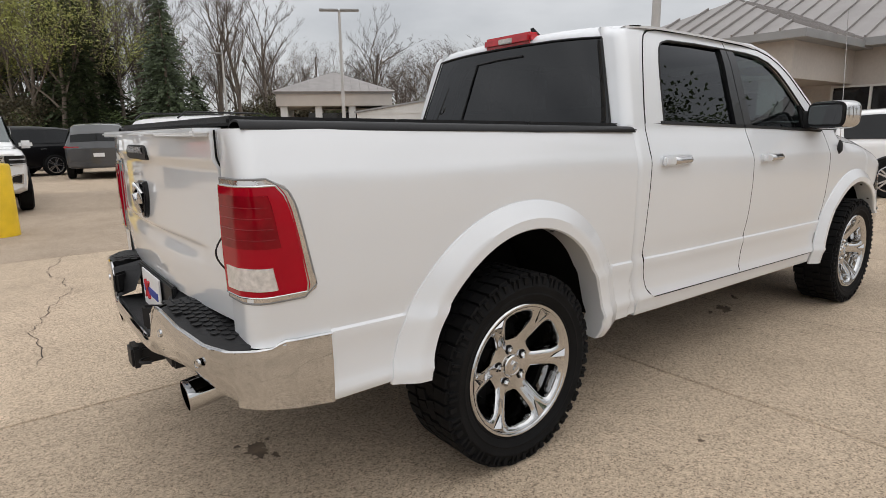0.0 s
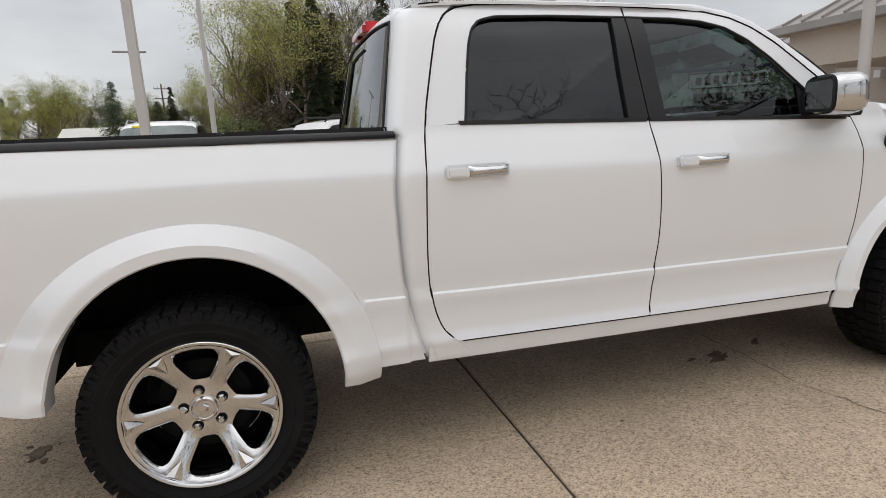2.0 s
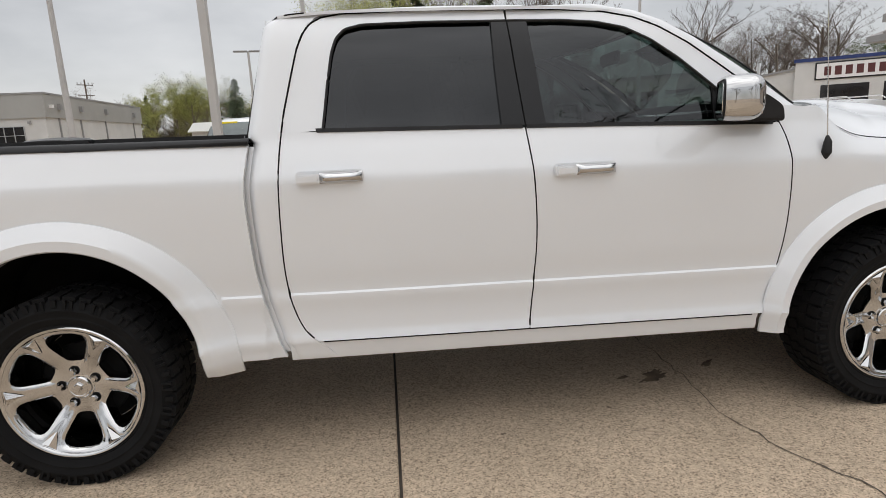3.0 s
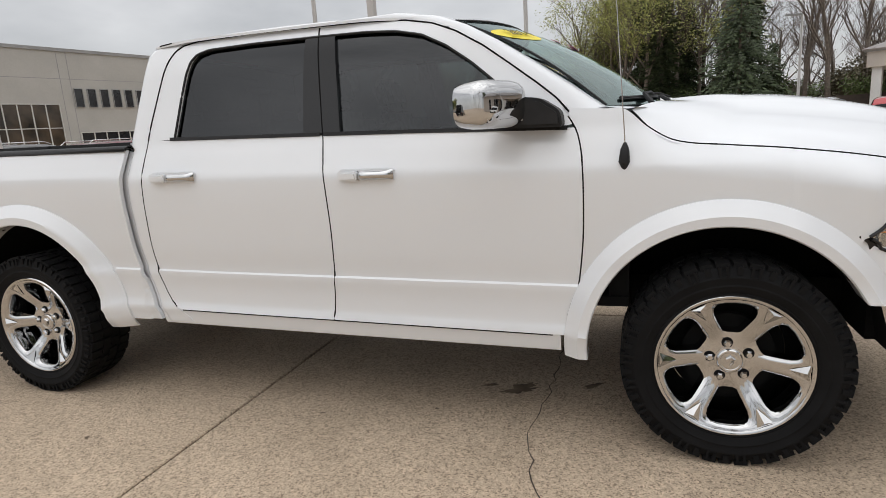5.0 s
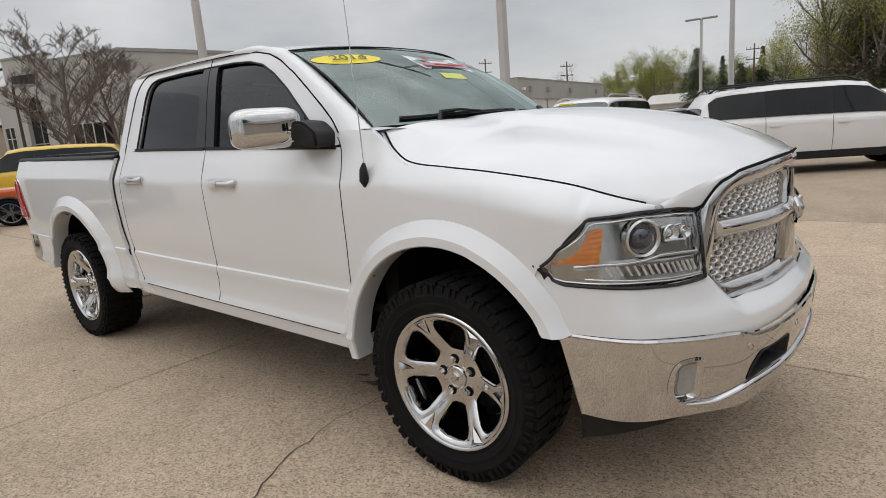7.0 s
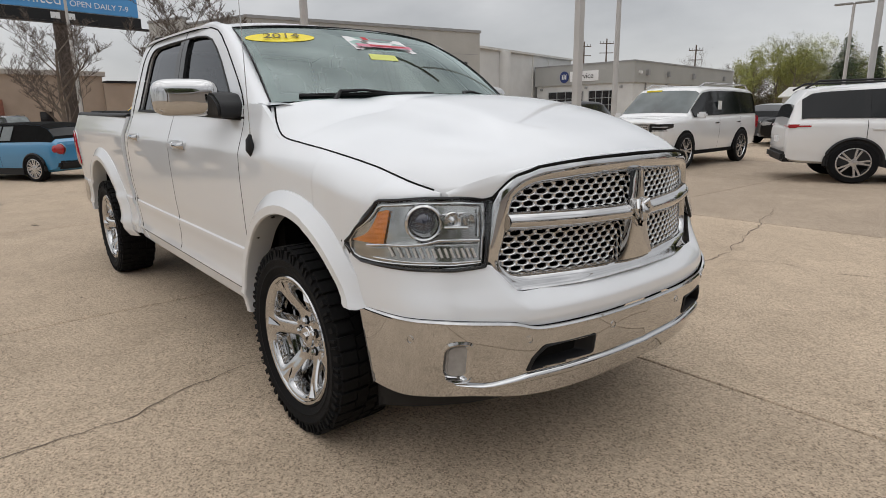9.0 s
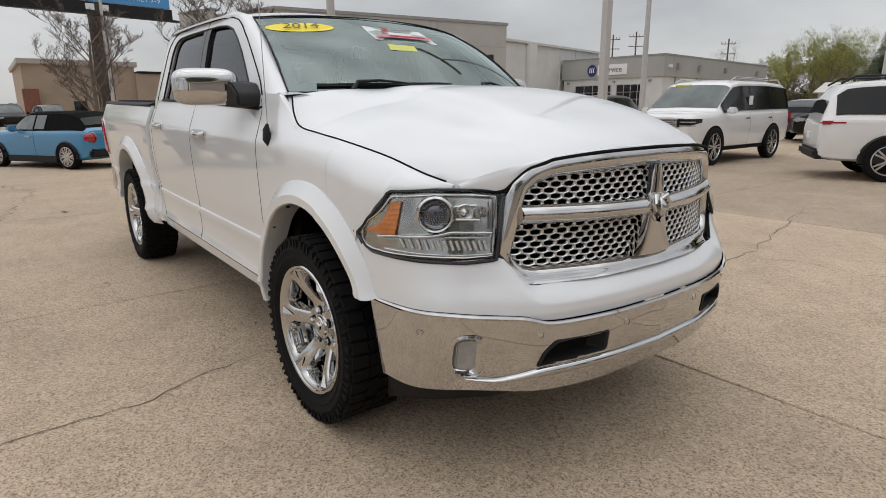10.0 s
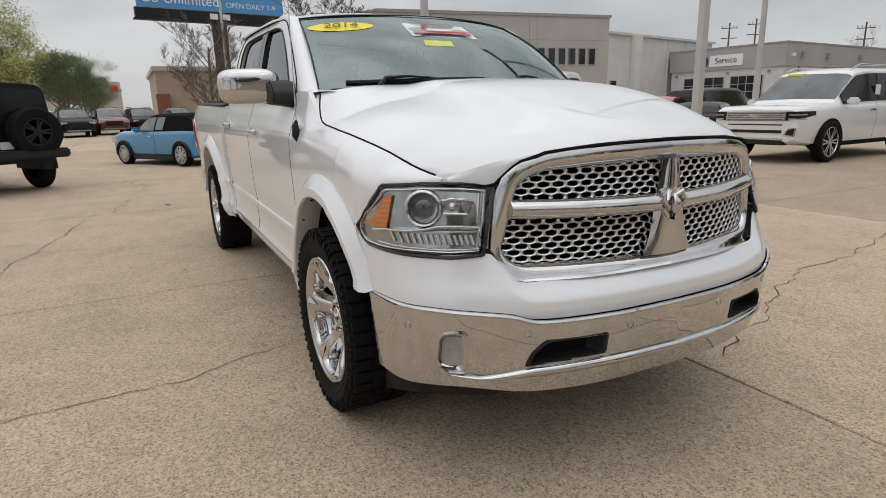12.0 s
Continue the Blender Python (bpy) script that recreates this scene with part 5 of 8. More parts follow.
plate = part("dealer_plate", boxes((-1.149, -1.142, -0.152, 0.152, 0.662, 0.814), bevel=0.002), WHITE_STICKER, rear_bumper, "white dealer plate with red and blue print")
BLUE_INK = mat("blue_ink", (0.02, 0.05, 0.3), 0.6)
part("print_bar", boxes((-1.152, -1.149, -0.12, 0.12, 0.722, 0.752)), BLUE_INK, plate)
bm = bmesh.new()
for a in (1, -1):
    tube(bm, [(-1.153, 0.05 - a * 0.03, 0.705), (-1.153, 0.05 + a * 0.03, 0.775)], 0.006, 6)
part("print_bar", bm, RED_INK, plate)
for k in SIDES:
    m = Matrix.Translation((-1.195, k * 0.335, 0.725)) @ Matrix.Rotation(k * radians(-50), 4, "Z")
    bm = bmesh.new()
    box(bm, -0.012, 0.012, -0.055, 0.055, -0.045, 0.045, bevel=0.01, m=m)
    lamp_o = part("plate_lamp", bm, BLACK, rear_bumper, "black plate lamp housing", smooth=40)
    bm = bmesh.new()
    box(bm, -0.018, -0.010, -0.024, 0.024, -0.026, 0.022, bevel=0.004, m=m)
    part("lamp_lens", bm, CLEAR_LENS, lamp_o, "clear lamp lens")
for y, z in ((-0.80, 0.695), (-0.50, 0.715), (0.50, 0.715), (0.80, 0.695)):
    x = lerp(abs(y), [(0.4, -1.222), (0.65, -1.205), (0.82, -1.175)]) - 0.0135
    nrm = Vector((-1, lerp(abs(y), [(0.5, 0.08), (0.8, 0.3)]) * math.copysign(1, y), 0)).normalized()
    part("parking_sensor", bulb_ring(Vector((x, y, z)), nrm, [(0.0, 0.0012), (0.0085, 0.0012), (0.009, -0.001), (0.011, -0.001), (0.0115, 0.0022), (0.0135, 0.0022), (0.014, -0.006)], 24), CHROME, rear_bumper, smooth=30)
bm = bmesh.new()
box(bm, -1.22, -0.9, -0.04, 0.04, 0.455, 0.525, bevel=0.006)
box(bm, -1.16, -1.10, -0.30, 0.30, 0.50, 0.55, bevel=0.01)
box(bm, -1.255, -1.215, -0.05, 0.05, 0.445, 0.535, bevel=0.01)
for k in SIDES:
    tube(bm, [(-1.20 - 0.035 * math.sin(a), k * (0.10 + 0.03 * math.cos(a)), 0.49) for a in [math.pi * i / 8 for i in range(9)]], 0.006, 6)
part("tow_hitch", bm, BLACK, truck, "black tow hitch receiver")
bm = bmesh.new()
tube(bm, [(-1.085 - 0.022 * math.sin(math.pi * i / 16), -0.803 + 0.008 * math.sin(math.pi * i / 16), 1.065 - 0.10 * i / 16) for i in range(17)], 0.003, 6)
part("trailer_wire", bm, BLACK, truck, "thin black wire loop")
for y in (-0.60, 0.60):
    bm = bmesh.new()
    tube(bm, [(-0.75, y, 0.55), (-1.0, y, 0.545), (-1.19, y, 0.518)], [0.050, 0.051, 0.054], 24, caps=False)
    tube(bm, [(-0.9, y, 0.547), (-1.19, y, 0.518)], [0.044, 0.049], 24, caps=False)
    tube(bm, [(-1.188, y, 0.518), (-1.192, y, 0.5175)], [0.054, 0.049], 24, caps=False)
    part("exhaust_tip", bm, CHROME, truck, "chrome exhaust tip", smooth=60)

# ---- chassis, interior ----
part("underbody", boxes((-1.05, -0.55, -0.78, 0.78, 0.62, 0.78), (0.62, 2.98, -0.84, 0.84, 0.47, 0.56), (-1.0, 4.2, -0.45, -0.33, 0.50, 0.62), (-1.0, 4.2, 0.33, 0.45, 0.50, 0.62), (0.62, 2.9, -0.84, 0.84, 0.55, 0.60),
                         (4.05, 4.3, -0.75, 0.75, 0.46, 0.8)), DARK, truck)
part("axle", boxes((-0.05, 0.05, -0.7, 0.7, 0.36, 0.45), (3.52, 3.62, -0.7, 0.7, 0.36, 0.45), bevel=0.02), DARK, truck)
part("cab_floor_and_firewall", boxes((0.78, 3.2, -0.82, 0.82, 0.58, 0.62), (3.12, 3.2, -0.80, 0.80, 0.6, 1.33), (0.76, 0.79, -0.78, 0.78, 0.6, 1.36)), DARK, truck)
part("door_trim", boxes((0.9, 2.95, -0.86, -0.80, 0.6, 1.33), (0.9, 2.95, 0.80, 0.86, 0.6, 1.33)), GREY_TRIM, truck)
part("engine_bay", boxes((3.2, 4.3, -0.34, 0.34, 0.5, 1.12), (3.2, 4.28, -0.62, 0.62, 0.98, 1.02)), DARK, truck)
part("headliner", grid(lambda u, v: roof(0.03 + 0.9 * u, 0.06 + 0.88 * v) + Vector((0, 0, -0.05)), 12, 12), GREY_TRIM, truck, "grey headliner")
part("dashboard", grid(lambda u, v: Vector((2.78 + 0.42 * v ** 0.8, (2 * u - 1) * 0.72, 1.10 + 0.24 * math.sin(min(1, v * 1.6) * math.pi / 2))), 16, 10), BLACK, truck, smooth=50)
bm = bmesh.new()
pts = [(2.62 + 0.06 * math.sin(a), 0.38 + 0.19 * math.cos(a), 1.17 + 0.18 * math.sin(a)) for a in [2 * math.pi * i / 24 for i in range(25)]]
tube(bm, pts, 0.016, 8)
tube(bm, [(2.62, 0.20, 1.17), (2.65, 0.38, 1.15), (2.62, 0.56, 1.17)], [0.02, 0.05, 0.02], 8)
tube(bm, [(2.64, 0.38, 1.15), (2.9, 0.38, 1.05)], 0.03, 8)
part("steering_wheel", bm, BLACK, truck, smooth=60)
for x, y, w in ((1.95, -0.38, 0.26), (1.95, 0.38, 0.26), (1.15, -0.38, 0.33), (1.15, 0.38, 0.33)):
    bm = bmesh.new()
    box(bm, x - 0.05, x + 0.45, y - w, y + w, 0.75, 0.92, bevel=0.05)
    box(bm, -0.08, 0.08, y - w, y + w, 0.0, 0.60, bevel=0.06, m=Matrix.Translation((x - 0.06, 0, 0.88)) @ Matrix.Rotation(radians(-14), 4, "Y"))
    box(bm, -0.05, 0.05, y - 0.14, y + 0.14, 0.62, 0.82, bevel=0.04, m=Matrix.Translation((x - 0.06, 0, 0.88)) @ Matrix.Rotation(radians(-14), 4, "Y"))
    part("seat", bm, SEAT, truck, "grey cloth seat with headrest", smooth=40)
bm = bmesh.new()
box(bm, 2.58, 2.60, -0.13, 0.13, 1.66, 1.73, bevel=0.01)
part("rear_view_mirror", bm, BLACK, truck)


# ---- wheels ----
def tyre_bm(R=0.402, r=0.272, w0=-0.155, w1=0.13):
    bm = bmesh.new()
    prof = [(r, w0 + 0.035), (r + 0.004, w0 + 0.020), (r + 0.012, w0 + 0.014), (r + 0.016, w0 + 0.016), (r + 0.030, w0 + 0.007), (r + 0.040, w0 + 0.004), (r + 0.043, w0 + 0.0015), (r + 0.047, w0 + 0.0015), (r + 0.05, w0 + 0.003), (r + 0.068, w0 + 0.001), (r + 0.072, w0 - 0.001), (r + 0.078, w0 - 0.001), (r + 0.082, w0 + 0.003),
            (r + 0.100, w0 + 0.009), (R - 0.018, w0 + 0.018), (R - 0.012, w0 + 0.030), (R - 0.012, w1 - 0.030), (R - 0.018, w1 - 0.018), (r + 0.075, w1), (r, w1 - 0.03)]
    revolve(bm, prof, 96)
    return bm


def tread_bm(R=0.402, w0=-0.155, w1=0.13):
    bm = bmesh.new()
    rnd = random.Random(4)
    N = 44
    for k in range(N):
        a = 360 / N * k
        wide = k % 2 == 0
        for side in (-1, 1):
            ys = w0 if side < 0 else w1
            rot = Matrix.Rotation(radians(-a - (360 / N / 2 if side > 0 else 0)), 4, "Y")
            # shoulder lug
            half_w = 0.0235 if wide else 0.0215
            y0 = 0.013 if wide else 0.018
            yy0, yy1 = (ys + y0, ys + 0.082) if side < 0 else (ys - 0.082, ys - y0)
            box(bm, R - 0.02, R, yy0, yy1, -half_w, half_w, m=rot)
            if side < 0:
                # sidewall biters: a pair of ribs and a bridge, or one short block
                if wide:
                    for t in (-0.0125, 0.0125):
                        box(bm, R - 0.052, R - 0.012, ys + 0.0005, ys + 0.03, t - 0.005, t + 0.005, m=rot)
                    box(bm, R - 0.056, R - 0.047, ys - 0.001, ys + 0.03, -0.0125, 0.0125, m=rot)
                else:
                    box(bm, R - 0.042, R - 0.012, ys + 0.002, ys + 0.03, -0.010, 0.010, m=rot)
        for y in (-0.045, 0.012):
            rot = Matrix.Rotation(radians(-a - rnd.uniform(0, 3) - (4 if y > 0 else 0)), 4, "Y")
            box(bm, R - 0.012, R - 0.001, y - 0.024, y + 0.026, -0.021, 0.022, m=rot @ Matrix.Rotation(radians(12), 4, "X"))
    return bm


WIN = [(0.0, 0.112), (0.018, 0.112), (0.032, 0.117), (0.044, 0.138), (0.058, 0.164), (0.071, 0.190), (0.075, 0.209), (0.071, 0.225), (0.057, 0.237), (0.028, 0.2425), (0.0, 0.243)]
RING = [(0.055, 0), (0.055, 15), (0.055, 30), (0.10, 30), (0.145, 30), (0.185, 30), (0.222, 30), (0.258, 30), (0.263, 22), (0.263, 11), (0.263, 0)]


def wheel_face():
    """Six flat forked spokes between six-sided windows."""
    bm = bmesh.new()

    def face_y(p, q):
        r = math.hypot(p, q)
        a = abs(math.degrees(math.atan2(p, q)))
        y = curve(r, [(0.05, -0.070), (0.075, -0.069), (0.11, -0.074), (0.15, -0.094), (0.20, -0.117), (0.24, -0.131), (0.263, -0.138)])
        return y + 0.011 * math.exp(-((a - 30) / 4.5) ** 2) * min(1, max(0, (r - 0.195) / 0.03)) * min(1, max(0, (0.258 - r) / 0.008)) + 0.004 * math.exp(-((a - 30) / 6) ** 2) * min(1, max(0, (0.19 - r) / 0.05)) * min(1, max(0, (r - 0.1) / 0.02))
    for k in range(6):
        rot = Matrix.Rotation(radians(-60 * k - 30), 4, "Y")
        half_rows = []
        for (wp, wq), (br, ba) in zip(WIN, RING):
            b = Vector((br * math.sin(radians(ba)), br * math.cos(radians(ba))))
            w = Vector((wp, wq))
            c = Vector((0, 0.175))
            row = []
            for f in (1.0, 0.75, 0.5, 0.3, 0.12):
                p = w.lerp(b, f)
                row.append((p.x, face_y(p.x, p.y) + {0.12: 0.007, 0.3: 0.003, 0.5: 0.001}.get(f, 0.0), p.y))
            d = (c - w).normalized()
            for shift, deep in ((0.0, 0.010), (0.002, 0.018), (0.006, 0.062)):
                p = w + d * shift
                row.append((p.x, face_y(p.x, p.y) + deep, p.y))
            half_rows.append(row)
        rows = half_rows + [[(-x, y, z) for x, y, z in r] for r in half_rows[-2:0:-1]]
        vs = [[bm.verts.new(rot @ Vector((z, y, x))) for x, y, z in r] for r in rows]
        n = len(vs)
        for i in range(n):
            a, b = vs[i], vs[(i + 1) % n]
            for j in range(len(a) - 1):
                bm.faces.new((a[j], b[j], b[j + 1], a[j + 1]))
    # wedge-shaped facets in the fork of each spoke
    for k in range(6):
        rot = Matrix.Rotation(radians(-60 * k), 4, "Y")
        a, b, c, top = (bm.verts.new(rot @ Vector(p)) for p in ((0.192, -0.1145, 0.0), (0.256, -0.1355, -0.030), (0.256, -0.1355, 0.030), (0.245, -0.1440, 0.0)))
        for f in ((a, b, top), (a, top, c), (b, c, top)):
            bm.faces.new(f)
    bmesh.ops.remove_doubles(bm, verts=bm.verts[:], dist=0.0003)
    bmesh.ops.recalc_face_normals(bm, faces=bm.faces[:])
    return bm


def wheel_at(m, ob_parent):
    hub = new("wheel")
    hub.parent = ob_parent
    hub.matrix_local = m
    part("tyre", tyre_bm(), RUBBER, hub, "black all-terrain tyre with blocky tread", smooth=30)
    tagged(part("tread", tread_bm(), RUBBER, hub, "raised rubber tread blocks", smooth=30), kind="stuff")
    bm = bmesh.new()
    revolve(bm, [(0.279, -0.128), (0.280, -0.138), (0.275, -0.143), (0.268, -0.142), (0.262, -0.136), (0.252, -0.122), (0.247, -0.10), (0.238, -0.06), (0.226, -0.01), (0.215, 0.05), (0.212, 0.09)], 72)
    part("rim", bm, CHROME, hub, "chrome rim", smooth=40)
    part("spokes", wheel_face(), CHROME, hub, "six flat forked chrome spokes", smooth=30)
    bm = bmesh.new()
    revolve(bm, [(0.060, -0.062), (0.054, -0.071), (0.048, -0.072), (0.046, -0.080), (0.042, -0.084), (0.036, -0.0845), (0.034, -0.083), (0.0, -0.085)], 48)
    part("hub_cap", bm, CHROME, hub, "chrome hub with centre cap", smooth=28)
    bm = bmesh.new()
    tube(bm, [(-0.014, -0.087, 0.010), (0.0, -0.089, 0.020), (0.014, -0.087, 0.010), (0.009, -0.087, -0.004), (0.0, -0.087, -0.018)], [0.003, 0.006, 0.006, 0.005, 0.003], 6)
    part("cap_relief", bm, CHROME_DULL, hub)
    for k in range(5):
        a = radians(90 + 72 * k + 10)
        x, z = 0.072 * math.cos(a), 0.072 * math.sin(a)
        # dark disc on the spoke face imitates the shade in the lug pocket
        bm = bmesh.new()
        revolve(bm, [(0.0, -0.0705), (0.0205, -0.0705), (0.022, -0.064)], 20)
        bmesh.ops.translate(bm, vec=(x, 0, z), verts=bm.verts[:])
        part("lug_seat", bm, DARK, hub)
        bm = bmesh.new()
        tube(bm, [(x, -0.055, z), (x, -0.084, z), (x, -0.092, z)], [0.0150, 0.0150, 0.010], 6)
        part("lug_nut", bm, CHROME, hub, "chrome lug nut", smooth=20)
    bm = bmesh.new()
    revolve(bm, [(0.0, -0.01), (0.17, -0.012), (0.172, 0.015), (0.0, 0.02)], 40)
    part("brake_disc", bm, DARK, hub)
    bm = bmesh.new()
    revolve(bm, [(0.0, 0.06), (0.214, 0.06)], 40)
    part("brake_backing", bm, DARK, hub)
    return hub


hub0 = wheel_at(pose(RAXLE, -0.825, HUB), truck)
for x, y, turn, roll in ((FAXLE, -0.825, 0, 2), (RAXLE, 0.825, 180, 20), (FAXLE, 0.825, 180, -14)):
    c = copy_thing(hub0, Matrix.Identity(4))
    c.parent = truck
    c.matrix_local = pose(x, y, HUB, 0, 0, turn) @ pose(0, 0, 0, 0, roll, 0)


# ---- ground: concrete slabs with joints, cracks and oil stains ----
def concrete(name, color, per_object):
    m = mat(name, color, 0.86, noise_scale=0.42, vary=0.10, fine=0.06, bump=0.40, bump_scale=260, per_object=per_object, world_co=True)
    n, l = m.node_tree.nodes, m.node_tree.links
    b = n["Principled BSDF"]
    src = b.inputs["Base Color"].links[0].from_socket
    where = n.new("ShaderNodeNewGeometry").outputs["Position"]
    vo = n.new("ShaderNodeTexVoronoi")
    vo.inputs["Scale"].default_value = 165
    l.new(where, vo.inputs["Vector"])
    ramp = n.new("ShaderNodeValToRGB")
    ramp.color_ramp.elements[0].color, ramp.color_ramp.elements[1].color = (0.52, 0.50, 0.48, 1), (1.26, 1.26, 1.25, 1)
    mid = ramp.color_ramp.elements.new(0.26)
    mid.color = (0.93, 0.93, 0.93, 1)
    ramp.color_ramp.elements[0].position = 0.07
    ramp.color_ramp.elements[2].position = 0.9
    sep = n.new("ShaderNodeSeparateColor")
    l.new(vo.outputs["Color"], sep.inputs[0])
    l.new(sep.outputs[0], ramp.inputs[0])
    big = n.new("ShaderNodeTexNoise")
    big.inputs["Scale"].default_value, big.inputs["Detail"].default_value = 2.3, 7
    l.new(where, big.inputs["Vector"])
    r2 = n.new("ShaderNodeValToRGB")
    r2.color_ramp.elements[0].position, r2.color_ramp.elements[1].position = 0.30, 0.62
    r2.color_ramp.elements[0].color, r2.color_ramp.elements[1].color = (0.90, 0.895, 0.885, 1), (1.03, 1.03, 1.03, 1)
    l.new(big.outputs["Fac"], r2.inputs[0])
    mid_n = n.new("ShaderNodeTexNoise")
    mid_n.inputs["Scale"].default_value, mid_n.inputs["Detail"].default_value = 48, 4
    l.new(where, mid_n.inputs["Vector"])
    r3 = n.new("ShaderNodeValToRGB")
    r3.color_ramp.elements[0].position, r3.color_ramp.elements[1].position = 0.36, 0.64
    r3.color_ramp.elements[0].color, r3.color_ramp.elements[1].color = (0.86, 0.855, 0.85, 1), (1.12, 1.12, 1.12, 1)
    l.new(mid_n.outputs["Fac"], r3.inputs[0])
    m1, m2, m3 = n.new("ShaderNodeMix"), n.new("ShaderNodeMix"), n.new("ShaderNodeMix")
    for k in (m1, m2, m3):
        k.data_type, k.blend_type = "RGBA", "MULTIPLY"
        k.inputs[0].default_value = 1.0
    l.new(src, m1.inputs[6])
    l.new(ramp.outputs[0], m1.inputs[7])
    l.new(m1.outputs[2], m2.inputs[6])
    l.new(r2.outputs[0], m2.inputs[7])
    l.new(m2.outputs[2], m3.inputs[6])
    l.new(r3.outputs[0], m3.inputs[7])
    l.new(m3.outputs[2], b.inputs["Base Color"])
    return m


CONCRETE = concrete("tan_concrete", (0.462, 0.364, 0.266), 0.07)
CONCRETE_DARK = concrete("dark_grey_concrete", (0.385, 0.305, 0.228), 0.06)
JOINT = mat("joint_filler", (0.045, 0.037, 0.03), 0.95, noise_scale=3, vary=0.4)
CRACK = mat("dark_crack", (0.065, 0.05, 0.04), 0.95, noise_scale=9, vary=0.4)
OIL = mat("oil_stain", (0.13, 0.092, 0.062), 0.8, noise_scale=14, vary=0.5)
bm = grid(lambda u, v: Vector((-1500 + 3000 * u, -1500 + 3000 * v, -0.012)), 6, 6)
ground = tagged(part("ground", bm, JOINT, smooth=0), "tan concrete parking lot with dark joints", "ground", kind="structure")
XS = [1.28 + 4.19 * k for k in range(-16, 12)]
YS = [0.79 + 4.6 * k for k in range(-7, 15)]
pavement = tagged(new("pavement"), "tan concrete slabs with cracks and oil stains", "pavement", kind="structure")


def slab_bm(x0, x1, y0, y1):
    bm = bmesh.new()
    g = 0.0065
    box(bm, x0 + g, x1 - g, y0 + g, y1 - g, -0.05, 0.0)
    bmesh.ops.bevel(bm, geom=[e for e in bm.edges if all(v.co.z > -0.001 for v in e.verts)], offset=0.006, segments=1, affect="EDGES")
    return bm


# the slabs beside the row have a darker tone
kinds = [part("slab", slab_bm(0, 4.19, 0, 4.6), m, pavement, smooth=0) for m in (CONCRETE, CONCRETE_DARK)]
first_of = [None, None]
for x0, x1 in zip(XS, XS[1:]):
    for y0, y1 in zip(YS, YS[1:]):
        k = 1 if -3.5 < x0 < 12 and 5 < y0 < 12 else 0
        o = first_of[k] and new("slab", kinds[k].data) or kinds[k]
        first_of[k] = o
        o.parent = pavement
        o.location = (x0, y0, 0)
rest = bmesh.new()
for x0, x1, y0, y1 in ((-900, XS[0], -900, 900), (XS[-1], 900, -900, 900), (XS[0], XS[-1], -900, YS[0]), (XS[0], XS[-1], YS[-1], 900)):
    grid(lambda u, v: Vector((x0 + (x1 - x0) * u, y0 + (y1 - y0) * v, -0.002)), 4, 4, rest)
tagged(part("road", rest, CONCRETE, smooth=0), "tan concrete and asphalt stretching into the distance", "ground", kind="structure")


def crack(pts, width, seed, jitter=0.035, z=0.004):
    rnd = random.Random(seed)
    p = along([(*q, 0) for q in pts], max(6, int(sum((Vector(a) - Vector(b)).length for a, b in zip(pts, pts[1:])) / 0.07)))
    bm = bmesh.new()
    prev = None
    drift = 0.0
    for i, q in enumerate(p):
        d = (p[min(i + 1, len(p) - 1)] - p[max(i - 1, 0)]).normalized()
        n = Vector((-d.y, d.x, 0))
        drift = drift * 0.8 + rnd.uniform(-1, 1) * jitter * 0.6
        w = 0.5 * width * rnd.uniform(0.35, 1.3) * (0.3 if i in (0, len(p) - 1) else 1)
        c = q + n * drift
        pair = [bm.verts.new((c.x - n.x * w, c.y - n.y * w, z)), bm.verts.new((c.x + n.x * w, c.y + n.y * w, z))]
        if prev:
            bm.faces.new((prev[0], prev[1], pair[1], pair[0]))
        prev = pair
    return part("crack", bm, CRACK, pavement, smooth=0)


crack([(2.81, 0.3), (2.81, -0.44), (2.82, -0.74), (2.80, -0.99), (2.86, -1.34), (2.97, -1.52), (3.0, -2.03), (3.1, -3.2), (3.0, -5.0)], 0.006, 1)
crack([(2.6, 6.6), (2.9, 5.47), (3.2, 3.95), (3.31, 3.53), (3.5, 2.75), (3.69, 2.01), (4.0, 1.4), (4.15, 0.95)], 0.008, 2, 0.06)
crack([(3.4, 3.3), (3.75, 3.5), (4.3, 3.4), (4.9, 3.8)], 0.006, 3, 0.06)
crack([(0.9, -3.1), (0.09, -2.72), (-0.72, -2.58), (-2.19, -2.32), (-3.02, -2.22)], 0.010, 4, 0.06)
crack([(-3.0, -1.9), (-4.4, -1.75), (-6.0, -1.5), (-7.2, -1.9)], 0.012, 5, 0.1)
crack([(-1.52, 1.6), (-1.52, 2.36), (-1.35, 3.01), (-1.18, 3.54), (-1.26, 4.6), (-1.1, 5.4)], 0.007, 6, 0.05)
crack([(5.4, -0.2), (4.9, -1.3), (5.2, -2.6), (5.0, -4.4)], 0.003, 7, 0.04)
crack([(6.5, 2.2), (7.2, 3.6), (7.0, 5.6), (7.9, 8.0)], 0.007, 8, 0.08)
crack([(-5.5, 0.6), (-7.0, 0.9), (-9.0, 0.7)], 0.007, 9, 0.06)


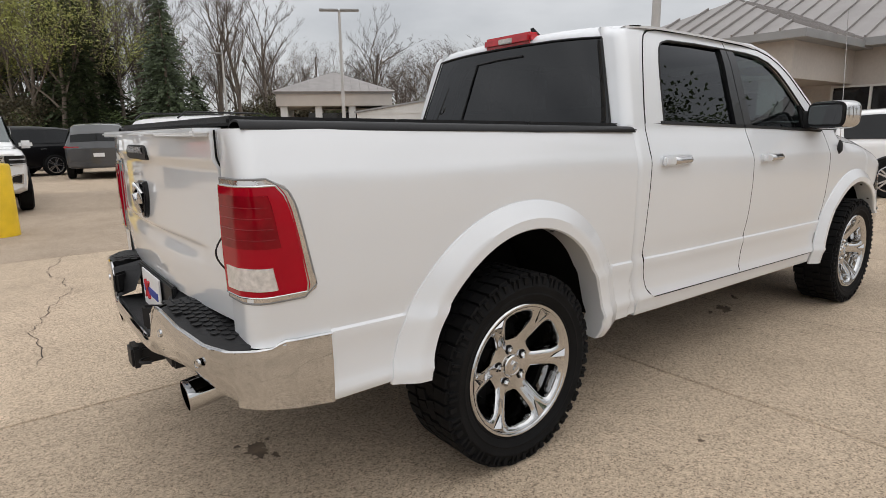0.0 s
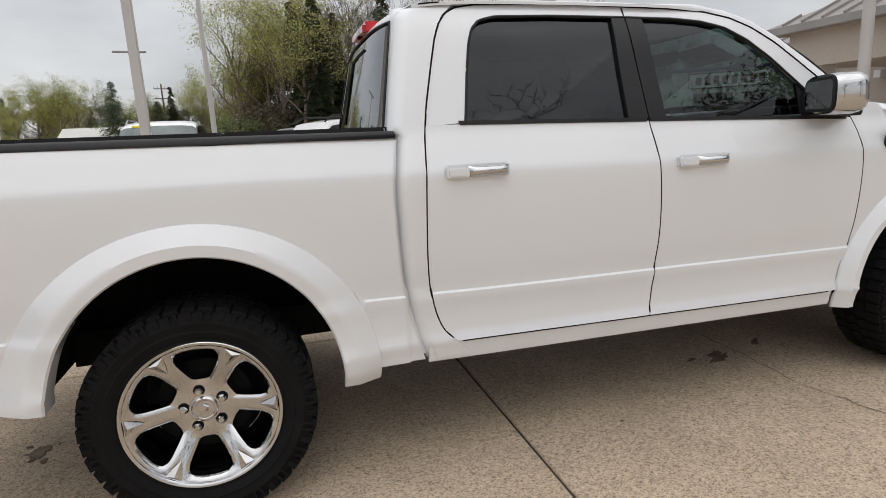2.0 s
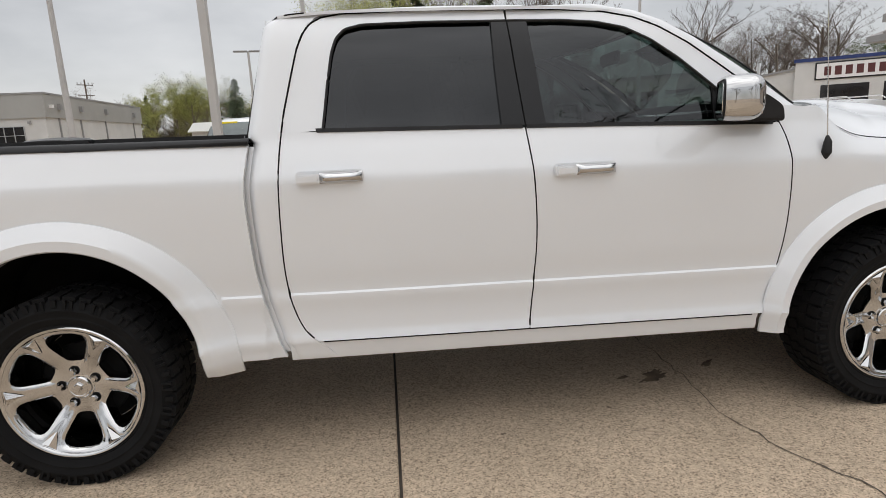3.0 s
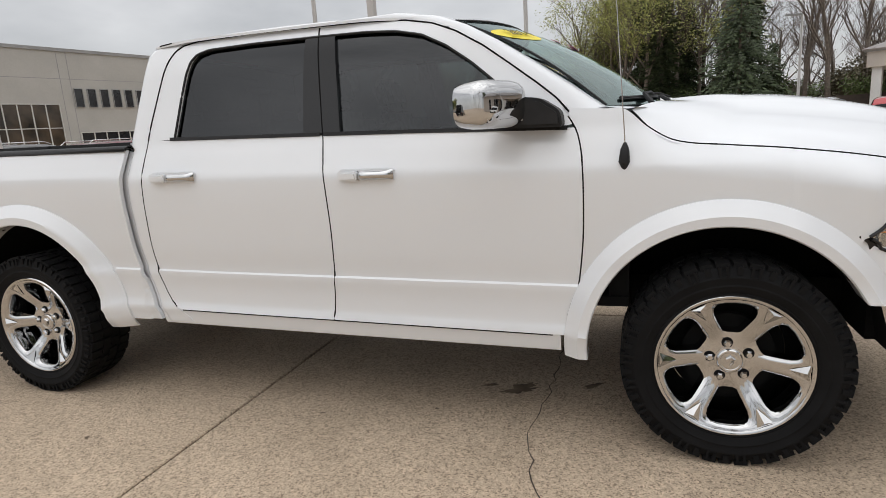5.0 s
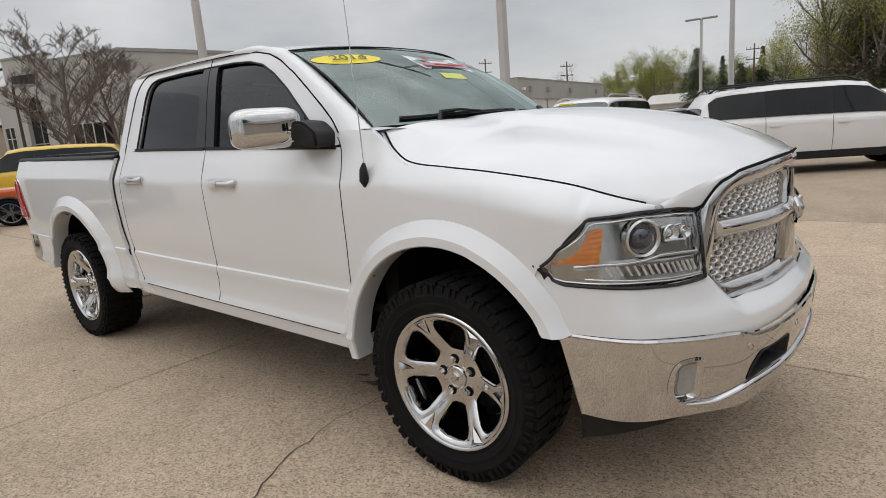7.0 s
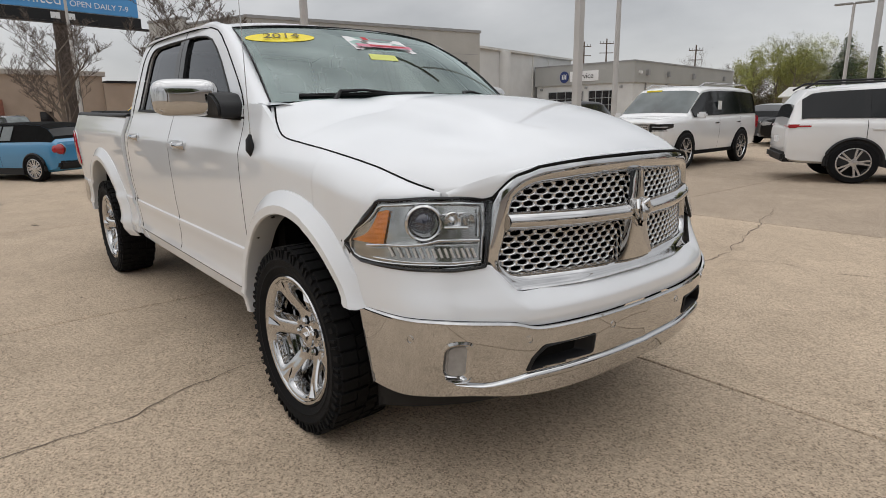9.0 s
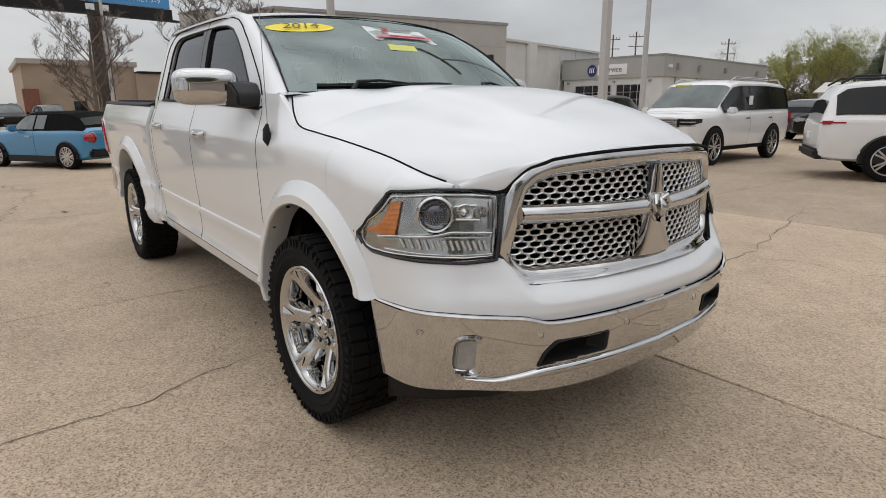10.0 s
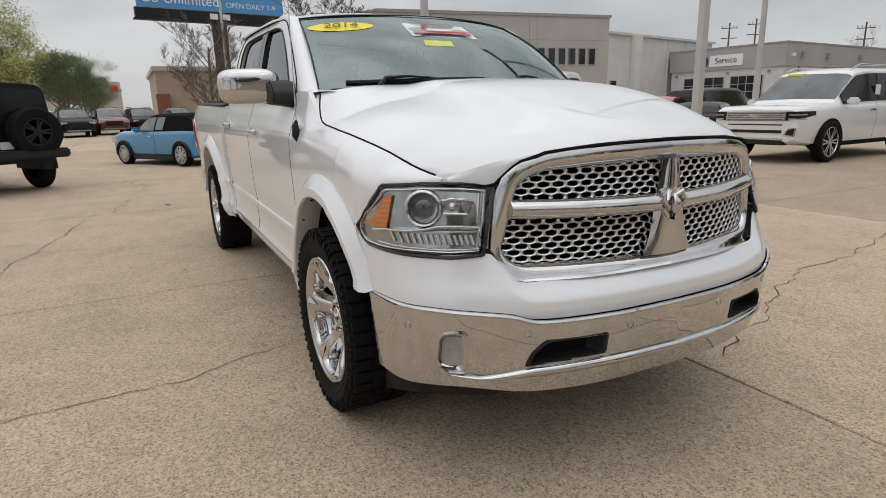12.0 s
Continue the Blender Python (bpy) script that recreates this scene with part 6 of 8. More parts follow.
def stain(cx, cy, rx, ry, seed, ang=0.0):
    rnd = random.Random(seed)
    bm = bmesh.new()
    n = 60
    ph = [rnd.uniform(0, 6.28) for _ in range(5)]
    ring = []
    for i in range(n):
        a = 2 * math.pi * i / n
        k = rnd.uniform(0.72, 1.15) + 0.22 * math.sin(2 * a + ph[0]) + 0.16 * math.sin(3 * a + ph[1]) + 0.12 * math.sin(5 * a + ph[2]) + 0.08 * math.sin(9 * a + ph[3])
        x, y = rx * k * math.cos(a), ry * k * math.sin(a)
        ring.append(bm.verts.new((cx + x * math.cos(ang) - y * math.sin(ang), cy + x * math.sin(ang) + y * math.cos(ang), 0.0035)))
    bm.faces.new(ring)
    return part("oil_stain", bm, OIL, pavement, smooth=0)


for i, (x, y, rx, ry, a) in enumerate(((2.66, -0.46, 0.10, 0.045, 0.5), (2.50, -0.44, 0.035, 0.018, 0.3), (3.02, -0.36, 0.06, 0.02, 0.6), (-0.84, -0.18, 0.05, 0.062, 0.2), (-0.79, -0.27, 0.016, 0.022, 0.0), (-0.90, -0.10, 0.012, 0.016, 0.4), (-0.77, -0.12, 0.008, 0.012, 0.1), (0.72, -1.35, 0.018, 0.012, 0), (1.75, -0.9, 0.013, 0.009, 0),
                                         (2.30, -0.75, 0.012, 0.008, 0), (-3.3, -1.25, 0.10, 0.03, 0.4))):
    stain(x, y, rx, ry, 20 + i, a)


# ---- buildings ----
GREY_WALL = mat("grey_stucco_panel", (0.42, 0.41, 0.385), 0.85, noise_scale=0.6, vary=0.06, fine=0.03, bump=0.1, bump_scale=60)
LIGHT_WALL = mat("pale_painted_block", (0.60, 0.60, 0.59), 0.8, noise_scale=0.8, vary=0.06, fine=0.05, bump=0.15, bump_scale=30)
BAND = mat("grey_fascia_panel", (0.36, 0.36, 0.345), 0.7, noise_scale=0.5, vary=0.06)
CAPPING = mat("metal_capping", (0.28, 0.28, 0.28), 0.5, noise_scale=2, vary=0.1)
TAN_WALL = mat("tan_stucco", (0.42, 0.33, 0.26), 0.9, noise_scale=0.6, vary=0.08, fine=0.04)
TAUPE = mat("taupe_stucco", (0.47, 0.425, 0.385), 0.88, noise_scale=0.7, vary=0.06, fine=0.04, bump=0.15, bump_scale=40)
ROOF_METAL = mat("standing_seam_metal", (0.28, 0.26, 0.25), 0.55, metal=0.1, noise_scale=1.2, vary=0.10, fine=0.04)
BRICK = mat("red_brick", (0.24, 0.10, 0.07), 0.9, noise_scale=5, vary=0.2, fine=0.1)
FRAME_W = mat("pale_window_frame", (0.58, 0.57, 0.54), 0.5, noise_scale=3, vary=0.05)
DARK_GLASS = mat("dark_window_glass", (0.018, 0.018, 0.02), 0.06, noise_scale=0.8, vary=0.5, spec=0.6)
WARM_GLASS = mat("shopfront_glass", (0.06, 0.042, 0.026), 0.08, noise_scale=0.7, vary=0.8, spec=0.6)
STEEL = mat("galvanised_steel", (0.40, 0.41, 0.42), 0.5, metal=0.5, noise_scale=2, vary=0.1)
PALE_POLE = mat("grey_painted_pole", (0.47, 0.46, 0.45), 0.55, noise_scale=1.5, vary=0.07)
BILL_BLUE = mat("billboard_blue", (0.08, 0.30, 0.62), 0.5, noise_scale=0.4, vary=0.04)
WHITE_INK = mat("white_lettering", (0.8, 0.8, 0.8), 0.5, noise_scale=3, vary=0.02)
RED_SIGN = mat("red_sign", (0.55, 0.03, 0.04), 0.5, noise_scale=2, vary=0.05)
NAVY = mat("navy_sign", (0.02, 0.04, 0.16), 0.5, noise_scale=2, vary=0.05)
WOOD_POLE = mat("weathered_wood_pole", (0.13, 0.10, 0.08), 0.9, noise_scale=4, vary=0.2)
RUST = mat("brown_steel_post", (0.055, 0.042, 0.035), 0.8, noise_scale=3, vary=0.2)


def wall_frame(p, q):
    """Pose whose x runs from p to q along a wall and whose -y faces out to its right-hand side."""
    d = Vector((q[0] - p[0], q[1] - p[1]))
    return Matrix.Translation((p[0], p[1], 0)) @ Matrix.Rotation(math.atan2(d.y, d.x), 4, "Z"), d.length


def put(parent, name, material, *rows, bevel=0.0, label="", smooth=0):
    return part(name, boxes(*rows, bevel=bevel), material, parent, label, smooth=smooth)


def window(parent, x0, x1, z0, z1, cols=1, rows=1, y=0.0, glass_m=None, frame_w=0.05, deep=0.10, frame_m=None, splits=None):
    """A framed window set in the outer face (y = 0, out is -y) of a wall."""
    w = new("window")
    w.parent = parent
    put(w, "window_frame", frame_m or FRAME_W, (x0 - frame_w, x0, y - 0.03, y + deep, z0 - frame_w, z1 + frame_w), (x1, x1 + frame_w, y - 0.03, y + deep, z0 - frame_w, z1 + frame_w), (x0, x1, y - 0.03, y + deep, z1, z1 + frame_w), (x0, x1, y - 0.03, y + deep, z0 - frame_w, z0))
    xs = splits or [x0 + (x1 - x0) * i / cols for i in range(cols + 1)]
    zs = [z0 + (z1 - z0) * i / rows for i in range(rows + 1)]
    for x in xs[1:-1]:
        put(w, "mullion", frame_m or FRAME_W, (x - 0.03, x + 0.03, y - 0.02, y + 0.05, z0, z1))
    for z in zs[1:-1]:
        put(w, "transom", frame_m or FRAME_W, (x0, x1, y - 0.018, y + 0.05, z - 0.025, z + 0.025))
    for a, b in zip(xs, xs[1:]):
        for c, d in zip(zs, zs[1:]):
            put(w, "pane", glass_m or DARK_GLASS, (a + 0.004, b - 0.004, y + 0.03, y + 0.04, c + 0.004, d - 0.004))
    return w


# the big grey dealership: x along its front from south to north
M, W = wall_frame((-33.3, 14.2), (-30.2, 32.1))
big = thing("dealership_building", "long grey dealership building with a glass shopfront", "building", M)
put(big, "wall", GREY_WALL, (0, W, -0.25, 22, 0, 7.62))
put(big, "parapet_cap", CAPPING, (-0.1, W + 0.1, -0.33, -0.25 + 0.4, 7.62, 7.82))
for x in (12.0, 11.4, 4.9):
    put(big, "wall_joint", CAPPING, (x - 0.02, x + 0.02, -0.256, -0.25, 0, 7.6))
put(big, "wall_joint", CAPPING, (0, W, -0.256, -0.25, 5.95, 5.985))
for k in range(6):
    a = 12.1 + k * 0.865
    window(big, a, a + 0.52, 4.25, 5.37, y=-0.31, frame_m=CAPPING, frame_w=0.03)
window(big, 12.1, 17.1, 1.2, 2.6, cols=6, y=-0.31)
window(big, 6.95, 11.0, 0.1, 4.38, cols=5, rows=3, y=-0.31, glass_m=WARM_GLASS)
window(big, 5.0, 6.6, 0.1, 4.42, cols=2, rows=3, y=-0.31, glass_m=WARM_GLASS)
window(big, 3.0, 4.6, 0.1, 4.4, cols=2, rows=3, y=-0.31, glass_m=WARM_GLASS)
window(big, 0.5, 2.6, 0.1, 4.4, cols=3, rows=3, y=-0.31, glass_m=WARM_GLASS)
put(big, "wall_sign", WHITE_INK, (4.62, 4.95, -0.275, -0.256, 2.2, 3.2))
for z in (2.95, 2.75, 2.55, 2.38):
    put(big, "print_bar", BLACK_INK, (4.66, 4.91, -0.28, -0.275, z, z + 0.07))
put(big, "rooftop_unit", CAPPING, (W - 2.2, W - 0.4, 4.0, 6.0, 7.6, 8.3))

# side wing running back from its corner, with a raised arched portal
Mw, Lw = wall_frame((-44.6, 10.4), (-33.3, 14.2))
wing = thing("entrance_wing", "grey dealership side wing with a raised arched entrance", "building", Mw)
put(wing, "wall", GREY_WALL, (2.0, Lw - 0.04, 0.0, 6.0, 0, 7.7), (0.0, 2.0, 0.15, 6.0, 0, 6.5))
put(wing, "parapet_cap", CAPPING, (5.9, Lw - 0.06, -0.06, 0.3, 7.7, 7.84))
put(wing, "parapet_cap", CAPPING, (-0.06, 2.0, 0.09, 0.45, 6.5, 6.62))
ARCH = [(4.15 + 0.85 * math.cos(a), 4.8 + 0.85 * math.sin(a)) for a in [math.pi * i / 14 for i in range(15)]]
bm = bmesh.new()
slab(bm, [(x, -0.35, z) for x, z in ARCH + [(3.30, 8.1), (5.0, 8.1)]], (0, 0.347, 0))
box(bm, 2.0, 3.30, -0.35, -0.003, 0, 8.1)
box(bm, 5.0, 5.9, -0.35, -0.003, 0, 8.1)
portal = part("portal", bm, GREY_WALL, wing, smooth=0)
put(portal, "portal_cap", CAPPING, (1.94, 5.96, -0.41, 0.3, 8.1, 8.24))
bm = bmesh.new()
slab(bm, [(x, -0.06, z) for x, z in ARCH + [(3.30, 0.0), (5.0, 0.0)]], (0, 0.05, 0))
part("entrance_arch", bm, DARK_GLASS, wing, "dark arched entrance glazing", smooth=0)
put(wing, "arch_mullion", CAPPING, (4.12, 4.18, -0.10, -0.06, 0, 5.6), (3.30, 5.0, -0.10, -0.06, 2.55, 2.63), (3.30, 5.0, -0.10, -0.06, 4.72, 4.80))
put(wing, "wall_sign", BLACK, (2.7, 4.85, -0.43, -0.353, 6.35, 7.05), bevel=0.02)
window(wing, 0.35, 1.75, 2.35, 3.85, cols=3, rows=2, y=0.10)
window(wing, 7.0, 10.6, 0.1, 3.6, cols=4, rows=2, y=-0.05)

# white block between the two
blk = thing("white_block_building", "white painted block building with a low metal roof", "building")
Mb, Wb = wall_frame((-33.4, 33.2), (-37.6, 53.6))
blk.matrix_world = Mb
put(blk, "wall", LIGHT_WALL, (0, Wb, 0.0, 14, 0, 7.05))
put(blk, "roof_edge", FRAME_W, (-0.2, Wb + 0.2, -0.25, 0.2, 7.05, 7.25))
put(blk, "rooftop_unit", CAPPING, (1.2, 2.0, 1, 2, 7.25, 7.9), (2.3, 3.1, 1, 2, 7.25, 7.9))
for x, r in ((6.6, 0.7), (12.2, 0.1), (15.5, 0.1)):
    bm = bmesh.new()
    tube(bm, [(x, 0.0, 0), (x, 0.0, 7.05)], r, 20)
    part("rounded_pier" if r > 0.5 else "downpipe", bm, LIGHT_WALL if r > 0.5 else FRAME_W, blk)
for x in (1.0, 3.0):
    window(blk, x, x + 0.9, 2.2, 3.2, y=-0.07)

# service building
Ms, Ws = wall_frame((-35.4, 45.4), (-24.9, 46.4))
svc = thing("service_building", "low grey service building with glazed garage doors", "building", Ms)
put(svc, "wall", LIGHT_WALL, (0, Ws, 0, 24.5, 0, 3.95))
put(svc, "fascia_band", BAND, (-0.15, Ws + 0.15, -0.15, 24.6, 3.95, 5.75))
put(svc, "band_cap", CAPPING, (-0.2, Ws + 0.2, -0.2, 24.65, 5.75, 5.88))
for x0, x1 in ((1.5, 5.4), (6.1, 8.9)):
    d = window(svc, x0, x1, 0.05, 3.3, cols=4, rows=5, y=-0.07, frame_m=STEEL)
    d.name = "garage_door"
for x in (0.6, 5.75, 9.4):
    put(svc, "wall_lamp", CAPPING, (x - 0.1, x + 0.1, -0.2, 0, 3.5, 3.7))
put(svc, "sign_board", WHITE_INK, (4.0, 7.1, -0.22, -0.15, 4.25, 5.2))
writing("sign_text", "Service", 0.72, BLACK_INK, svc, Matrix.Translation((5.55, -0.235, 4.72)) @ pose(0, 0, 0, 90, 0, 0), "dark lettering")
bm = bmesh.new()
slab(bm, [(3.35 + 0.5 * math.cos(a), -0.16, 4.72 + 0.55 * math.sin(a)) for a in [2 * math.pi * i / 24 for i in range(24)]], (0, -0.06, 0))
oval = part("sign_oval", bm, NAVY, svc, "round blue emblem")
bm = bmesh.new()
for k in (-1, 0, 1):
    tube(bm, [(3.35 + k * 0.2, -0.235, 4.5), (3.35 + k * 0.2, -0.235, 4.9), (3.35 + k * 0.2 + 0.1, -0.235, 4.96)], 0.05, 6)
part("emblem_strokes", bm, WHITE_INK, oval)
for y in (2.3, 6.7, 12.8, 21.5):
    put(svc, "scupper_box", CAPPING, (Ws + 0.15, Ws + 0.4, y - 0.2, y + 0.2, 4.6, 5.1))
    put(svc, "downspout", CAPPING, (Ws + 0.0, Ws + 0.12, y - 0.06, y + 0.06, 0, 4.6))
put(svc, "security_camera", WHITE_INK, (Ws + 0.15, Ws + 0.4, 0.6, 0.9, 4.7, 4.95))
for x in (-7.0, -6.2):
    put(svc, "roof_vent", CAPPING, (Ws + x, Ws + x + 0.5, 8, 9, 5.8, 6.3))

# low pale shed past the service building
shed = thing("storage_shed", "low pale storage shed with a sloped roof", "building", pose(-22.5, 74, 0, 0, 0, 8))
put(shed, "wall", LIGHT_WALL, (0, 12, 0, 9, 0, 2.7))
bm = bmesh.new()
slab(bm, [(-0.4, -0.5, 2.7), (12.4, -0.5, 2.7), (12.4, 4.5, 3.9), (-0.4, 4.5, 3.9)], (0, 0, 0.12))
slab(bm, [(-0.4, 9.5, 2.7), (12.4, 9.5, 2.7), (12.4, 4.5, 3.9), (-0.4, 4.5, 3.9)], (0, 0, 0.12))
part("roof", bm, FRAME_W, shed, smooth=0)


def seam_roof(name, corners, parent, n, lift=0.06):
    """A roof plane from four corners (eave a, eave b, top b, top a) with standing seams."""
    a, b, c, d = (Vector(p) for p in corners)
    nrm = (b - a).cross(d - a).normalized()
    bm = bmesh.new()
    slab(bm, [a, b, c, d] if (c - d).length > 0.05 else [a, b, c], -nrm * 0.10)
    ob = part(name, bm, ROOF_METAL, parent, smooth=0)
    e = (b - a).normalized()
    L = (b - a).length
    for i in range(n + 1):
        s = L * i / n
        p = a + e * s
        # up the slope until the side edges
        up = (d - a) - e * (d - a).dot(e)
        ta, tb = (d - a).dot(e), (c - a).dot(e)
        k = 1.0
        if s < ta:
            k = s / max(ta, 1e-6)
        elif s > tb:
            k = (L - s) / max(L - tb, 1e-6)
        if k < 0.04:
            continue
        q = p + up * k
        sb = bmesh.new()
        slab(sb, [p - e * 0.02 + nrm * 0.002, p + e * 0.02 + nrm * 0.002, q + e * 0.02 + nrm * 0.002, q - e * 0.02 + nrm * 0.002], nrm * lift)
        part("roof_seam", sb, ROOF_METAL, ob, smooth=0)
    return ob


# kiosk with a hipped metal roof
kio = thing("drive_through_kiosk", "small pavilion with a hipped metal roof on square columns", "pavilion", pose(25.8, 50.3, 0, 0, 0, -27))
h = 5.1
put(kio, "fascia", TAUPE, (-h, h, -h, h, 3.7, 4.75))
put(kio, "gutter", CAPPING, (-h - 0.15, h + 0.15, -h - 0.15, h + 0.15, 4.75, 4.95))
for sx in (-1, -0.33, 0.33, 1):
    for sy in (-1, 1):
        put(kio, "column", LIGHT_WALL, (sx * 4.5 - 0.3, sx * 4.5 + 0.3, sy * 4.5 - 0.3, sy * 4.5 + 0.3, 0, 3.7))
put(kio, "counter_booth", DARK_GLASS, (-2.5, 2.5, -2.0, 2.0, 0, 3.2))
e = h + 0.3
for k in range(4):
    R = Matrix.Rotation(math.pi / 2 * k, 4, "Z")
    seam_roof("roof", [R @ Vector(p) for p in ((-e, -e, 4.95), (e, -e, 4.95), (0.01, 0, 7.1), (-0.01, 0, 7.1))], kio, 14)

# office with a standing-seam roof and an entrance porch
off = thing("office_building", "taupe office building with a metal hip roof and entrance porch", "building")
put(off, "wall", TAUPE, (17.3, 34, -14, 14.0, 0, 3.35))
put(off, "gutter", CAPPING, (16.7, 34.6, -14.6, 14.6, 3.35, 3.55))
seam_roof("roof", [(16.7, 14.6, 3.55), (16.7, -14.6, 3.55), (25.6, -5.7, 7.6), (25.6, 5.7, 7.6)], off, 44)
seam_roof("roof", [(34.6, 14.6, 3.55), (16.7, 14.6, 3.55), (25.6, 5.7, 7.6), (25.7, 5.7, 7.6)], off, 28)
put(off, "porch_fascia", TAUPE, (13.5, 17.3, 3.7, 9.6, 2.45, 3.3))
put(off, "porch_gutter", CAPPING, (13.1, 17.3, 3.3, 10.0, 3.3, 3.48))
seam_roof("porch_roof", [(13.1, 10.0, 3.48), (13.1, 3.3, 3.48), (16.5, 6.6, 5.0), (16.5, 6.7, 5.0)], off, 12)
seam_roof("porch_roof", [(13.1, 3.3, 3.48), (19.9, 3.3, 3.48), (19.9, 6.65, 5.0), (16.5, 6.65, 5.0)], off, 12)
seam_roof("porch_roof", [(19.9, 10.0, 3.48), (13.1, 10.0, 3.48), (16.5, 6.65, 5.0), (19.9, 6.65, 5.0)], off, 12)
for y in (4.3, 9.0):
    put(off, "porch_column", LIGHT_WALL, (13.7, 14.15, y - 0.22, y + 0.22, 0, 2.45))
Mo = pose(17.3, 0, 0, 0, 0, -90)
face = new("front_wall")
face.parent = off
face.matrix_local = Mo
window(face, -4.1, -2.3, 0.9, 2.35, cols=2, y=-0.07)
window(face, -12.8, -12.0, 0.85, 2.1, cols=2, rows=2, y=-0.07, frame_m=CAPPING)
window(face, -9.2, -5.0, 0.1, 2.35, cols=4, y=-0.07)
window(face, 1.0, 3.0, 0.9, 2.35, cols=2, y=-0.07)
bm = bmesh.new()
tube(bm, [(17.22, 11.6, 0), (17.22, 11.6, 3.3)], 0.07, 10)
part("downpipe", bm, CAPPING, off)
put(off, "wall_lamp", WHITE_INK, (17.1, 17.3, 9.9, 10.1, 2.2, 2.4), (17.1, 17.3, 9.5, 9.7, 2.2, 2.4))

SIGN_RED = mat("faded_dark_red_lettering", (0.10, 0.03, 0.03), 0.7)
# garage with a lettered sign
gar = thing("repair_garage", "pale grey repair garage with a lettered sign over its bays", "building")
Mg, _ = wall_frame((30.9, 37.2), (37.5, 32.2))
gar.matrix_world = Mg
put(gar, "wall", LIGHT_WALL, (0, 16, 0, 12, 0, 4.75), (-9, 0, 1.0, 10, 0, 3.0))
put(gar, "cap", NAVY, (-0.1, 16.1, -0.1, 0.3, 4.75, 4.98))
bm = bmesh.new()
slab(bm, [(-9.2, 0.8, 3.0), (0, 0.8, 4.35), (0, 10, 4.35), (-9.2, 10, 3.0)], (0, 0, 0.15))
part("wing_roof", bm, CAPPING, gar, smooth=0)
bm = bmesh.new()
slab(bm, [(-9.0, 0.95, 3.0), (0, 0.95, 4.35), (0, 0.95, 2.9), (-9.0, 0.95, 2.9)], (0, 0.05, 0))
part("gable", bm, LIGHT_WALL, gar, smooth=0)
bm = bmesh.new()
tube(bm, [(-2.5, 3, 3.5), (-2.5, 3, 5.2)], 0.12, 10)
part("flue", bm, LIGHT_WALL, gar)
put(gar, "sign_board", WHITE_INK, (1.3, 9.1, -0.12, 0.0, 3.55, 4.55))
put(gar, "sign_border", BLACK_INK, (1.2, 9.2, -0.06, -0.005, 3.45, 3.55), (1.2, 9.2, -0.06, -0.005, 4.55, 4.65), (1.2, 1.3, -0.06, -0.005, 3.55, 4.55), (9.1, 9.2, -0.06, -0.005, 3.55, 4.55))
for k in range(9):
    put(gar, "sign_bar", SIGN_RED, (1.75 + 0.62 * k, 2.15 + 0.62 * k, -0.135, -0.12, 3.74, 4.34))
for k in range(2):
    put(gar, "sign_bar", SIGN_RED, (7.75 + 0.62 * k, 8.15 + 0.62 * k, -0.135, -0.12, 3.74, 4.34))
for x in (1.6, 5.2, 9.0):
    put(gar, "bay_door", DARK_GLASS, (x, x + 2.8, -0.03, 0.02, 0.05, 3.1))

# tan store, billboard, distant low buildings
tan = thing("tan_store", "tan stucco store building with a brick base", "building")
put(tan, "wall", TAN_WALL, (-88, -69, 1.8, 12.2, 0, 6.3), (-86, -68.6, 12.2, 22, 0, 5.2))
put(tan, "cornice", TAUPE, (-88.3, -68.7, 1.5, 12.5, 5.9, 6.4))
put(tan, "pier", BRICK, (-68.99, -68.4, 1.6, 3.0, 0, 3.4))
put(tan, "dark_roof", BLACK, (-86, -68.4, 12.5, 22.2, 5.2, 5.45))
put(tan, "door", DARK_GLASS, (-68.99, -68.9, 6.0, 7.2, 0, 2.2))
far_b = thing("distant_shops", "row of distant low shops", "building")
put(far_b, "wall", TAUPE, (-150, -120, -8, -2.0, 0, 7), (-140, -110, -30, -12, 0, 6))
put(far_b, "sign_panel", WHITE_INK, (-119.9, -119.7, -7, -4, 5.2, 6.5))
put(far_b, "sign_panel", RED_SIGN, (-119.9, -119.7, -3.5, -2.4, 5.4, 6.4))
bb = thing("billboard", "blue roadside billboard on a dark steel post", "billboard", pose(-61.2, 7.6, 0, 0, 0, 98))
# here x runs along the board, -y faces the lot
put(bb, "panel", BILL_BLUE, (-7.1, 7.4, -0.15, 0.15, 11.3, 15.8))
put(bb, "panel_frame", BLACK, (-7.3, 7.6, -0.12, 0.5, 10.3, 11.25))
put(bb, "catwalk", BLACK, (-7.6, 8.4, -1.1, -0.3, 10.0, 10.15))
for x in (-6.5, -3.2, 0, 3.2, 6.5):
    put(bb, "catwalk_bracket", BLACK, (x - 0.05, x + 0.05, -1.2, 0.3, 10.05, 10.3))
bm = bmesh.new()
tube(bm, [(0.6, 0.5, 0), (0.6, 0.5, 11.2)], 0.75, 16)
part("post", bm, RUST, bb, smooth=60)
put(bb, "red_panel", RED_SIGN, (2.3, 6.9, -0.19, -0.15, 12.9, 15.6))
writing("board_text", "Go Unlimited", 1.35, WHITE_INK, bb, Matrix.Translation((-3.1, -0.2, 12.15)) @ pose(0, 0, 0, 90, 0, 0), "white lettering")
writing("board_text", "OPEN DAILY 7-9", 0.72, WHITE_INK, bb, Matrix.Translation((3.9, -0.2, 11.95)) @ pose(0, 0, 0, 90, 0, 0), "white lettering")
for x, z, w, hh in ((4.6, 14.6, 3.6, 0.6), (4.6, 13.6, 3.8, 0.6)):
    put(bb, "print_bar", WHITE_INK, (x - w / 2, x + w / 2, -0.22, -0.19, z - hh / 2, z + hh / 2))
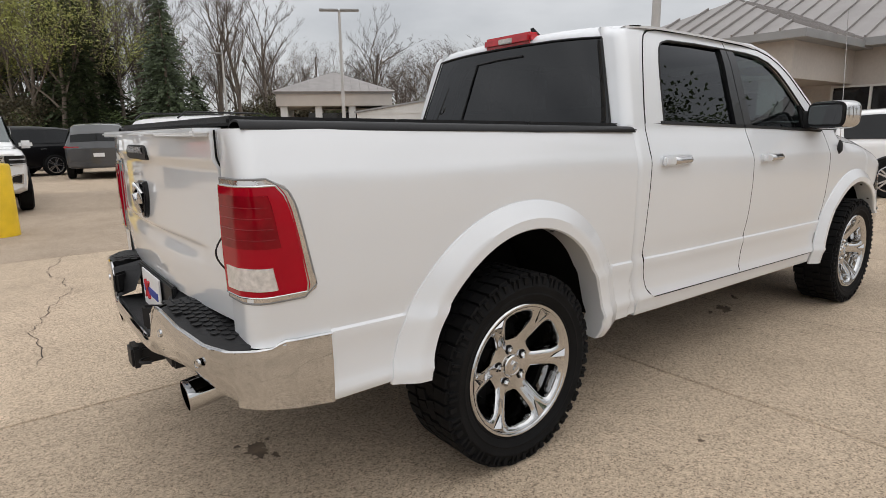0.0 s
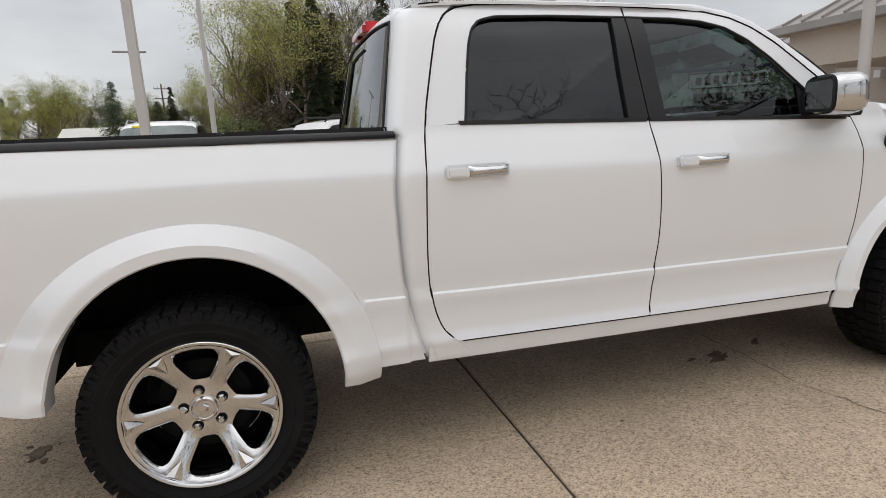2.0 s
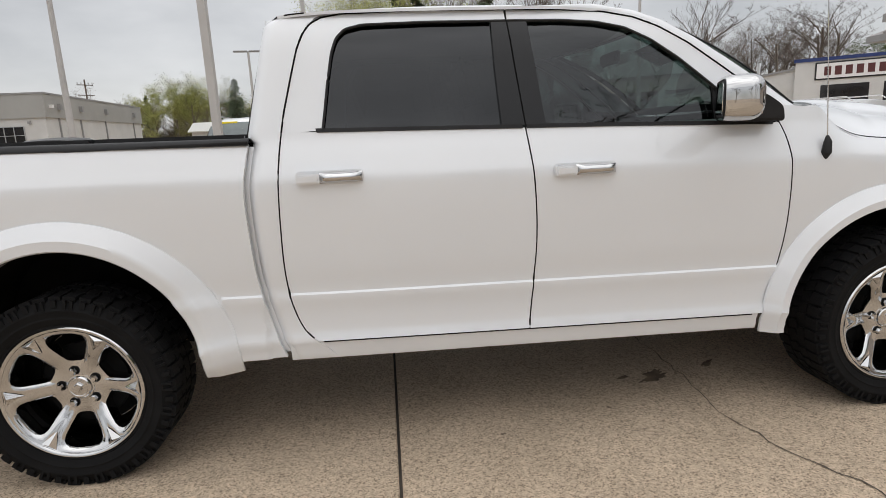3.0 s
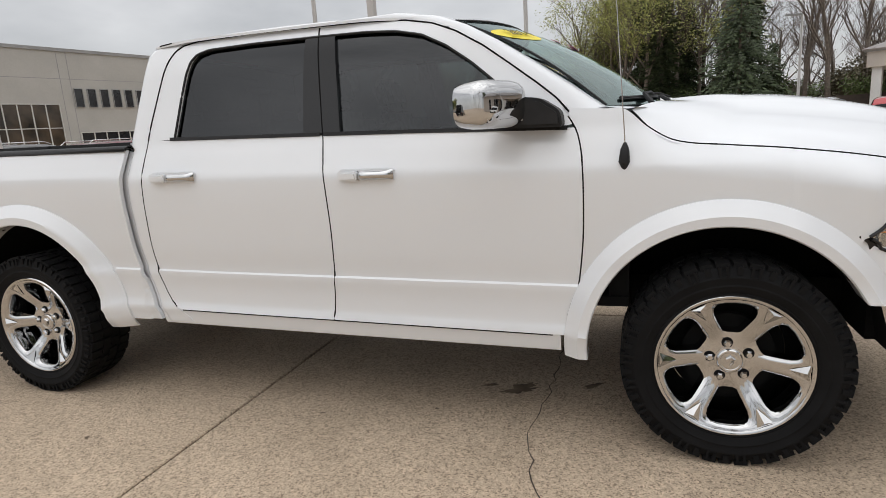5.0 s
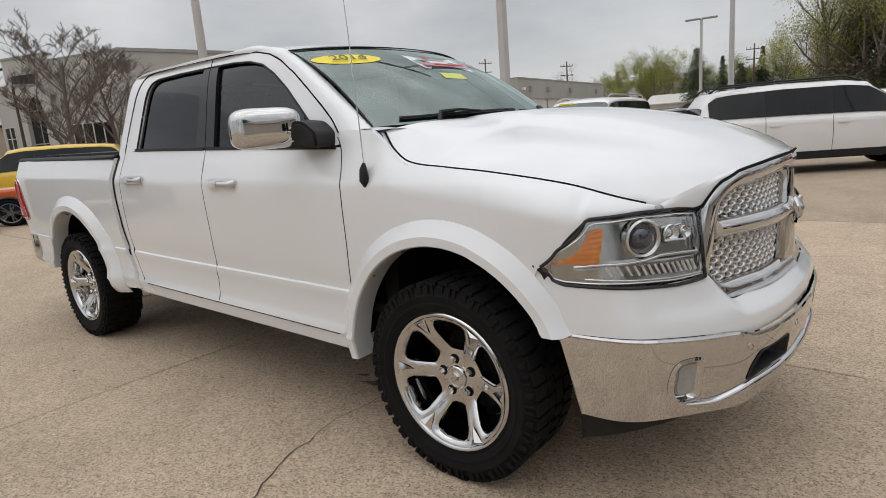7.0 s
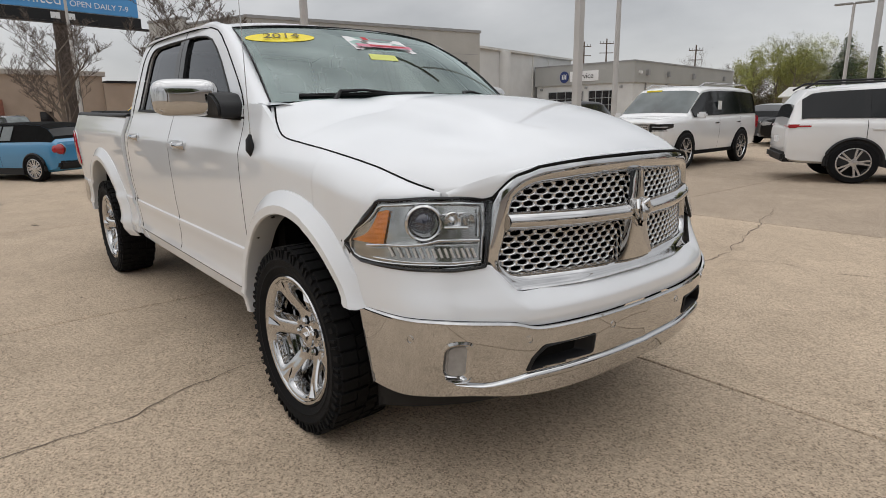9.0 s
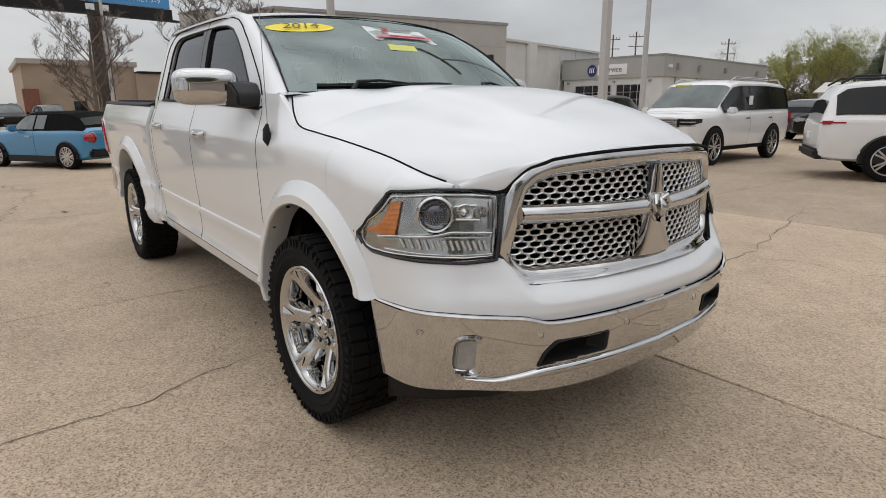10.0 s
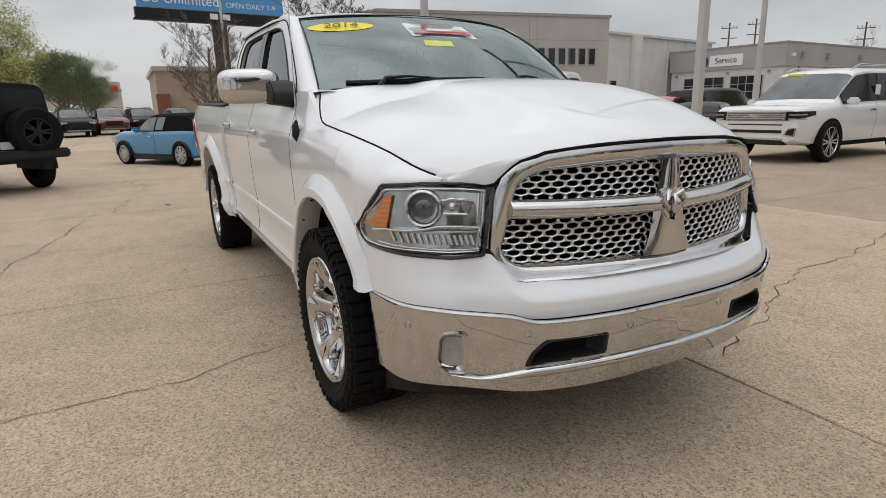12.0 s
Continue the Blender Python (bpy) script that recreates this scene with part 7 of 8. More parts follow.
put(bb, "owner_plate", WHITE_INK, (-0.4, 1.6, -0.2, -0.13, 10.5, 11.05))


# ---- poles ----
def light_pole(x, y, h, r, head="none", turn=0.0, material=PALE_POLE, square=False, label="grey steel parking-lot light pole"):
    p = thing("light_pole", label, "light pole", pose(x, y, 0, 0, 0, turn), group="lot light poles")
    bm = bmesh.new()
    tube(bm, [(0, 0, 0.0), (0, 0, h)], [r, r * (0.96 if square else 0.62)], 4 if square else 12)
    part("shaft", bm, material, p, smooth=60 if not square else 20)
    bm = bmesh.new()
    tube(bm, [(0, 0, 0), (0, 0, 0.06)], r * 1.9, 12)
    part("base_plate", bm, material, p)
    if head in ("double", "single"):
        for s in ((-1, 1) if head == "double" else (1,)):
            bm = bmesh.new()
            box(bm, s * 0.05 if s > 0 else -1.25, 1.25 if s > 0 else -0.05, -0.2, 0.2, h - 0.05, h + 0.07, bevel=0.03)
            part("lamp_head", bm, CAPPING, p, smooth=30)
    if head == "camera":
        bm = bmesh.new()
        tube(bm, [(0, 0, h * 0.86), (-0.5, 0, h * 0.86), (-0.55, 0, h * 0.87)], 0.04, 8)
        part("bracket", bm, CAPPING, p)
        bm = bmesh.new()
        bmesh.ops.create_uvsphere(bm, u_segments=14, v_segments=10, radius=0.2, matrix=pose(-0.6, 0, h * 0.885))
        part("camera_dome", bm, WHITE_INK, p, "white security camera dome", smooth=60)
    return p


light_pole(-1.62, 7.7, 9.6, 0.095, "double", 40, square=True)
light_pole(-13.08, 26.0, 10.5, 0.16, "camera", 30)
light_pole(-2.33, 28.94, 11.5, 0.14)
light_pole(-9.93, 51.6, 9.0, 0.15, "double", 10)
light_pole(17.3, 32.7, 9.0, 0.13, "double", -30)
light_pole(14.9, 49.0, 7.95, 0.12, "single", 200)
light_pole(10.4, 64.5, 7.4, 0.10)
light_pole(12.35, 6.59, 9.5, 0.13)
light_pole(-11.8, 7.2, 10.0, 0.15)
light_pole(-34, 8.6, 5.6, 0.10, "single", 60, RUST, label="dark pole with a lamp head")
light_pole(-36, 4.6, 9.3, 0.12, "double", 60)
bol = thing("pole_base", "yellow painted concrete base round the light pole", "pole base", pose(-1.62, 7.7, 0))
bm = bmesh.new()
tube(bm, [(0, 0, 0), (0, 0, 0.97), (0, 0, 1.0), (0, 0, 1.01)], [0.235, 0.23, 0.215, 0.15], 32)
part("base", bm, YELLOW, bol, smooth=40)


def wood_pole(x, y, h, turn=0.0):
    p = thing("utility_pole", "weathered wooden utility pole with crossarms", "utility pole", pose(x, y, 0, 0, 0, turn), group="utility poles")
    bm = bmesh.new()
    tube(bm, [(0, 0, 0), (0, 0, h)], [0.15, 0.10], 10)
    part("pole", bm, WOOD_POLE, p, smooth=60)
    for z in (h - 0.8, h - 2.2):
        put(p, "crossarm", WOOD_POLE, (-1.1, 1.1, -0.05, 0.05, z, z + 0.11))
    bm = bmesh.new()
    for x_ in (-1.0, -0.5, 0.5, 1.0):
        tube(bm, [(x_, 0, h - 0.65), (x_, 0, h - 0.4)], 0.05, 6)
    part("insulators", bm, CAPPING, p)
    return p


wood_pole(-54.2, 78.1, 12.3, 50)
wood_pole(-51.4, 80.1, 12.6, 50)
wood_pole(-40.2, 86.9, 11.0, 50)
wood_pole(-14.5, 95, 10.5, 20)
wood_pole(35.5, 74.0, 11.5, 60)
wood_pole(6.0, -22.0, 10.0, 15)
fen = thing("board_fence", "long dark board fence below the trees", "fence")
for k in range(16):
    put(fen, "panel", RUST, (-14 + k * 2.5, -14 + k * 2.5 + 2.42, 51.0 + 0.2 * k, 51.06 + 0.2 * k, 0.0, 1.9))


# ---- parked vehicles ----
SILVER_RIM = mat("alloy_rim", (0.55, 0.55, 0.56), 0.25, metal=0.9, noise_scale=8, vary=0.1)
CAR_GLASS = mat("car_window_glass", (0.008, 0.009, 0.010), 0.06, noise_scale=1.2, vary=0.4, spec=0.35)
CAR_GLASS_PALE = mat("car_windshield_glass", (0.10, 0.12, 0.12), 0.05, noise_scale=1.2, vary=0.5, spec=0.7)


def paint(name, color):
    return mat(name, color, 0.3, coat=1.0, noise_scale=2, vary=0.02)


C_WHITE = mat("car_white", (0.76, 0.76, 0.76), 0.3, coat=1.0, coat_ior=1.7, noise_scale=2, vary=0.02)
C_BLACK = mat("car_black", (0.004, 0.004, 0.005), 0.3, spec=0.25, coat=0.12, noise_scale=2, vary=0.1)
C_GREY = paint("car_dark_grey", (0.05, 0.052, 0.056))
C_SILVER = paint("car_silver", (0.36, 0.37, 0.39))
C_BLUE = paint("car_blue", (0.045, 0.235, 0.44))
C_ORANGE = paint("car_orange", (0.65, 0.12, 0.015))
C_YELLOW = paint("car_yellow", (0.72, 0.46, 0.02))
C_RED = paint("car_red", (0.42, 0.012, 0.018))
C_MAROON = paint("car_maroon", (0.12, 0.012, 0.02))
SOFT_TOP = mat("black_canvas", (0.006, 0.006, 0.006), 0.95, spec=0.12, noise_scale=8, vary=0.2, bump=0.2, bump_scale=300)
LAMP_RED = mat("tail_lamp_red", (0.35, 0.008, 0.015), 0.15, coat=0.8, noise_scale=8, vary=0.2)
LAMP_CLEAR = mat("head_lamp_clear", (0.55, 0.56, 0.58), 0.12, coat=0.8, metal=0.4, noise_scale=30, vary=0.3)

# stations from rear to front: x, bottom, belt, top, half width, half width of the roof
SUV = [(-2.58, 0.60, 0.98, 1.01, 0.86, 0.72), (-2.55, 0.42, 1.08, 1.14, 0.93, 0.76), (-2.46, 0.38, 1.15, 1.50, 0.96, 0.72), (-2.28, 0.36, 1.17, 1.76, 0.975, 0.70), (-2.0, 0.35, 1.17, 1.81, 0.98, 0.70), (-1.0, 0.34, 1.16, 1.86, 0.985, 0.72), (0.1, 0.34, 1.14, 1.85, 0.985, 0.72),
       (0.5, 0.34, 1.13, 1.79, 0.985, 0.70), (1.25, 0.34, 1.12, 1.20, 0.98, 0.76), (1.35, 0.34, 1.11, 1.16, 0.98, 0.80), (2.15, 0.35, 1.07, 1.11, 0.965, 0.80), (2.42, 0.37, 1.01, 1.06, 0.93, 0.72), (2.55, 0.42, 0.93, 0.96, 0.87, 0.64), (2.6, 0.5, 0.82, 0.84, 0.80, 0.56)]
SUV_BIG = [(-2.64, 0.62, 1.06, 1.09, 0.90, 0.80), (-2.60, 0.48, 1.17, 1.52, 0.95, 0.80), (-2.52, 0.42, 1.20, 1.84, 0.98, 0.77), (-2.36, 0.38, 1.20, 1.90, 1.0, 0.77), (-1.2, 0.36, 1.19, 1.94, 1.01, 0.79), (0.2, 0.36, 1.17, 1.93, 1.01, 0.79), (0.60, 0.36, 1.16, 1.87, 1.01, 0.77),
           (1.36, 0.36, 1.15, 1.24, 1.0, 0.83), (1.44, 0.36, 1.15, 1.20, 1.0, 0.87), (2.2, 0.36, 1.12, 1.17, 0.99, 0.87), (2.46, 0.38, 1.10, 1.16, 0.975, 0.84), (2.60, 0.42, 1.07, 1.13, 0.945, 0.80), (2.66, 0.46, 1.03, 1.08, 0.90, 0.76)]
HATCH = [(-1.92, 0.48, 0.84, 0.87, 0.74, 0.62), (-1.90, 0.34, 0.90, 0.95, 0.80, 0.66), (-1.80, 0.26, 0.93, 1.02, 0.84, 0.66), (-1.55, 0.22, 0.94, 1.28, 0.855, 0.60), (-1.30, 0.20, 0.94, 1.38, 0.86, 0.60), (-0.8, 0.20, 0.93, 1.41, 0.86, 0.60), (0.1, 0.20, 0.92, 1.40, 0.86, 0.59),
         (0.25, 0.20, 0.92, 1.37, 0.86, 0.58), (0.72, 0.20, 0.91, 0.98, 0.86, 0.68), (0.82, 0.20, 0.91, 0.96, 0.86, 0.70), (1.5, 0.22, 0.88, 0.93, 0.84, 0.68), (1.78, 0.26, 0.82, 0.86, 0.80, 0.60), (1.88, 0.32, 0.74, 0.78, 0.74, 0.52), (1.92, 0.40, 0.66, 0.68, 0.66, 0.46)]
BOXY = [(-2.00, 0.62, 1.14, 1.18, 0.74, 0.68), (-1.97, 0.55, 1.18, 1.78, 0.78, 0.66), (-1.90, 0.55, 1.19, 1.84, 0.79, 0.66), (-0.9, 0.55, 1.18, 1.86, 0.79, 0.66), (0.35, 0.55, 1.17, 1.85, 0.79, 0.66), (0.45, 0.55, 1.17, 1.82, 0.79, 0.65),
        (0.72, 0.55, 1.17, 1.20, 0.77, 0.66), (0.80, 0.55, 1.16, 1.19, 0.74, 0.66), (1.75, 0.6, 1.10, 1.14, 0.66, 0.58), (1.85, 0.65, 1.02, 1.06, 0.62, 0.54)]


def section(st):
    x, zb, zl, zt, w, wr = st
    r = min(0.10, (zt - zl) * 0.3)
    return [(0, zb), (w * 0.82, zb), (w * 0.95, zb + 0.05), (w * 0.985, zb + (zl - zb) * 0.35), (w, zb + (zl - zb) * 0.62), (w * 0.985, zl - 0.06), (w * 0.955, zl), (wr + (w * 0.955 - wr) * 0.15, zt - (zt - zl) * 0.12), (wr * 0.93, zt - r * 0.25), (wr * 0.6, zt), (0, zt + 0.012)]


def car_surface(stations):
    secs = [section(s) for s in stations]

    def at(i, j, s, off=0.0, fi=0.0, fj=0.0):
        i2, j2 = min(i + 1, len(secs) - 1), min(j + 1, 10)
        def pt(a, b):
            y, z = secs[a][b]
            return Vector((stations[a][0], s * y, z))
        p = pt(i, j).lerp(pt(i2, j), fi).lerp(pt(i, j2).lerp(pt(i2, j2), fi), fj)
        if off:
            n = (pt(i2, j) - pt(i, j)).cross(pt(i, j2) - pt(i, j))
            if n.length > 1e-9:
                n.normalize()
                if n.y * s < -0.01 or (abs(n.y) < 0.01 and n.z < 0):
                    n = -n
                p = p + n * off
        return p
    return secs, at


def car_wheel(parent, m, R, rim_r, w=0.22, spokes=5, rim_m=None):
    h = new("wheel")
    h.parent = parent
    h.matrix_local = m
    bm = bmesh.new()
    revolve(bm, [(rim_r, -w / 2 + 0.02), (rim_r + 0.02, -w / 2), (R - 0.03, -w / 2), (R, -w / 2 + 0.03), (R, w / 2 - 0.03), (R - 0.03, w / 2), (rim_r, w / 2)], 36)
    part("tyre", bm, RUBBER, h)
    bm = bmesh.new()
    revolve(bm, [(rim_r + 0.005, -w / 2 + 0.015), (rim_r - 0.015, -w / 2 + 0.012), (rim_r - 0.03, -w / 2 + 0.05), (rim_r - 0.035, w / 2)], 36)
    for k in range(spokes):
        rot = Matrix.Rotation(2 * math.pi * k / spokes, 4, "Y")
        for da in (-0.16, 0.16):
            rr = rot @ Matrix.Rotation(da, 4, "Y")
            box(bm, 0.03, rim_r - 0.01, -w / 2 + 0.025, -w / 2 + 0.05, -0.017, 0.017, m=rr)
    revolve(bm, [(0.075, -w / 2 + 0.05), (0.07, -w / 2 + 0.02), (0.0, -w / 2 + 0.015)], 20)
    part("rim", bm, rim_m or SILVER_RIM, h, smooth=30)
    bm = bmesh.new()
    revolve(bm, [(0.0, 0.0), (rim_r - 0.02, 0.0)], 24)
    part("brake_backing", bm, DARK, h)
    return h


def car(name, label, category, m, stations, body, axles, R=0.40, rim=0.27, roof_m=None, cladding=False, rails=False, scale=(1, 1, 1), rim_m=None, soft=False, group="parked vehicles", spokes=5, chrome=True, panes=None, front="normal", lamps=None):
    c = thing(name, label, category, m @ Matrix.Diagonal((*scale, 1)), group=group)
    secs, at = car_surface(stations)
    n = len(stations)
    bm = bmesh.new()
    for s in SIDES:
        K = 3

        def skin(u, v):
            p, q = u * (n - 1), v * 10
            i, j = min(int(p + 1e-6), n - 2), min(int(q + 1e-6), 9)
            return at(i, j, s, 0.0, p - i, q - j)
        grid(skin, (n - 1) * K, 10 * K, bm)
        for end in (0, n - 1):
            bm.faces.new([bm.verts.new((stations[end][0], s * y, z)) for y, z in secs[end]])
    bmesh.ops.remove_doubles(bm, verts=bm.verts[:], dist=0.0005)
    bmesh.ops.recalc_face_normals(bm, faces=bm.faces[:])
    part("body", bm, body, c, smooth=38)
    xs = [s[0] for s in stations]
    # window stations: from the cab's rear to the windshield
    tall = [i for i in range(n) if stations[i][3] - stations[i][2] > 0.3]
    r0, r1 = tall[0], tall[-1]

    def at_x(x, j, fj, s, off):
        i = max(k for k in range(n - 1) if xs[k] <= x + 1e-6)
        return at(i, j, s, off, (x - xs[i]) / (xs[i + 1] - xs[i]), fj)
    # side panes between belt (row 6) and roof side (row 7), pillars left as body colour
    x_a, x_b = xs[r0] + 0.12, xs[r1 + 1] - 0.20
    cuts = panes or [(x_a, x_a + (x_b - x_a) * 0.27), (x_a + (x_b - x_a) * 0.30, x_a + (x_b - x_a) * 0.62), (x_a + (x_b - x_a) * 0.65, x_b)]
    for s in SIDES:
        if not soft:
            part("window_band", grid(lambda u, v: at_x(x_a - 0.02 + (x_b - x_a + 0.04) * u, 6, 0.07 + 0.86 * v, s, 0.018), 24, 3), BLACK_GLOSS, c, smooth=30)
        for a, b in cuts:
            bm = bmesh.new()
            k = 8

            def gp(u, v):
                x = a + (b - a) * u
                return at_x(x, 6, 0.10 + 0.80 * v, s, 0.024)
            grid(gp, k, 3, bm)
            part("side_window", bm, CAR_GLASS_PALE if soft else CAR_GLASS, c, smooth=30)
    for name_, i, gm in (("windshield", r1, CAR_GLASS_PALE), ("rear_window", r0 - 1, CAR_GLASS)):
        bm = bmesh.new()
        f0, f1 = (0.10, 0.93) if i == r1 else (0.25, 0.95)
        for s in SIDES:
            grid(lambda u, v: (lambda j: at(i, 7 + min(int(v * 3), 2), s, 0.006, f0 + (f1 - f0) * u, v * 3 - min(int(v * 3), 2)))(0), 6, 9, bm)
        part(name_, bm, gm, c, smooth=30)
    if roof_m:
        bm = bmesh.new()
        for s in SIDES:
            for i in range(r0 - (1 if soft else 0), r1):
                for j in range(6 if soft else 7, 10):
                    if soft and j == 6:
                        grid(lambda u, v: at(i, 6, s, 0.004, u, 0.02 + 0.98 * v), 2, 2, bm)
                    else:
                        grid(lambda u, v: at(i, j, s, 0.004, u, v), 2, 2, bm)
        part("soft_top" if soft else "roof_panel", bm, roof_m, c, smooth=40)
        if soft:
            for s in SIDES:
                a, b = cuts[-1]
                bm = grid(lambda u, v: at_x(a + (b - a) * u, 6, 0.06 + 0.86 * v, s, 0.010), 8, 3)
                part("side_window", bm, CAR_GLASS_PALE, c, smooth=30)
    # wheels and arches
    wmax = max(s[4] for s in stations)
    for x in axles:
        for s in SIDES:
            car_wheel(c, pose(x, s * (wmax - 0.075), R, 0, 0, 0 if s < 0 else 180), R, rim, spokes=spokes, rim_m=rim_m)
            # dark disc laid on the uncut skin imitates the shaded wheel opening
            bm = bmesh.new()
            ra = R * 1.13
            ring = [(ra * math.cos(a), ra * math.sin(a)) for a in [radians(-8 + 196 * k / 20) for k in range(21)]]
            slab(bm, [(x + p, s * (wmax + 0.004), R + q) for p, q in ring], (0, -s * 0.22, 0))
            part("wheel_arch", bm, BLACK if cladding else DARK, c, smooth=30)
            if cladding:
                bm = bmesh.new()
                tube(bm, [(x + ra * math.cos(a), s * (wmax - 0.005), R + ra * math.sin(a)) for a in [radians(-8 + 196 * k / 20) for k in range(21)]], 0.035, 6)
                part("arch_cladding", bm, BLACK, c, smooth=60)
    zb = min(s[1] for s in stations)
    put(c, "sill", BLACK if cladding else DARK, (axles[0] + R * 1.2, axles[1] - R * 1.2, -wmax * 0.985, wmax * 0.985, zb - 0.04, zb + (0.12 if cladding else 0.03)), bevel=0.015)
    # lamps, bumpers, grille, plate
    zr, zf = stations[2][2], stations[n - 3][2]
    for s in SIDES:
        w = stations[2][4]
        if lamps == "bar":
            put(c, "tail_lamp", LAMP_RED, (stations[1][0] - 0.02, stations[2][0] + 0.28, min(s * (w * 0.55), s * (w + 0.012)), max(s * (w * 0.55), s * (w + 0.012)), zr - 0.12, zr - 0.05), bevel=0.02)
        elif lamps == "round":
            bm = bmesh.new()
            bmesh.ops.create_uvsphere(bm, u_segments=16, v_segments=10, radius=0.5, matrix=Matrix.Translation((stations[1][0] + 0.06, s * w * 0.82, zr - 0.16)) @ Matrix.Diagonal((0.26, 0.30, 0.30, 1)))
            part("tail_lamp", bm, LAMP_RED, c, smooth=60)
            bm = bmesh.new()
            revolve(bm, [(0.158, -0.03), (0.165, 0.012), (0.150, 0.03), (0.138, 0.012)], 32, "x")
            bmesh.ops.transform(bm, matrix=Matrix.Translation((stations[1][0] + 0.05, s * w * 0.83, zr - 0.16)) @ pose(0, 0, 0, 0, 0, 180 - s * 38), verts=bm.verts[:])
            part("lamp_ring", bm, CHROME, c, "bright ring round the tail lamp", smooth=50)
        else:
            put(c, "tail_lamp", LAMP_RED, (stations[1][0] - 0.015, stations[2][0] + 0.10, min(s * (w * 0.80), s * (w + 0.008)), max(s * (w * 0.80), s * (w + 0.008)), zr - 0.34, zr - 0.02), bevel=0.02)
        w = stations[n - 3][4]
        if front == "normal":
            put(c, "headlamp", LAMP_CLEAR, (stations[n - 3][0] - 0.22, stations[n - 2][0] + 0.03, min(s * (w * 0.60), s * (w + 0.012)), max(s * (w * 0.60), s * (w + 0.012)), zf - 0.20, zf - 0.04), bevel=0.025)
            put(c, "fog_lamp", BLACK, (stations[n - 2][0] - 0.02, stations[n - 1][0] + 0.0, min(s * 0.5, s * 0.72), max(s * 0.5, s * 0.72), stations[n - 2][1] + 0.05, stations[n - 2][1] + 0.18), bevel=0.02)
        xm = xs[r1 + 1] - 0.28
        zm = stations[r1 + 1][2]
        put(c, "door_mirror", body, (xm - 0.07, xm + 0.07, min(s * (wmax - 0.02), s * (wmax + 0.20)), max(s * (wmax - 0.02), s * (wmax + 0.20)), zm + 0.0, zm + 0.15), bevel=0.04)
        for a, b in cuts[-1:] if soft else cuts[-2:]:
            zc_ = stations[r1][2] - 0.14
            put(c, "door_handle", CHROME_DULL if chrome else body, (a + 0.05, a + 0.25, min(s * (wmax - 0.015), s * (wmax + 0.018)), max(s * (wmax - 0.015), s * (wmax + 0.018)), zc_, zc_ + 0.035), bevel=0.008)
        # dark strip on the unbroken skin stands in for the shaded door gap
        for a, b in cuts[1:]:
            part("door_gap", grid(lambda u, v: at_x(a - 0.030 + 0.009 * u, 2 + min(int(v * 4), 3), v * 4 - min(int(v * 4), 3), s, 0.003), 1, 12), DARK, c)
    xf = stations[n - 1][0]
    if front == "normal":
        put(c, "grille", CHROME_DULL if chrome else BLACK, (xf - 0.06, xf + 0.012, -0.52, 0.52, stations[n - 1][1] + 0.10, zf - 0.06), bevel=0.02)
    for k in range(5 if front == "normal" else 0):
        z = stations[n - 1][1] + 0.14 + k * (zf - 0.14 - stations[n - 1][1] - 0.14) / 4
        put(c, "grille_slat", BLACK, (xf + 0.008, xf + 0.018, -0.48, 0.48, z - 0.022, z + 0.012))
    put(c, "lower_bumper", BLACK if cladding or front == "chrome" else GREY_TRIM, (xf - 0.18, xf + 0.02, -0.66, 0.66, stations[n - 2][1] - 0.04, stations[n - 2][1] + 0.06), bevel=0.02)
    put(c, "rear_bumper", BLACK if cladding else body, (xs[0] - 0.05, xs[0] + 0.3, -wmax * 0.9, wmax * 0.9, stations[1][1] - 0.04, stations[1][1] + 0.16), bevel=0.05)
    put(c, "number_plate", WHITE_STICKER, (xs[0] - 0.035, xs[0] + 0.05, -0.16, 0.16, stations[0][1] + 0.14, stations[0][1] + 0.26))
    if front == "chrome":
        plan = lambda y0, back: [(xf, y0, 0.0)] + [(t_[0], t_[4] * 0.985, 0.0) for t_ in reversed(stations) if t_[0] > back]

        def strip(s, y0, back, z0, z1, off, tail=0.0):
            """Ribbon round the nose from y0 back along the wing; its rear end rises by tail."""
            p = along(plan(y0, back), 30)
            def f(u, v):
                k = round(u * 30)
                d = (p[min(k + 1, 30)] - p[max(k - 1, 0)]).normalized()
                return Vector((p[k].x + d.y * off, s * (p[k].y - d.x * off), z0 + (z1 - z0) * v + tail * u * (1 - v)))
            return flange(grid(f, 30, 4), (-0.03, -s * 0.03, 0))
        put(c, "grille_frame", CHROME_DULL, (xf - 0.04, xf + 0.020, -0.66, 0.66, 0.86, 1.05), bevel=0.02)
        for k in range(4):
            for q in range(22):
                y = -0.60 + 0.0555 * q + (0.022 if k % 2 else 0)
                put(c, "grille_hole", BLACK_GLOSS, (xf + 0.016, xf + 0.024, y, y + 0.034, 0.885 + 0.040 * k, 0.905 + 0.040 * k))
        put(c, "grille_badge", CHROME_DULL, (xf + 0.01, xf + 0.035, -0.12, 0.12, 0.925, 1.0), bevel=0.015)
        put(c, "lower_intake", BLACK, (xf - 0.16, xf + 0.012, -0.62, 0.62, 0.60, 0.70), bevel=0.02)
        put(c, "trim_line", BLACK, (xf - 0.16, xf + 0.010, -0.60, 0.60, 0.775, 0.80), bevel=0.006)
        put(c, "skid_plate", CHROME_DULL, (xf - 0.16, xf + 0.022, -0.66, 0.66, 0.46, 0.545), bevel=0.025)
        for s in SIDES:
            lamp_ = part("lamp_housing", strip(s, 0.66, 2.18, 0.87, 1.05, 0.010, 0.10), BLACK_GLOSS, c, "dark headlamp with bright strips", smooth=40)
            part("lamp_strip", strip(s, 0.72, 2.40, 0.975, 0.995, 0.016), LAMP_CLEAR, lamp_, smooth=40)
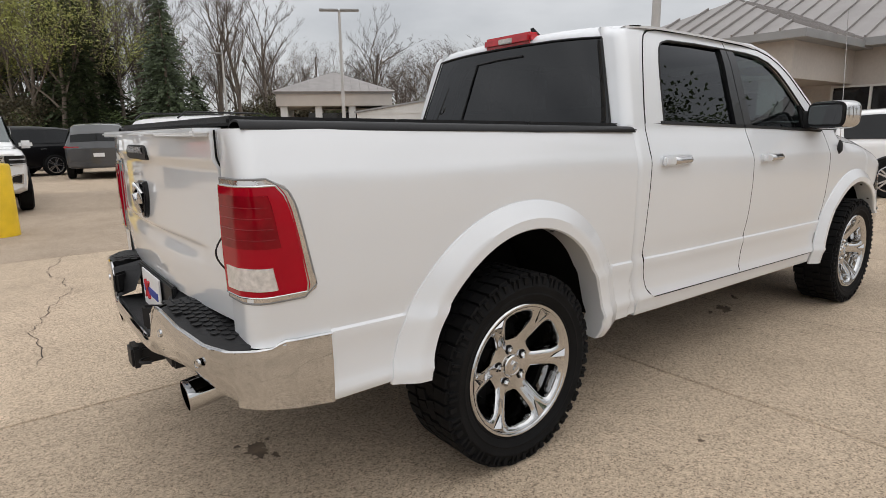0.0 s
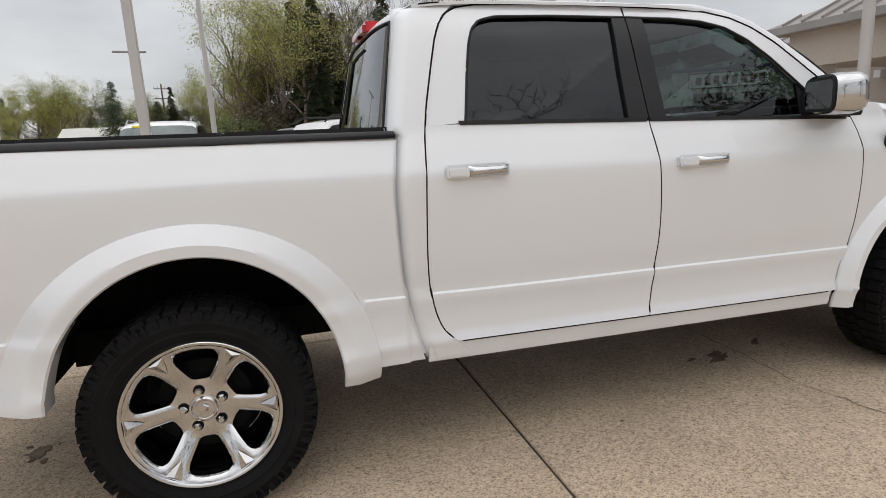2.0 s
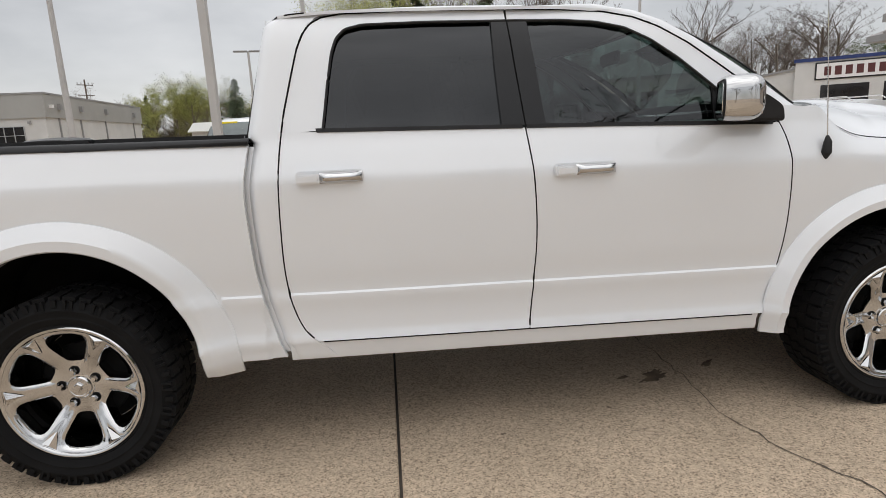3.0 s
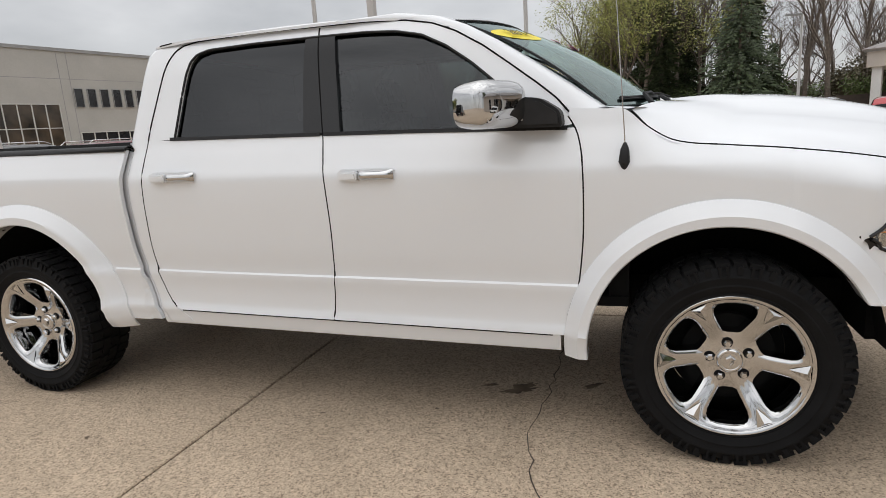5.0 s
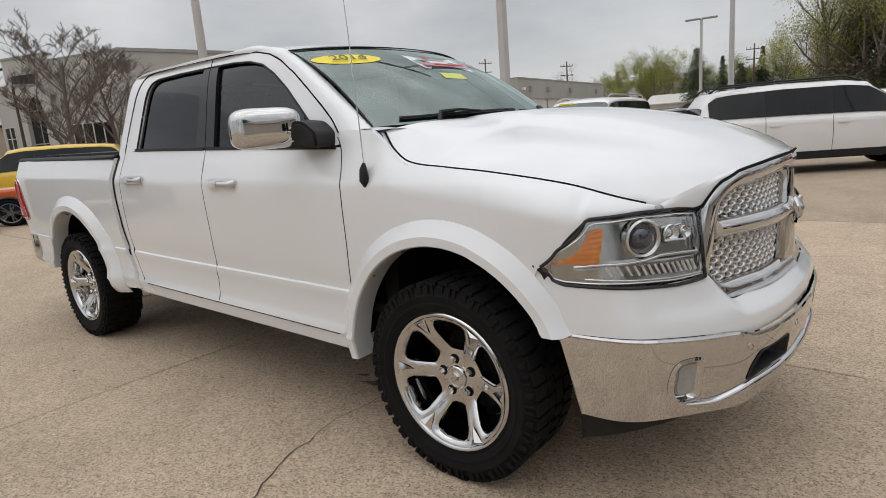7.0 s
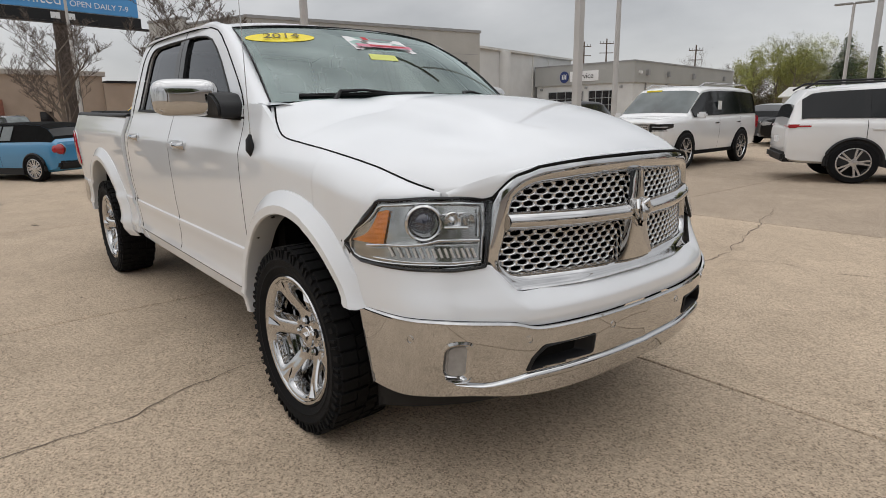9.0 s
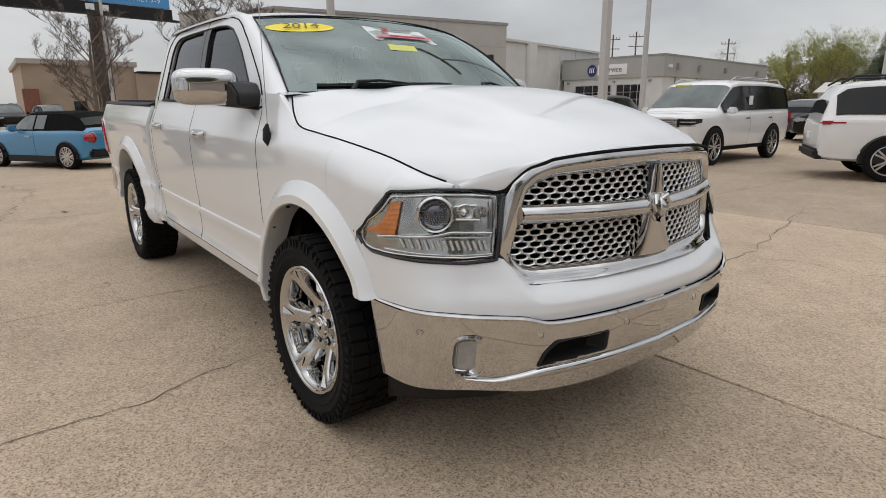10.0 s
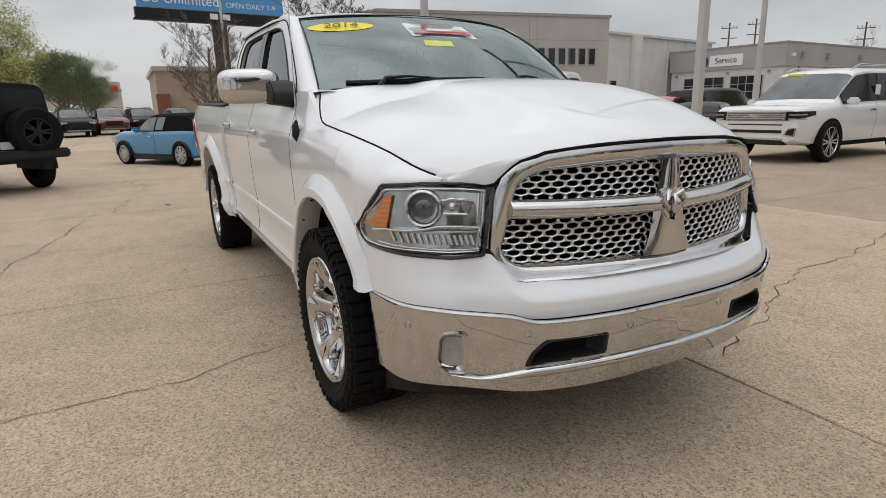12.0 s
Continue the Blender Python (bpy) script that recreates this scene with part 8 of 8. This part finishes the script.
            part("lamp_strip", strip(s, 0.72, 2.40, 0.890, 0.915, 0.016), LAMP_CLEAR, lamp_, smooth=40)
            bm = bmesh.new()
            slab(bm, [(xf - 0.045, s * y, z) for y, z in rounded([(0.62, 0.575), (0.87, 0.555), (0.90, 0.745), (0.72, 0.715)], 0.03)], (0.065, 0, 0), 0.008)
            fog = part("fog_surround", bm, CHROME_DULL, c, "chrome fog lamp surround", smooth=40)
            bm = bmesh.new()
            slab(bm, [(xf - 0.02, s * y, z) for y, z in rounded([(0.68, 0.595), (0.85, 0.58), (0.87, 0.72), (0.74, 0.695)], 0.02)], (0.05, 0, 0), 0.004)
            part("fog_lamp", bm, BLACK_GLOSS, fog, smooth=40)
        put(c, "window_sticker", WHITE_STICKER, (-0.25, -0.05, 0.955, 0.965, 1.35, 1.56))
        put(c, "yellow_sticker", YELLOW_STICKER, (0.66, 0.70, -0.55, -0.15, 1.80, 1.84))
    if rails:
        for s in SIDES:
            wr = stations[r0 + 1][5] * 0.9
            zt = max(stations[r0 + 1][3], stations[r1 - 1][3])
            bm = bmesh.new()
            tube(bm, [(xs[r0] + 0.15, s * wr, zt - 0.08), (xs[r0] + 0.35, s * wr, zt + 0.05), (xs[r1] - 0.4, s * wr, zt + 0.06), (xs[r1] - 0.1, s * wr, zt - 0.04)], 0.02, 8)
            part("roof_rail", bm, CHROME_DULL if chrome else BLACK, c, smooth=60)
    return c


def heading(x, y, deg):
    return pose(x, y, 0, 0, 0, deg)


# large white SUV facing the pickup, behind the light pole
car("suv", "white full-size SUV with a chrome grille and black roof rails", "SUV", heading(-2.15, 12.7, -88), SUV_BIG, C_WHITE, (-1.50, 1.61), R=0.42, rim=0.30, rails=True, spokes=6, front="chrome")
# white three-row SUV seen from its side and rear
car("suv", "white three-row SUV with black lower cladding", "SUV", heading(3.3, 12.05, 29), SUV, C_WHITE, (-1.5, 1.59), R=0.39, rim=0.27, cladding=True, rails=True, lamps="bar", chrome=False, scale=(1.02, 0.97, 0.96))
# blue convertible
car("convertible_car", "blue small convertible with a black canvas top", "car", heading(-11.24, -0.50, 213), HATCH, C_BLUE, (-1.22, 1.27), scale=(0.91, 0.91, 0.91), R=0.31, rim=0.235, roof_m=SOFT_TOP, soft=True, lamps="round", panes=[(-0.52, -0.18), (-0.12, 0.52)], spokes=8, cladding=True)
# black off-roader with a spare wheel
jeep = car("off_roader", "black boxy off-road vehicle with a rear spare wheel", "SUV", heading(-7.95, -4.5, 213), BOXY, C_BLACK, (-1.3, 1.25), R=0.42, rim=0.23, cladding=True, chrome=False, rim_m=BLACK, roof_m=SOFT_TOP)
car_wheel(jeep, Matrix.Translation((-2.12, -0.36, 1.03)) @ pose(0, 0, 0, 0, 0, -90), 0.41, 0.23, w=0.26, rim_m=BLACK)
put(jeep, "rear_bumper_bar", BLACK, (-2.28, -2.02, -0.82, 0.82, 0.58, 0.74), bevel=0.03)
# dark vehicles in the row past the tailgate
car("suv", "black SUV parked in the far row", "SUV", heading(-1.5, 22.9, 205), SUV, C_BLACK, (-1.5, 1.55), scale=(0.98, 0.97, 0.94), R=0.39, rim=0.29)
car("suv", "dark grey SUV seen from the rear with an orange plate", "SUV", heading(1.6, 21.5, 80), SUV, C_GREY, (-1.5, 1.55), scale=(0.95, 0.97, 0.97), lamps="bar")
car("suv", "white SUV parked in the far row", "SUV", heading(4.0, 22.3, 80), SUV, C_WHITE, (-1.5, 1.55), scale=(0.9, 0.95, 0.9), cladding=True, lamps="bar", chrome=False)
car("suv", "dark SUV parked behind the row", "SUV", heading(1.0, 28.5, 80), SUV, C_GREY, (-1.5, 1.55), scale=(0.92, 0.95, 0.92))
car("suv", "white SUV parked by the office porch", "SUV", heading(13.0, 0.2, -62), SUV, C_WHITE, (-1.5, 1.55), scale=(0.92, 0.95, 0.9), cladding=True, chrome=False, lamps="bar")
car("suv", "white SUV parked beside the office wall", "SUV", heading(13.6, 13.2, 100), SUV, C_WHITE, (-1.5, 1.55), scale=(0.92, 0.95, 0.88), rails=True)
car("car", "silver car parked near the pavilion", "car", heading(10.6, 26.0, 70), SUV, C_SILVER, (-1.5, 1.55), scale=(0.9, 0.9, 0.86))
car("car", "red car parked near the pavilion", "car", heading(13.2, 25.6, 70), SUV, C_RED, (-1.5, 1.55), scale=(0.88, 0.9, 0.80))
# past the bed: orange, yellow, maroon
car("car", "orange hatchback parked beside the dealership", "car", heading(-10.38, 3.07, 222), HATCH, C_ORANGE, (-1.22, 1.27), R=0.32, rim=0.235, scale=(1.15, 1.05, 0.93), cladding=True)
car("suv", "yellow truck-like SUV near the building", "SUV", heading(-16.2, 3.7, 240), SUV, C_YELLOW, (-1.5, 1.55), scale=(1.0, 0.98, 1.0), cladding=True, chrome=False)
car("suv", "maroon SUV in front of the shopfront", "SUV", heading(-15.5, 14.5, 95), SUV, C_MAROON, (-1.5, 1.55), scale=(0.95, 0.95, 0.92), rails=True)
car("suv", "dark SUV in front of the shopfront", "SUV", heading(-14.8, 10.2, 95), SUV, C_GREY, (-1.5, 1.55), scale=(0.95, 0.95, 0.92), rails=True)
car("suv", "silver SUV with pale roof rails", "SUV", heading(-17.5, 8.6, 100), SUV, C_SILVER, (-1.5, 1.55), scale=(0.95, 0.95, 0.90), rails=True)
# service lane
car("suv", "black truck-like SUV by the service doors", "SUV", heading(-9.6, 18.6, 100), SUV, C_BLACK, (-1.5, 1.55), scale=(1.0, 0.95, 0.95))
car("car", "red coupe by the service lane", "car", heading(-10.0, 16.3, 118), HATCH, C_RED, (-1.22, 1.27), R=0.32, rim=0.235, scale=(1.15, 1.0, 1.06))
car("car", "dark coupe by the service lane", "car", heading(-7.2, 15.0, 118), HATCH, C_BLACK, (-1.22, 1.27), R=0.32, rim=0.235, scale=(1.15, 1.0, 0.90))
car("car", "white car in the service lane", "car", heading(-6.6, 28.8, 60), HATCH, C_WHITE, (-1.22, 1.27), R=0.33, rim=0.24, scale=(1.2, 1.05, 1.05))
car("suv", "dark SUV in the service lane", "SUV", heading(-3.6, 25.0, 80), SUV, C_GREY, (-1.5, 1.55), scale=(0.9, 0.92, 0.86))
far_row = [(-37.3, -4.6, 10, C_BLACK), (-39.8, -2.7, 8, C_MAROON), (-42.3, -0.7, 8, C_BLACK), (-36.0, -7.0, 15, C_GREY), (-50.5, -6.5, 5, C_WHITE), (-52.0, 2.5, 8, C_GREY)]
for x, y, d, p_ in far_row:
    car("suv", "parked SUV in the far row by the street", "SUV", heading(x, y, d), SUV, p_, (-1.5, 1.55), scale=(0.95, 0.95, 0.92), rails=True, chrome=False)
for x, y, d, p_ in ((8.0, 43.5, 20, C_SILVER), (12.0, 44.0, 20, C_WHITE), (16.0, 44.5, 20, C_GREY), (4.0, 43.0, 20, C_GREY)):
    car("suv", "parked car in the far row below the trees", "SUV", heading(x, y, d), SUV, p_, (-1.5, 1.55), scale=(0.92, 0.95, 0.85))


# ---- trees ----
BARK = mat("grey_brown_bark", (0.16, 0.13, 0.105), 0.95, noise_scale=6, vary=0.25, fine=0.2)
TWIG = mat("grey_twigs", (0.12, 0.095, 0.08), 0.95, noise_scale=3, vary=0.2)


def leaf_mat(name, color, vary):
    m = mat(name, color, 0.75)
    n, l = m.node_tree.nodes, m.node_tree.links
    b = n["Principled BSDF"]
    ge = n.new("ShaderNodeNewGeometry")
    mr = n.new("ShaderNodeMapRange")
    mr.inputs[3].default_value, mr.inputs[4].default_value = 1 - vary, 1 + vary
    sc = n.new("ShaderNodeVectorMath")
    sc.operation = "SCALE"
    sc.inputs[0].default_value = color
    l.new(ge.outputs["Random Per Island"], mr.inputs[0])
    l.new(mr.outputs[0], sc.inputs["Scale"])
    l.new(sc.outputs[0], b.inputs["Base Color"])
    return m


LEAF_SPRING = leaf_mat("spring_leaves", (0.30, 0.31, 0.09), 0.5)
LEAF_GREEN = leaf_mat("green_leaves", (0.11, 0.15, 0.05), 0.45)
NEEDLES = leaf_mat("conifer_needles", (0.055, 0.075, 0.034), 0.55)
BRUSH = leaf_mat("brown_undergrowth", (0.10, 0.085, 0.05), 0.5)
BUD = leaf_mat("brown_buds", (0.16, 0.105, 0.075), 0.4)


def branches(seed, height, spread=1.0, depth=4, trunk_r=0.22, up=0.55, first=0.25, kids=(3, 5), thin=0.012):
    """Tapered trunk and limbs; returns the two meshes and the twig tips."""
    rnd = random.Random(seed)
    wood, fine, tips = bmesh.new(), bmesh.new(), []

    def grow(p, d, length, r, lev):
        n = 4 if lev == 0 else 3
        pts, rad = [p.copy()], [r]
        for i in range(n):
            d = (d + Vector((rnd.uniform(-1, 1), rnd.uniform(-1, 1), rnd.uniform(-0.3, 0.5))) * (0.10 if lev == 0 else 0.22)).normalized()
            p = p + d * length / n
            pts.append(p.copy())
            rad.append(r * (1 - 0.62 * (i + 1) / n))
        tube(wood if lev < 2 else fine, pts, rad, 7 if lev == 0 else 5 if lev == 1 else 3, caps=False)
        if lev == depth:
            tips.append((p, d))
            return
        count = rnd.randint(*kids) + (5 if lev == 0 else 0)
        for k in range(count):
            t = (first if lev == 0 else 0.25) + (1 - (first if lev == 0 else 0.25)) * (k + rnd.random()) / count
            i = min(int(t * n), n - 1)
            q = pts[i].lerp(pts[i + 1], t * n - i)
            a = rnd.uniform(0, 2 * math.pi)
            side = Vector((math.cos(a), math.sin(a), 0))
            e = (d * up + side * (1 - up) * spread * 1.3 + Vector((0, 0, 0.25))).normalized()
            grow(q, e, length * rnd.uniform(0.42, 0.62) * (1.15 - 0.4 * t if lev == 0 else 1), max(rad[i] * 0.55, thin), lev + 1)
        tips.append((p, d))
    grow(Vector((0, 0, 0)), Vector((0, 0, 1)), height * 0.72, trunk_r, 0)
    return wood, fine, tips


def leaves(tips, seed, size, per, spread):
    rnd = random.Random(seed)
    vs, fs = [], []
    for p, d in tips:
        for _ in range(per):
            c = p + Vector((rnd.gauss(0, spread), rnd.gauss(0, spread), rnd.gauss(0, spread * 0.8)))
            a = Vector((rnd.uniform(-1, 1), rnd.uniform(-1, 1), rnd.uniform(-1, 1))).normalized()
            b = a.orthogonal().normalized()
            s = size * rnd.uniform(0.5, 1.3)
            k = len(vs)
            vs += [c - a * s, c + b * s * 0.6, c + a * s, c - b * s * 0.6]
            fs.append((k, k + 1, k + 2, k + 3))
    bm = bmesh.new()
    me = bpy.data.meshes.new("leaf_tmp")
    me.from_pydata(vs, [], fs)
    bm.from_mesh(me)
    bpy.data.meshes.remove(me)
    return bm


HIDE = -300


def tree_kind(label, seed, height, leaf=None, size=0.12, per=6, spread_l=0.35, **kw):
    t = thing("tree", label, "tree", pose(0, HIDE, 0), group="trees round the lot")
    wood, fine, tips = branches(seed, height, **kw)
    part("trunk", wood, BARK, t, smooth=60)
    part("branchwork", fine, TWIG, t, smooth=0)
    if leaf:
        part("crown", leaves(tips, seed, size, per, spread_l), leaf, t, smooth=0)
    return t


def conifer_kind(label, seed, height, width):
    rnd = random.Random(seed)
    t = thing("tree", label, "tree", pose(0, HIDE, 0), group="trees round the lot")
    bm = bmesh.new()
    tube(bm, [(0, 0, 0), (0, 0, height)], [0.22, 0.03], 8)
    part("trunk", bm, BARK, t, smooth=60)
    vs, fs = [], []
    z = height * 0.06
    while z < height * 0.99:
        k = 1 - z / height
        L = width * (0.12 + k ** 0.85) * rnd.uniform(0.75, 1.12)
        for j in range(15 if k > 0.3 else 9):
            a = rnd.uniform(0, 2 * math.pi)
            ll = L * rnd.uniform(0.6, 1.1)
            d = Vector((math.cos(a), math.sin(a), 0))
            for q in range(13):
                f = (q + rnd.random()) / 13
                c = d * ll * f + Vector((0, 0, z - 0.35 * ll * f * f + rnd.uniform(-0.12, 0.12)))
                e = (d + Vector((rnd.uniform(-1, 1), rnd.uniform(-1, 1), rnd.uniform(-0.9, 0.2)))).normalized()
                b = e.orthogonal().normalized()
                s = 0.42 * rnd.uniform(0.6, 1.2) * (0.5 + 0.5 * k)
                i = len(vs)
                vs += [c - e * s * 0.4, c + b * s * 0.28, c + e * s, c - b * s * 0.28]
                fs.append((i, i + 1, i + 2, i + 3))
        z += 0.26 + 0.10 * rnd.random()
    me = bpy.data.meshes.new("crown")
    me.from_pydata(vs, [], fs)
    me.materials.append(NEEDLES)
    o = new("crown", me)
    o.parent = t
    return t


bare_a = tree_kind("tall bare deciduous tree with fine grey branches", 3, 15, depth=5, trunk_r=0.22, kids=(3, 4), up=0.64, first=0.28, thin=0.009)
bare_b = tree_kind("round bare deciduous tree in early spring", 8, 11, depth=5, trunk_r=0.22, spread=1.1, up=0.46, kids=(3, 4), first=0.2, thin=0.009)
bud_a = tree_kind("bare tree with brown spring buds", 12, 12, leaf=BUD, size=0.055, per=5, spread_l=0.35, depth=4, trunk_r=0.2, kids=(3, 4), up=0.52, thin=0.010)
green_a = tree_kind("tall deciduous tree with fresh yellow-green leaves", 5, 15, leaf=LEAF_SPRING, size=0.085, per=14, spread_l=0.5, depth=4, trunk_r=0.24, kids=(3, 4), up=0.6, thin=0.010)
green_b = tree_kind("leafy spring tree with light green crown", 21, 11, leaf=LEAF_SPRING, size=0.085, per=18, spread_l=0.45, depth=4, trunk_r=0.2, kids=(3, 4), up=0.5, first=0.12, thin=0.010)
green_c = tree_kind("broad leafy green tree beyond the lot", 33, 10, leaf=LEAF_GREEN, size=0.09, per=18, spread_l=0.45, depth=4, trunk_r=0.2, kids=(3, 4), up=0.45, first=0.12, thin=0.010)
shrub = tree_kind("low tangled shrub at the edge of the lot", 41, 3.2, leaf=LEAF_GREEN, size=0.10, per=8, spread_l=0.35, depth=3, trunk_r=0.06, kids=(3, 4), up=0.35, first=0.05)
brush = tree_kind("dense brown undergrowth below the trees", 63, 4.0, leaf=BRUSH, size=0.10, per=16, spread_l=0.5, depth=3, trunk_r=0.06, kids=(4, 5), up=0.4, first=0.04)
con_a = conifer_kind("dense dark green conifer with drooping boughs", 2, 13.0, 4.0)
con_b = conifer_kind("tall dark green pine with ragged crown", 6, 15.0, 2.9)
bed_tree = tree_kind("bare ornamental tree in front of the dealership", 51, 6.6, depth=5, trunk_r=0.12, spread=1.25, up=0.56, kids=(4, 5), first=0.05, thin=0.009)

rt = random.Random(77)


def plant(kind, x, y, h, base):
    s = h / base
    copy_thing(kind, Matrix.Translation((x, y, 0)) @ Matrix.Rotation(rt.uniform(0, 6.28), 4, "Z") @ Matrix.Diagonal((s * rt.uniform(0.9, 1.1), s * rt.uniform(0.9, 1.1), s, 1)))


for x, y, h in ((6.8, 58.9, 16), (9.0, 60.6, 16.5), (10.7, 63.3, 16), (17.9, 60.5, 16.5), (19.3, 57.9, 17), (22.2, 58.6, 16), (13.5, 63, 15), (5.2, 62, 15), (37.9, 62.3, 14.5), (25, 66, 12)):
    plant(bare_a, x, y, h, 15)
for x, y, h in ((40.2, 65.7, 15), (52.6, 62.9, 15), (37.2, 68.3, 12), (48.2, 54.9, 12.5), (49.1, 58.5, 13), (-33.9, 102.8, 10), (-37.8, 104.5, 10), (-24.6, 88.6, 8.5), (-40.9, 103.2, 10), (44, 58, 12)):
    plant(bare_b, x, y, h, 11)
for x, y, h in ((28.8, 66, 11), (31.2, 64.9, 10.5), (35.3, 66.2, 11), (44.6, 65.2, 11), (49.8, 65.2, 12.3), (45.4, 63.6, 10.5), (47.6, 62.1, 11), (41, 61, 8), (15.5, 66, 12), (26, 62.5, 9), (-4.0, 75, 9)):
    plant(bud_a, x, y, h, 12)
for x, y, h in ((1.7, 59.4, 15.5), (3.8, 57.2, 14.5), (1.0, 63, 14), (-1.6, 66.9, 11)):
    plant(green_a, x, y, h, 15)
for x, y, h in ((-7.2, 74.6, 9.4), (-25.7, 85.2, 9.6), (-28.6, 87.4, 9.8), (-30.1, 102, 11), (-28.1, 102.7, 11), (-24.9, 101.6, 10.4), (-31.0, 86.6, 9.2), (-18, 100.3, 9), (-53.7, -8.5, 8.3), (-43.0, -8.0, 8.0), (-1.5, 69, 10)):
    plant(green_b, x, y, h, 11)
for x, y, h in ((-15.3, 100.8, 8), (-12, 98, 7.5), (-9, 96, 7), (-63.8, -7.2, 7.4), (-69, -4.9, 6.2), (-47.0, -4.3, 5.6), (-46.0, -5.6, 6.0), (-51.0, -3.7, 4.6), (-49.0, -10.5, 7.5), (-55.0, -6.0, 6.5), (-21, 92, 8), (-5, 92, 6.5), (48.5, 48.1, 8), (24, 61, 5), (46, 60, 6)):
    plant(green_c, x, y, h, 10)
for x, y, h in ((11.5, 54.0, 13.2), (14.3, 55.3, 6.8), (-16.9, 75.1, 9.2), (-12.8, 79, 7.0)):
    plant(con_a, x, y, h, 13)
for x, y, h in ((3.6, 60.4, 14.8), (5.4, 57.6, 15.4), (7.8, 61.5, 14), (-14.6, 78, 8)):
    plant(con_b, x, y, h, 15)
for k in range(46):
    x = -20 + k * 1.6
    plant(shrub, x + rt.uniform(-1, 1), 57 + rt.uniform(-2, 5) + (20 if x < -4 else 0), rt.uniform(2.4, 4.4), 3.2)
for x, y, h in ((-23.0, 7.25, 7.4), (-24.8, 9.7, 6.6), (-23.9, 2.1, 5.8), (-27.3, 14.5, 5.8)):
    plant(bed_tree, x, y, h, 6.6)
# deeper rows of the wood behind the lot
for k in range(26):
    x = 1.5 + k * 1.9 + rt.uniform(-0.8, 0.8)
    plant(bud_a if k % 3 else bare_a, x, 68 + rt.uniform(-3, 8), rt.uniform(8.5, 12.5), 12 if k % 3 else 15)
for k in range(34):
    plant(brush, 0 + k * 1.5 + rt.uniform(-0.7, 0.7), 62 + rt.uniform(-3, 7), rt.uniform(3.0, 5.5), 4.0)
for k in range(12):
    plant((green_a, con_b, bare_a)[k % 3], -2 + k * 1.5 + rt.uniform(-0.6, 0.6), 63 + rt.uniform(-1, 8), rt.uniform(13.5, 17), 15)
# mixed wood past the service lane
for k in range(22):
    kind, base = ((bud_a, 12), (bare_b, 11), (green_b, 11), (bud_a, 12), (con_b, 15))[k % 5]
    plant(kind, -46 + k * 2.3 + rt.uniform(-0.8, 0.8), 104 + rt.uniform(-4, 6) - 0.5 * k, rt.uniform(7.5, 10.5), base)
for k in range(24):
    plant(brush, -44 + k * 1.9 + rt.uniform(-0.8, 0.8), 99 + rt.uniform(-3, 3) - 0.5 * k, rt.uniform(2.6, 4.4), 4.0)
# bare trees across the street behind the camera, seen in the glass
for x, y, h in ((8.6, -19.5, 14.5), (-14, -34, 12), (-4, -38, 13), (7, -36, 12), (17, -33, 11), (27, -30, 12)):
    plant(bare_b, x, y, h, 11)
for k in range(9):
    plant(green_c if k % 3 else bare_b, 24 + k * 4.2, -20 - k * 1.2 + rt.uniform(-2, 2), rt.uniform(13, 17), 10 if k % 3 else 11)
for o in [o for o in scene.objects if o.parent is None and abs(o.location.y - HIDE) < 1]:
    for c in o.children_recursive:
        bpy.data.objects.remove(c)
    bpy.data.objects.remove(o)
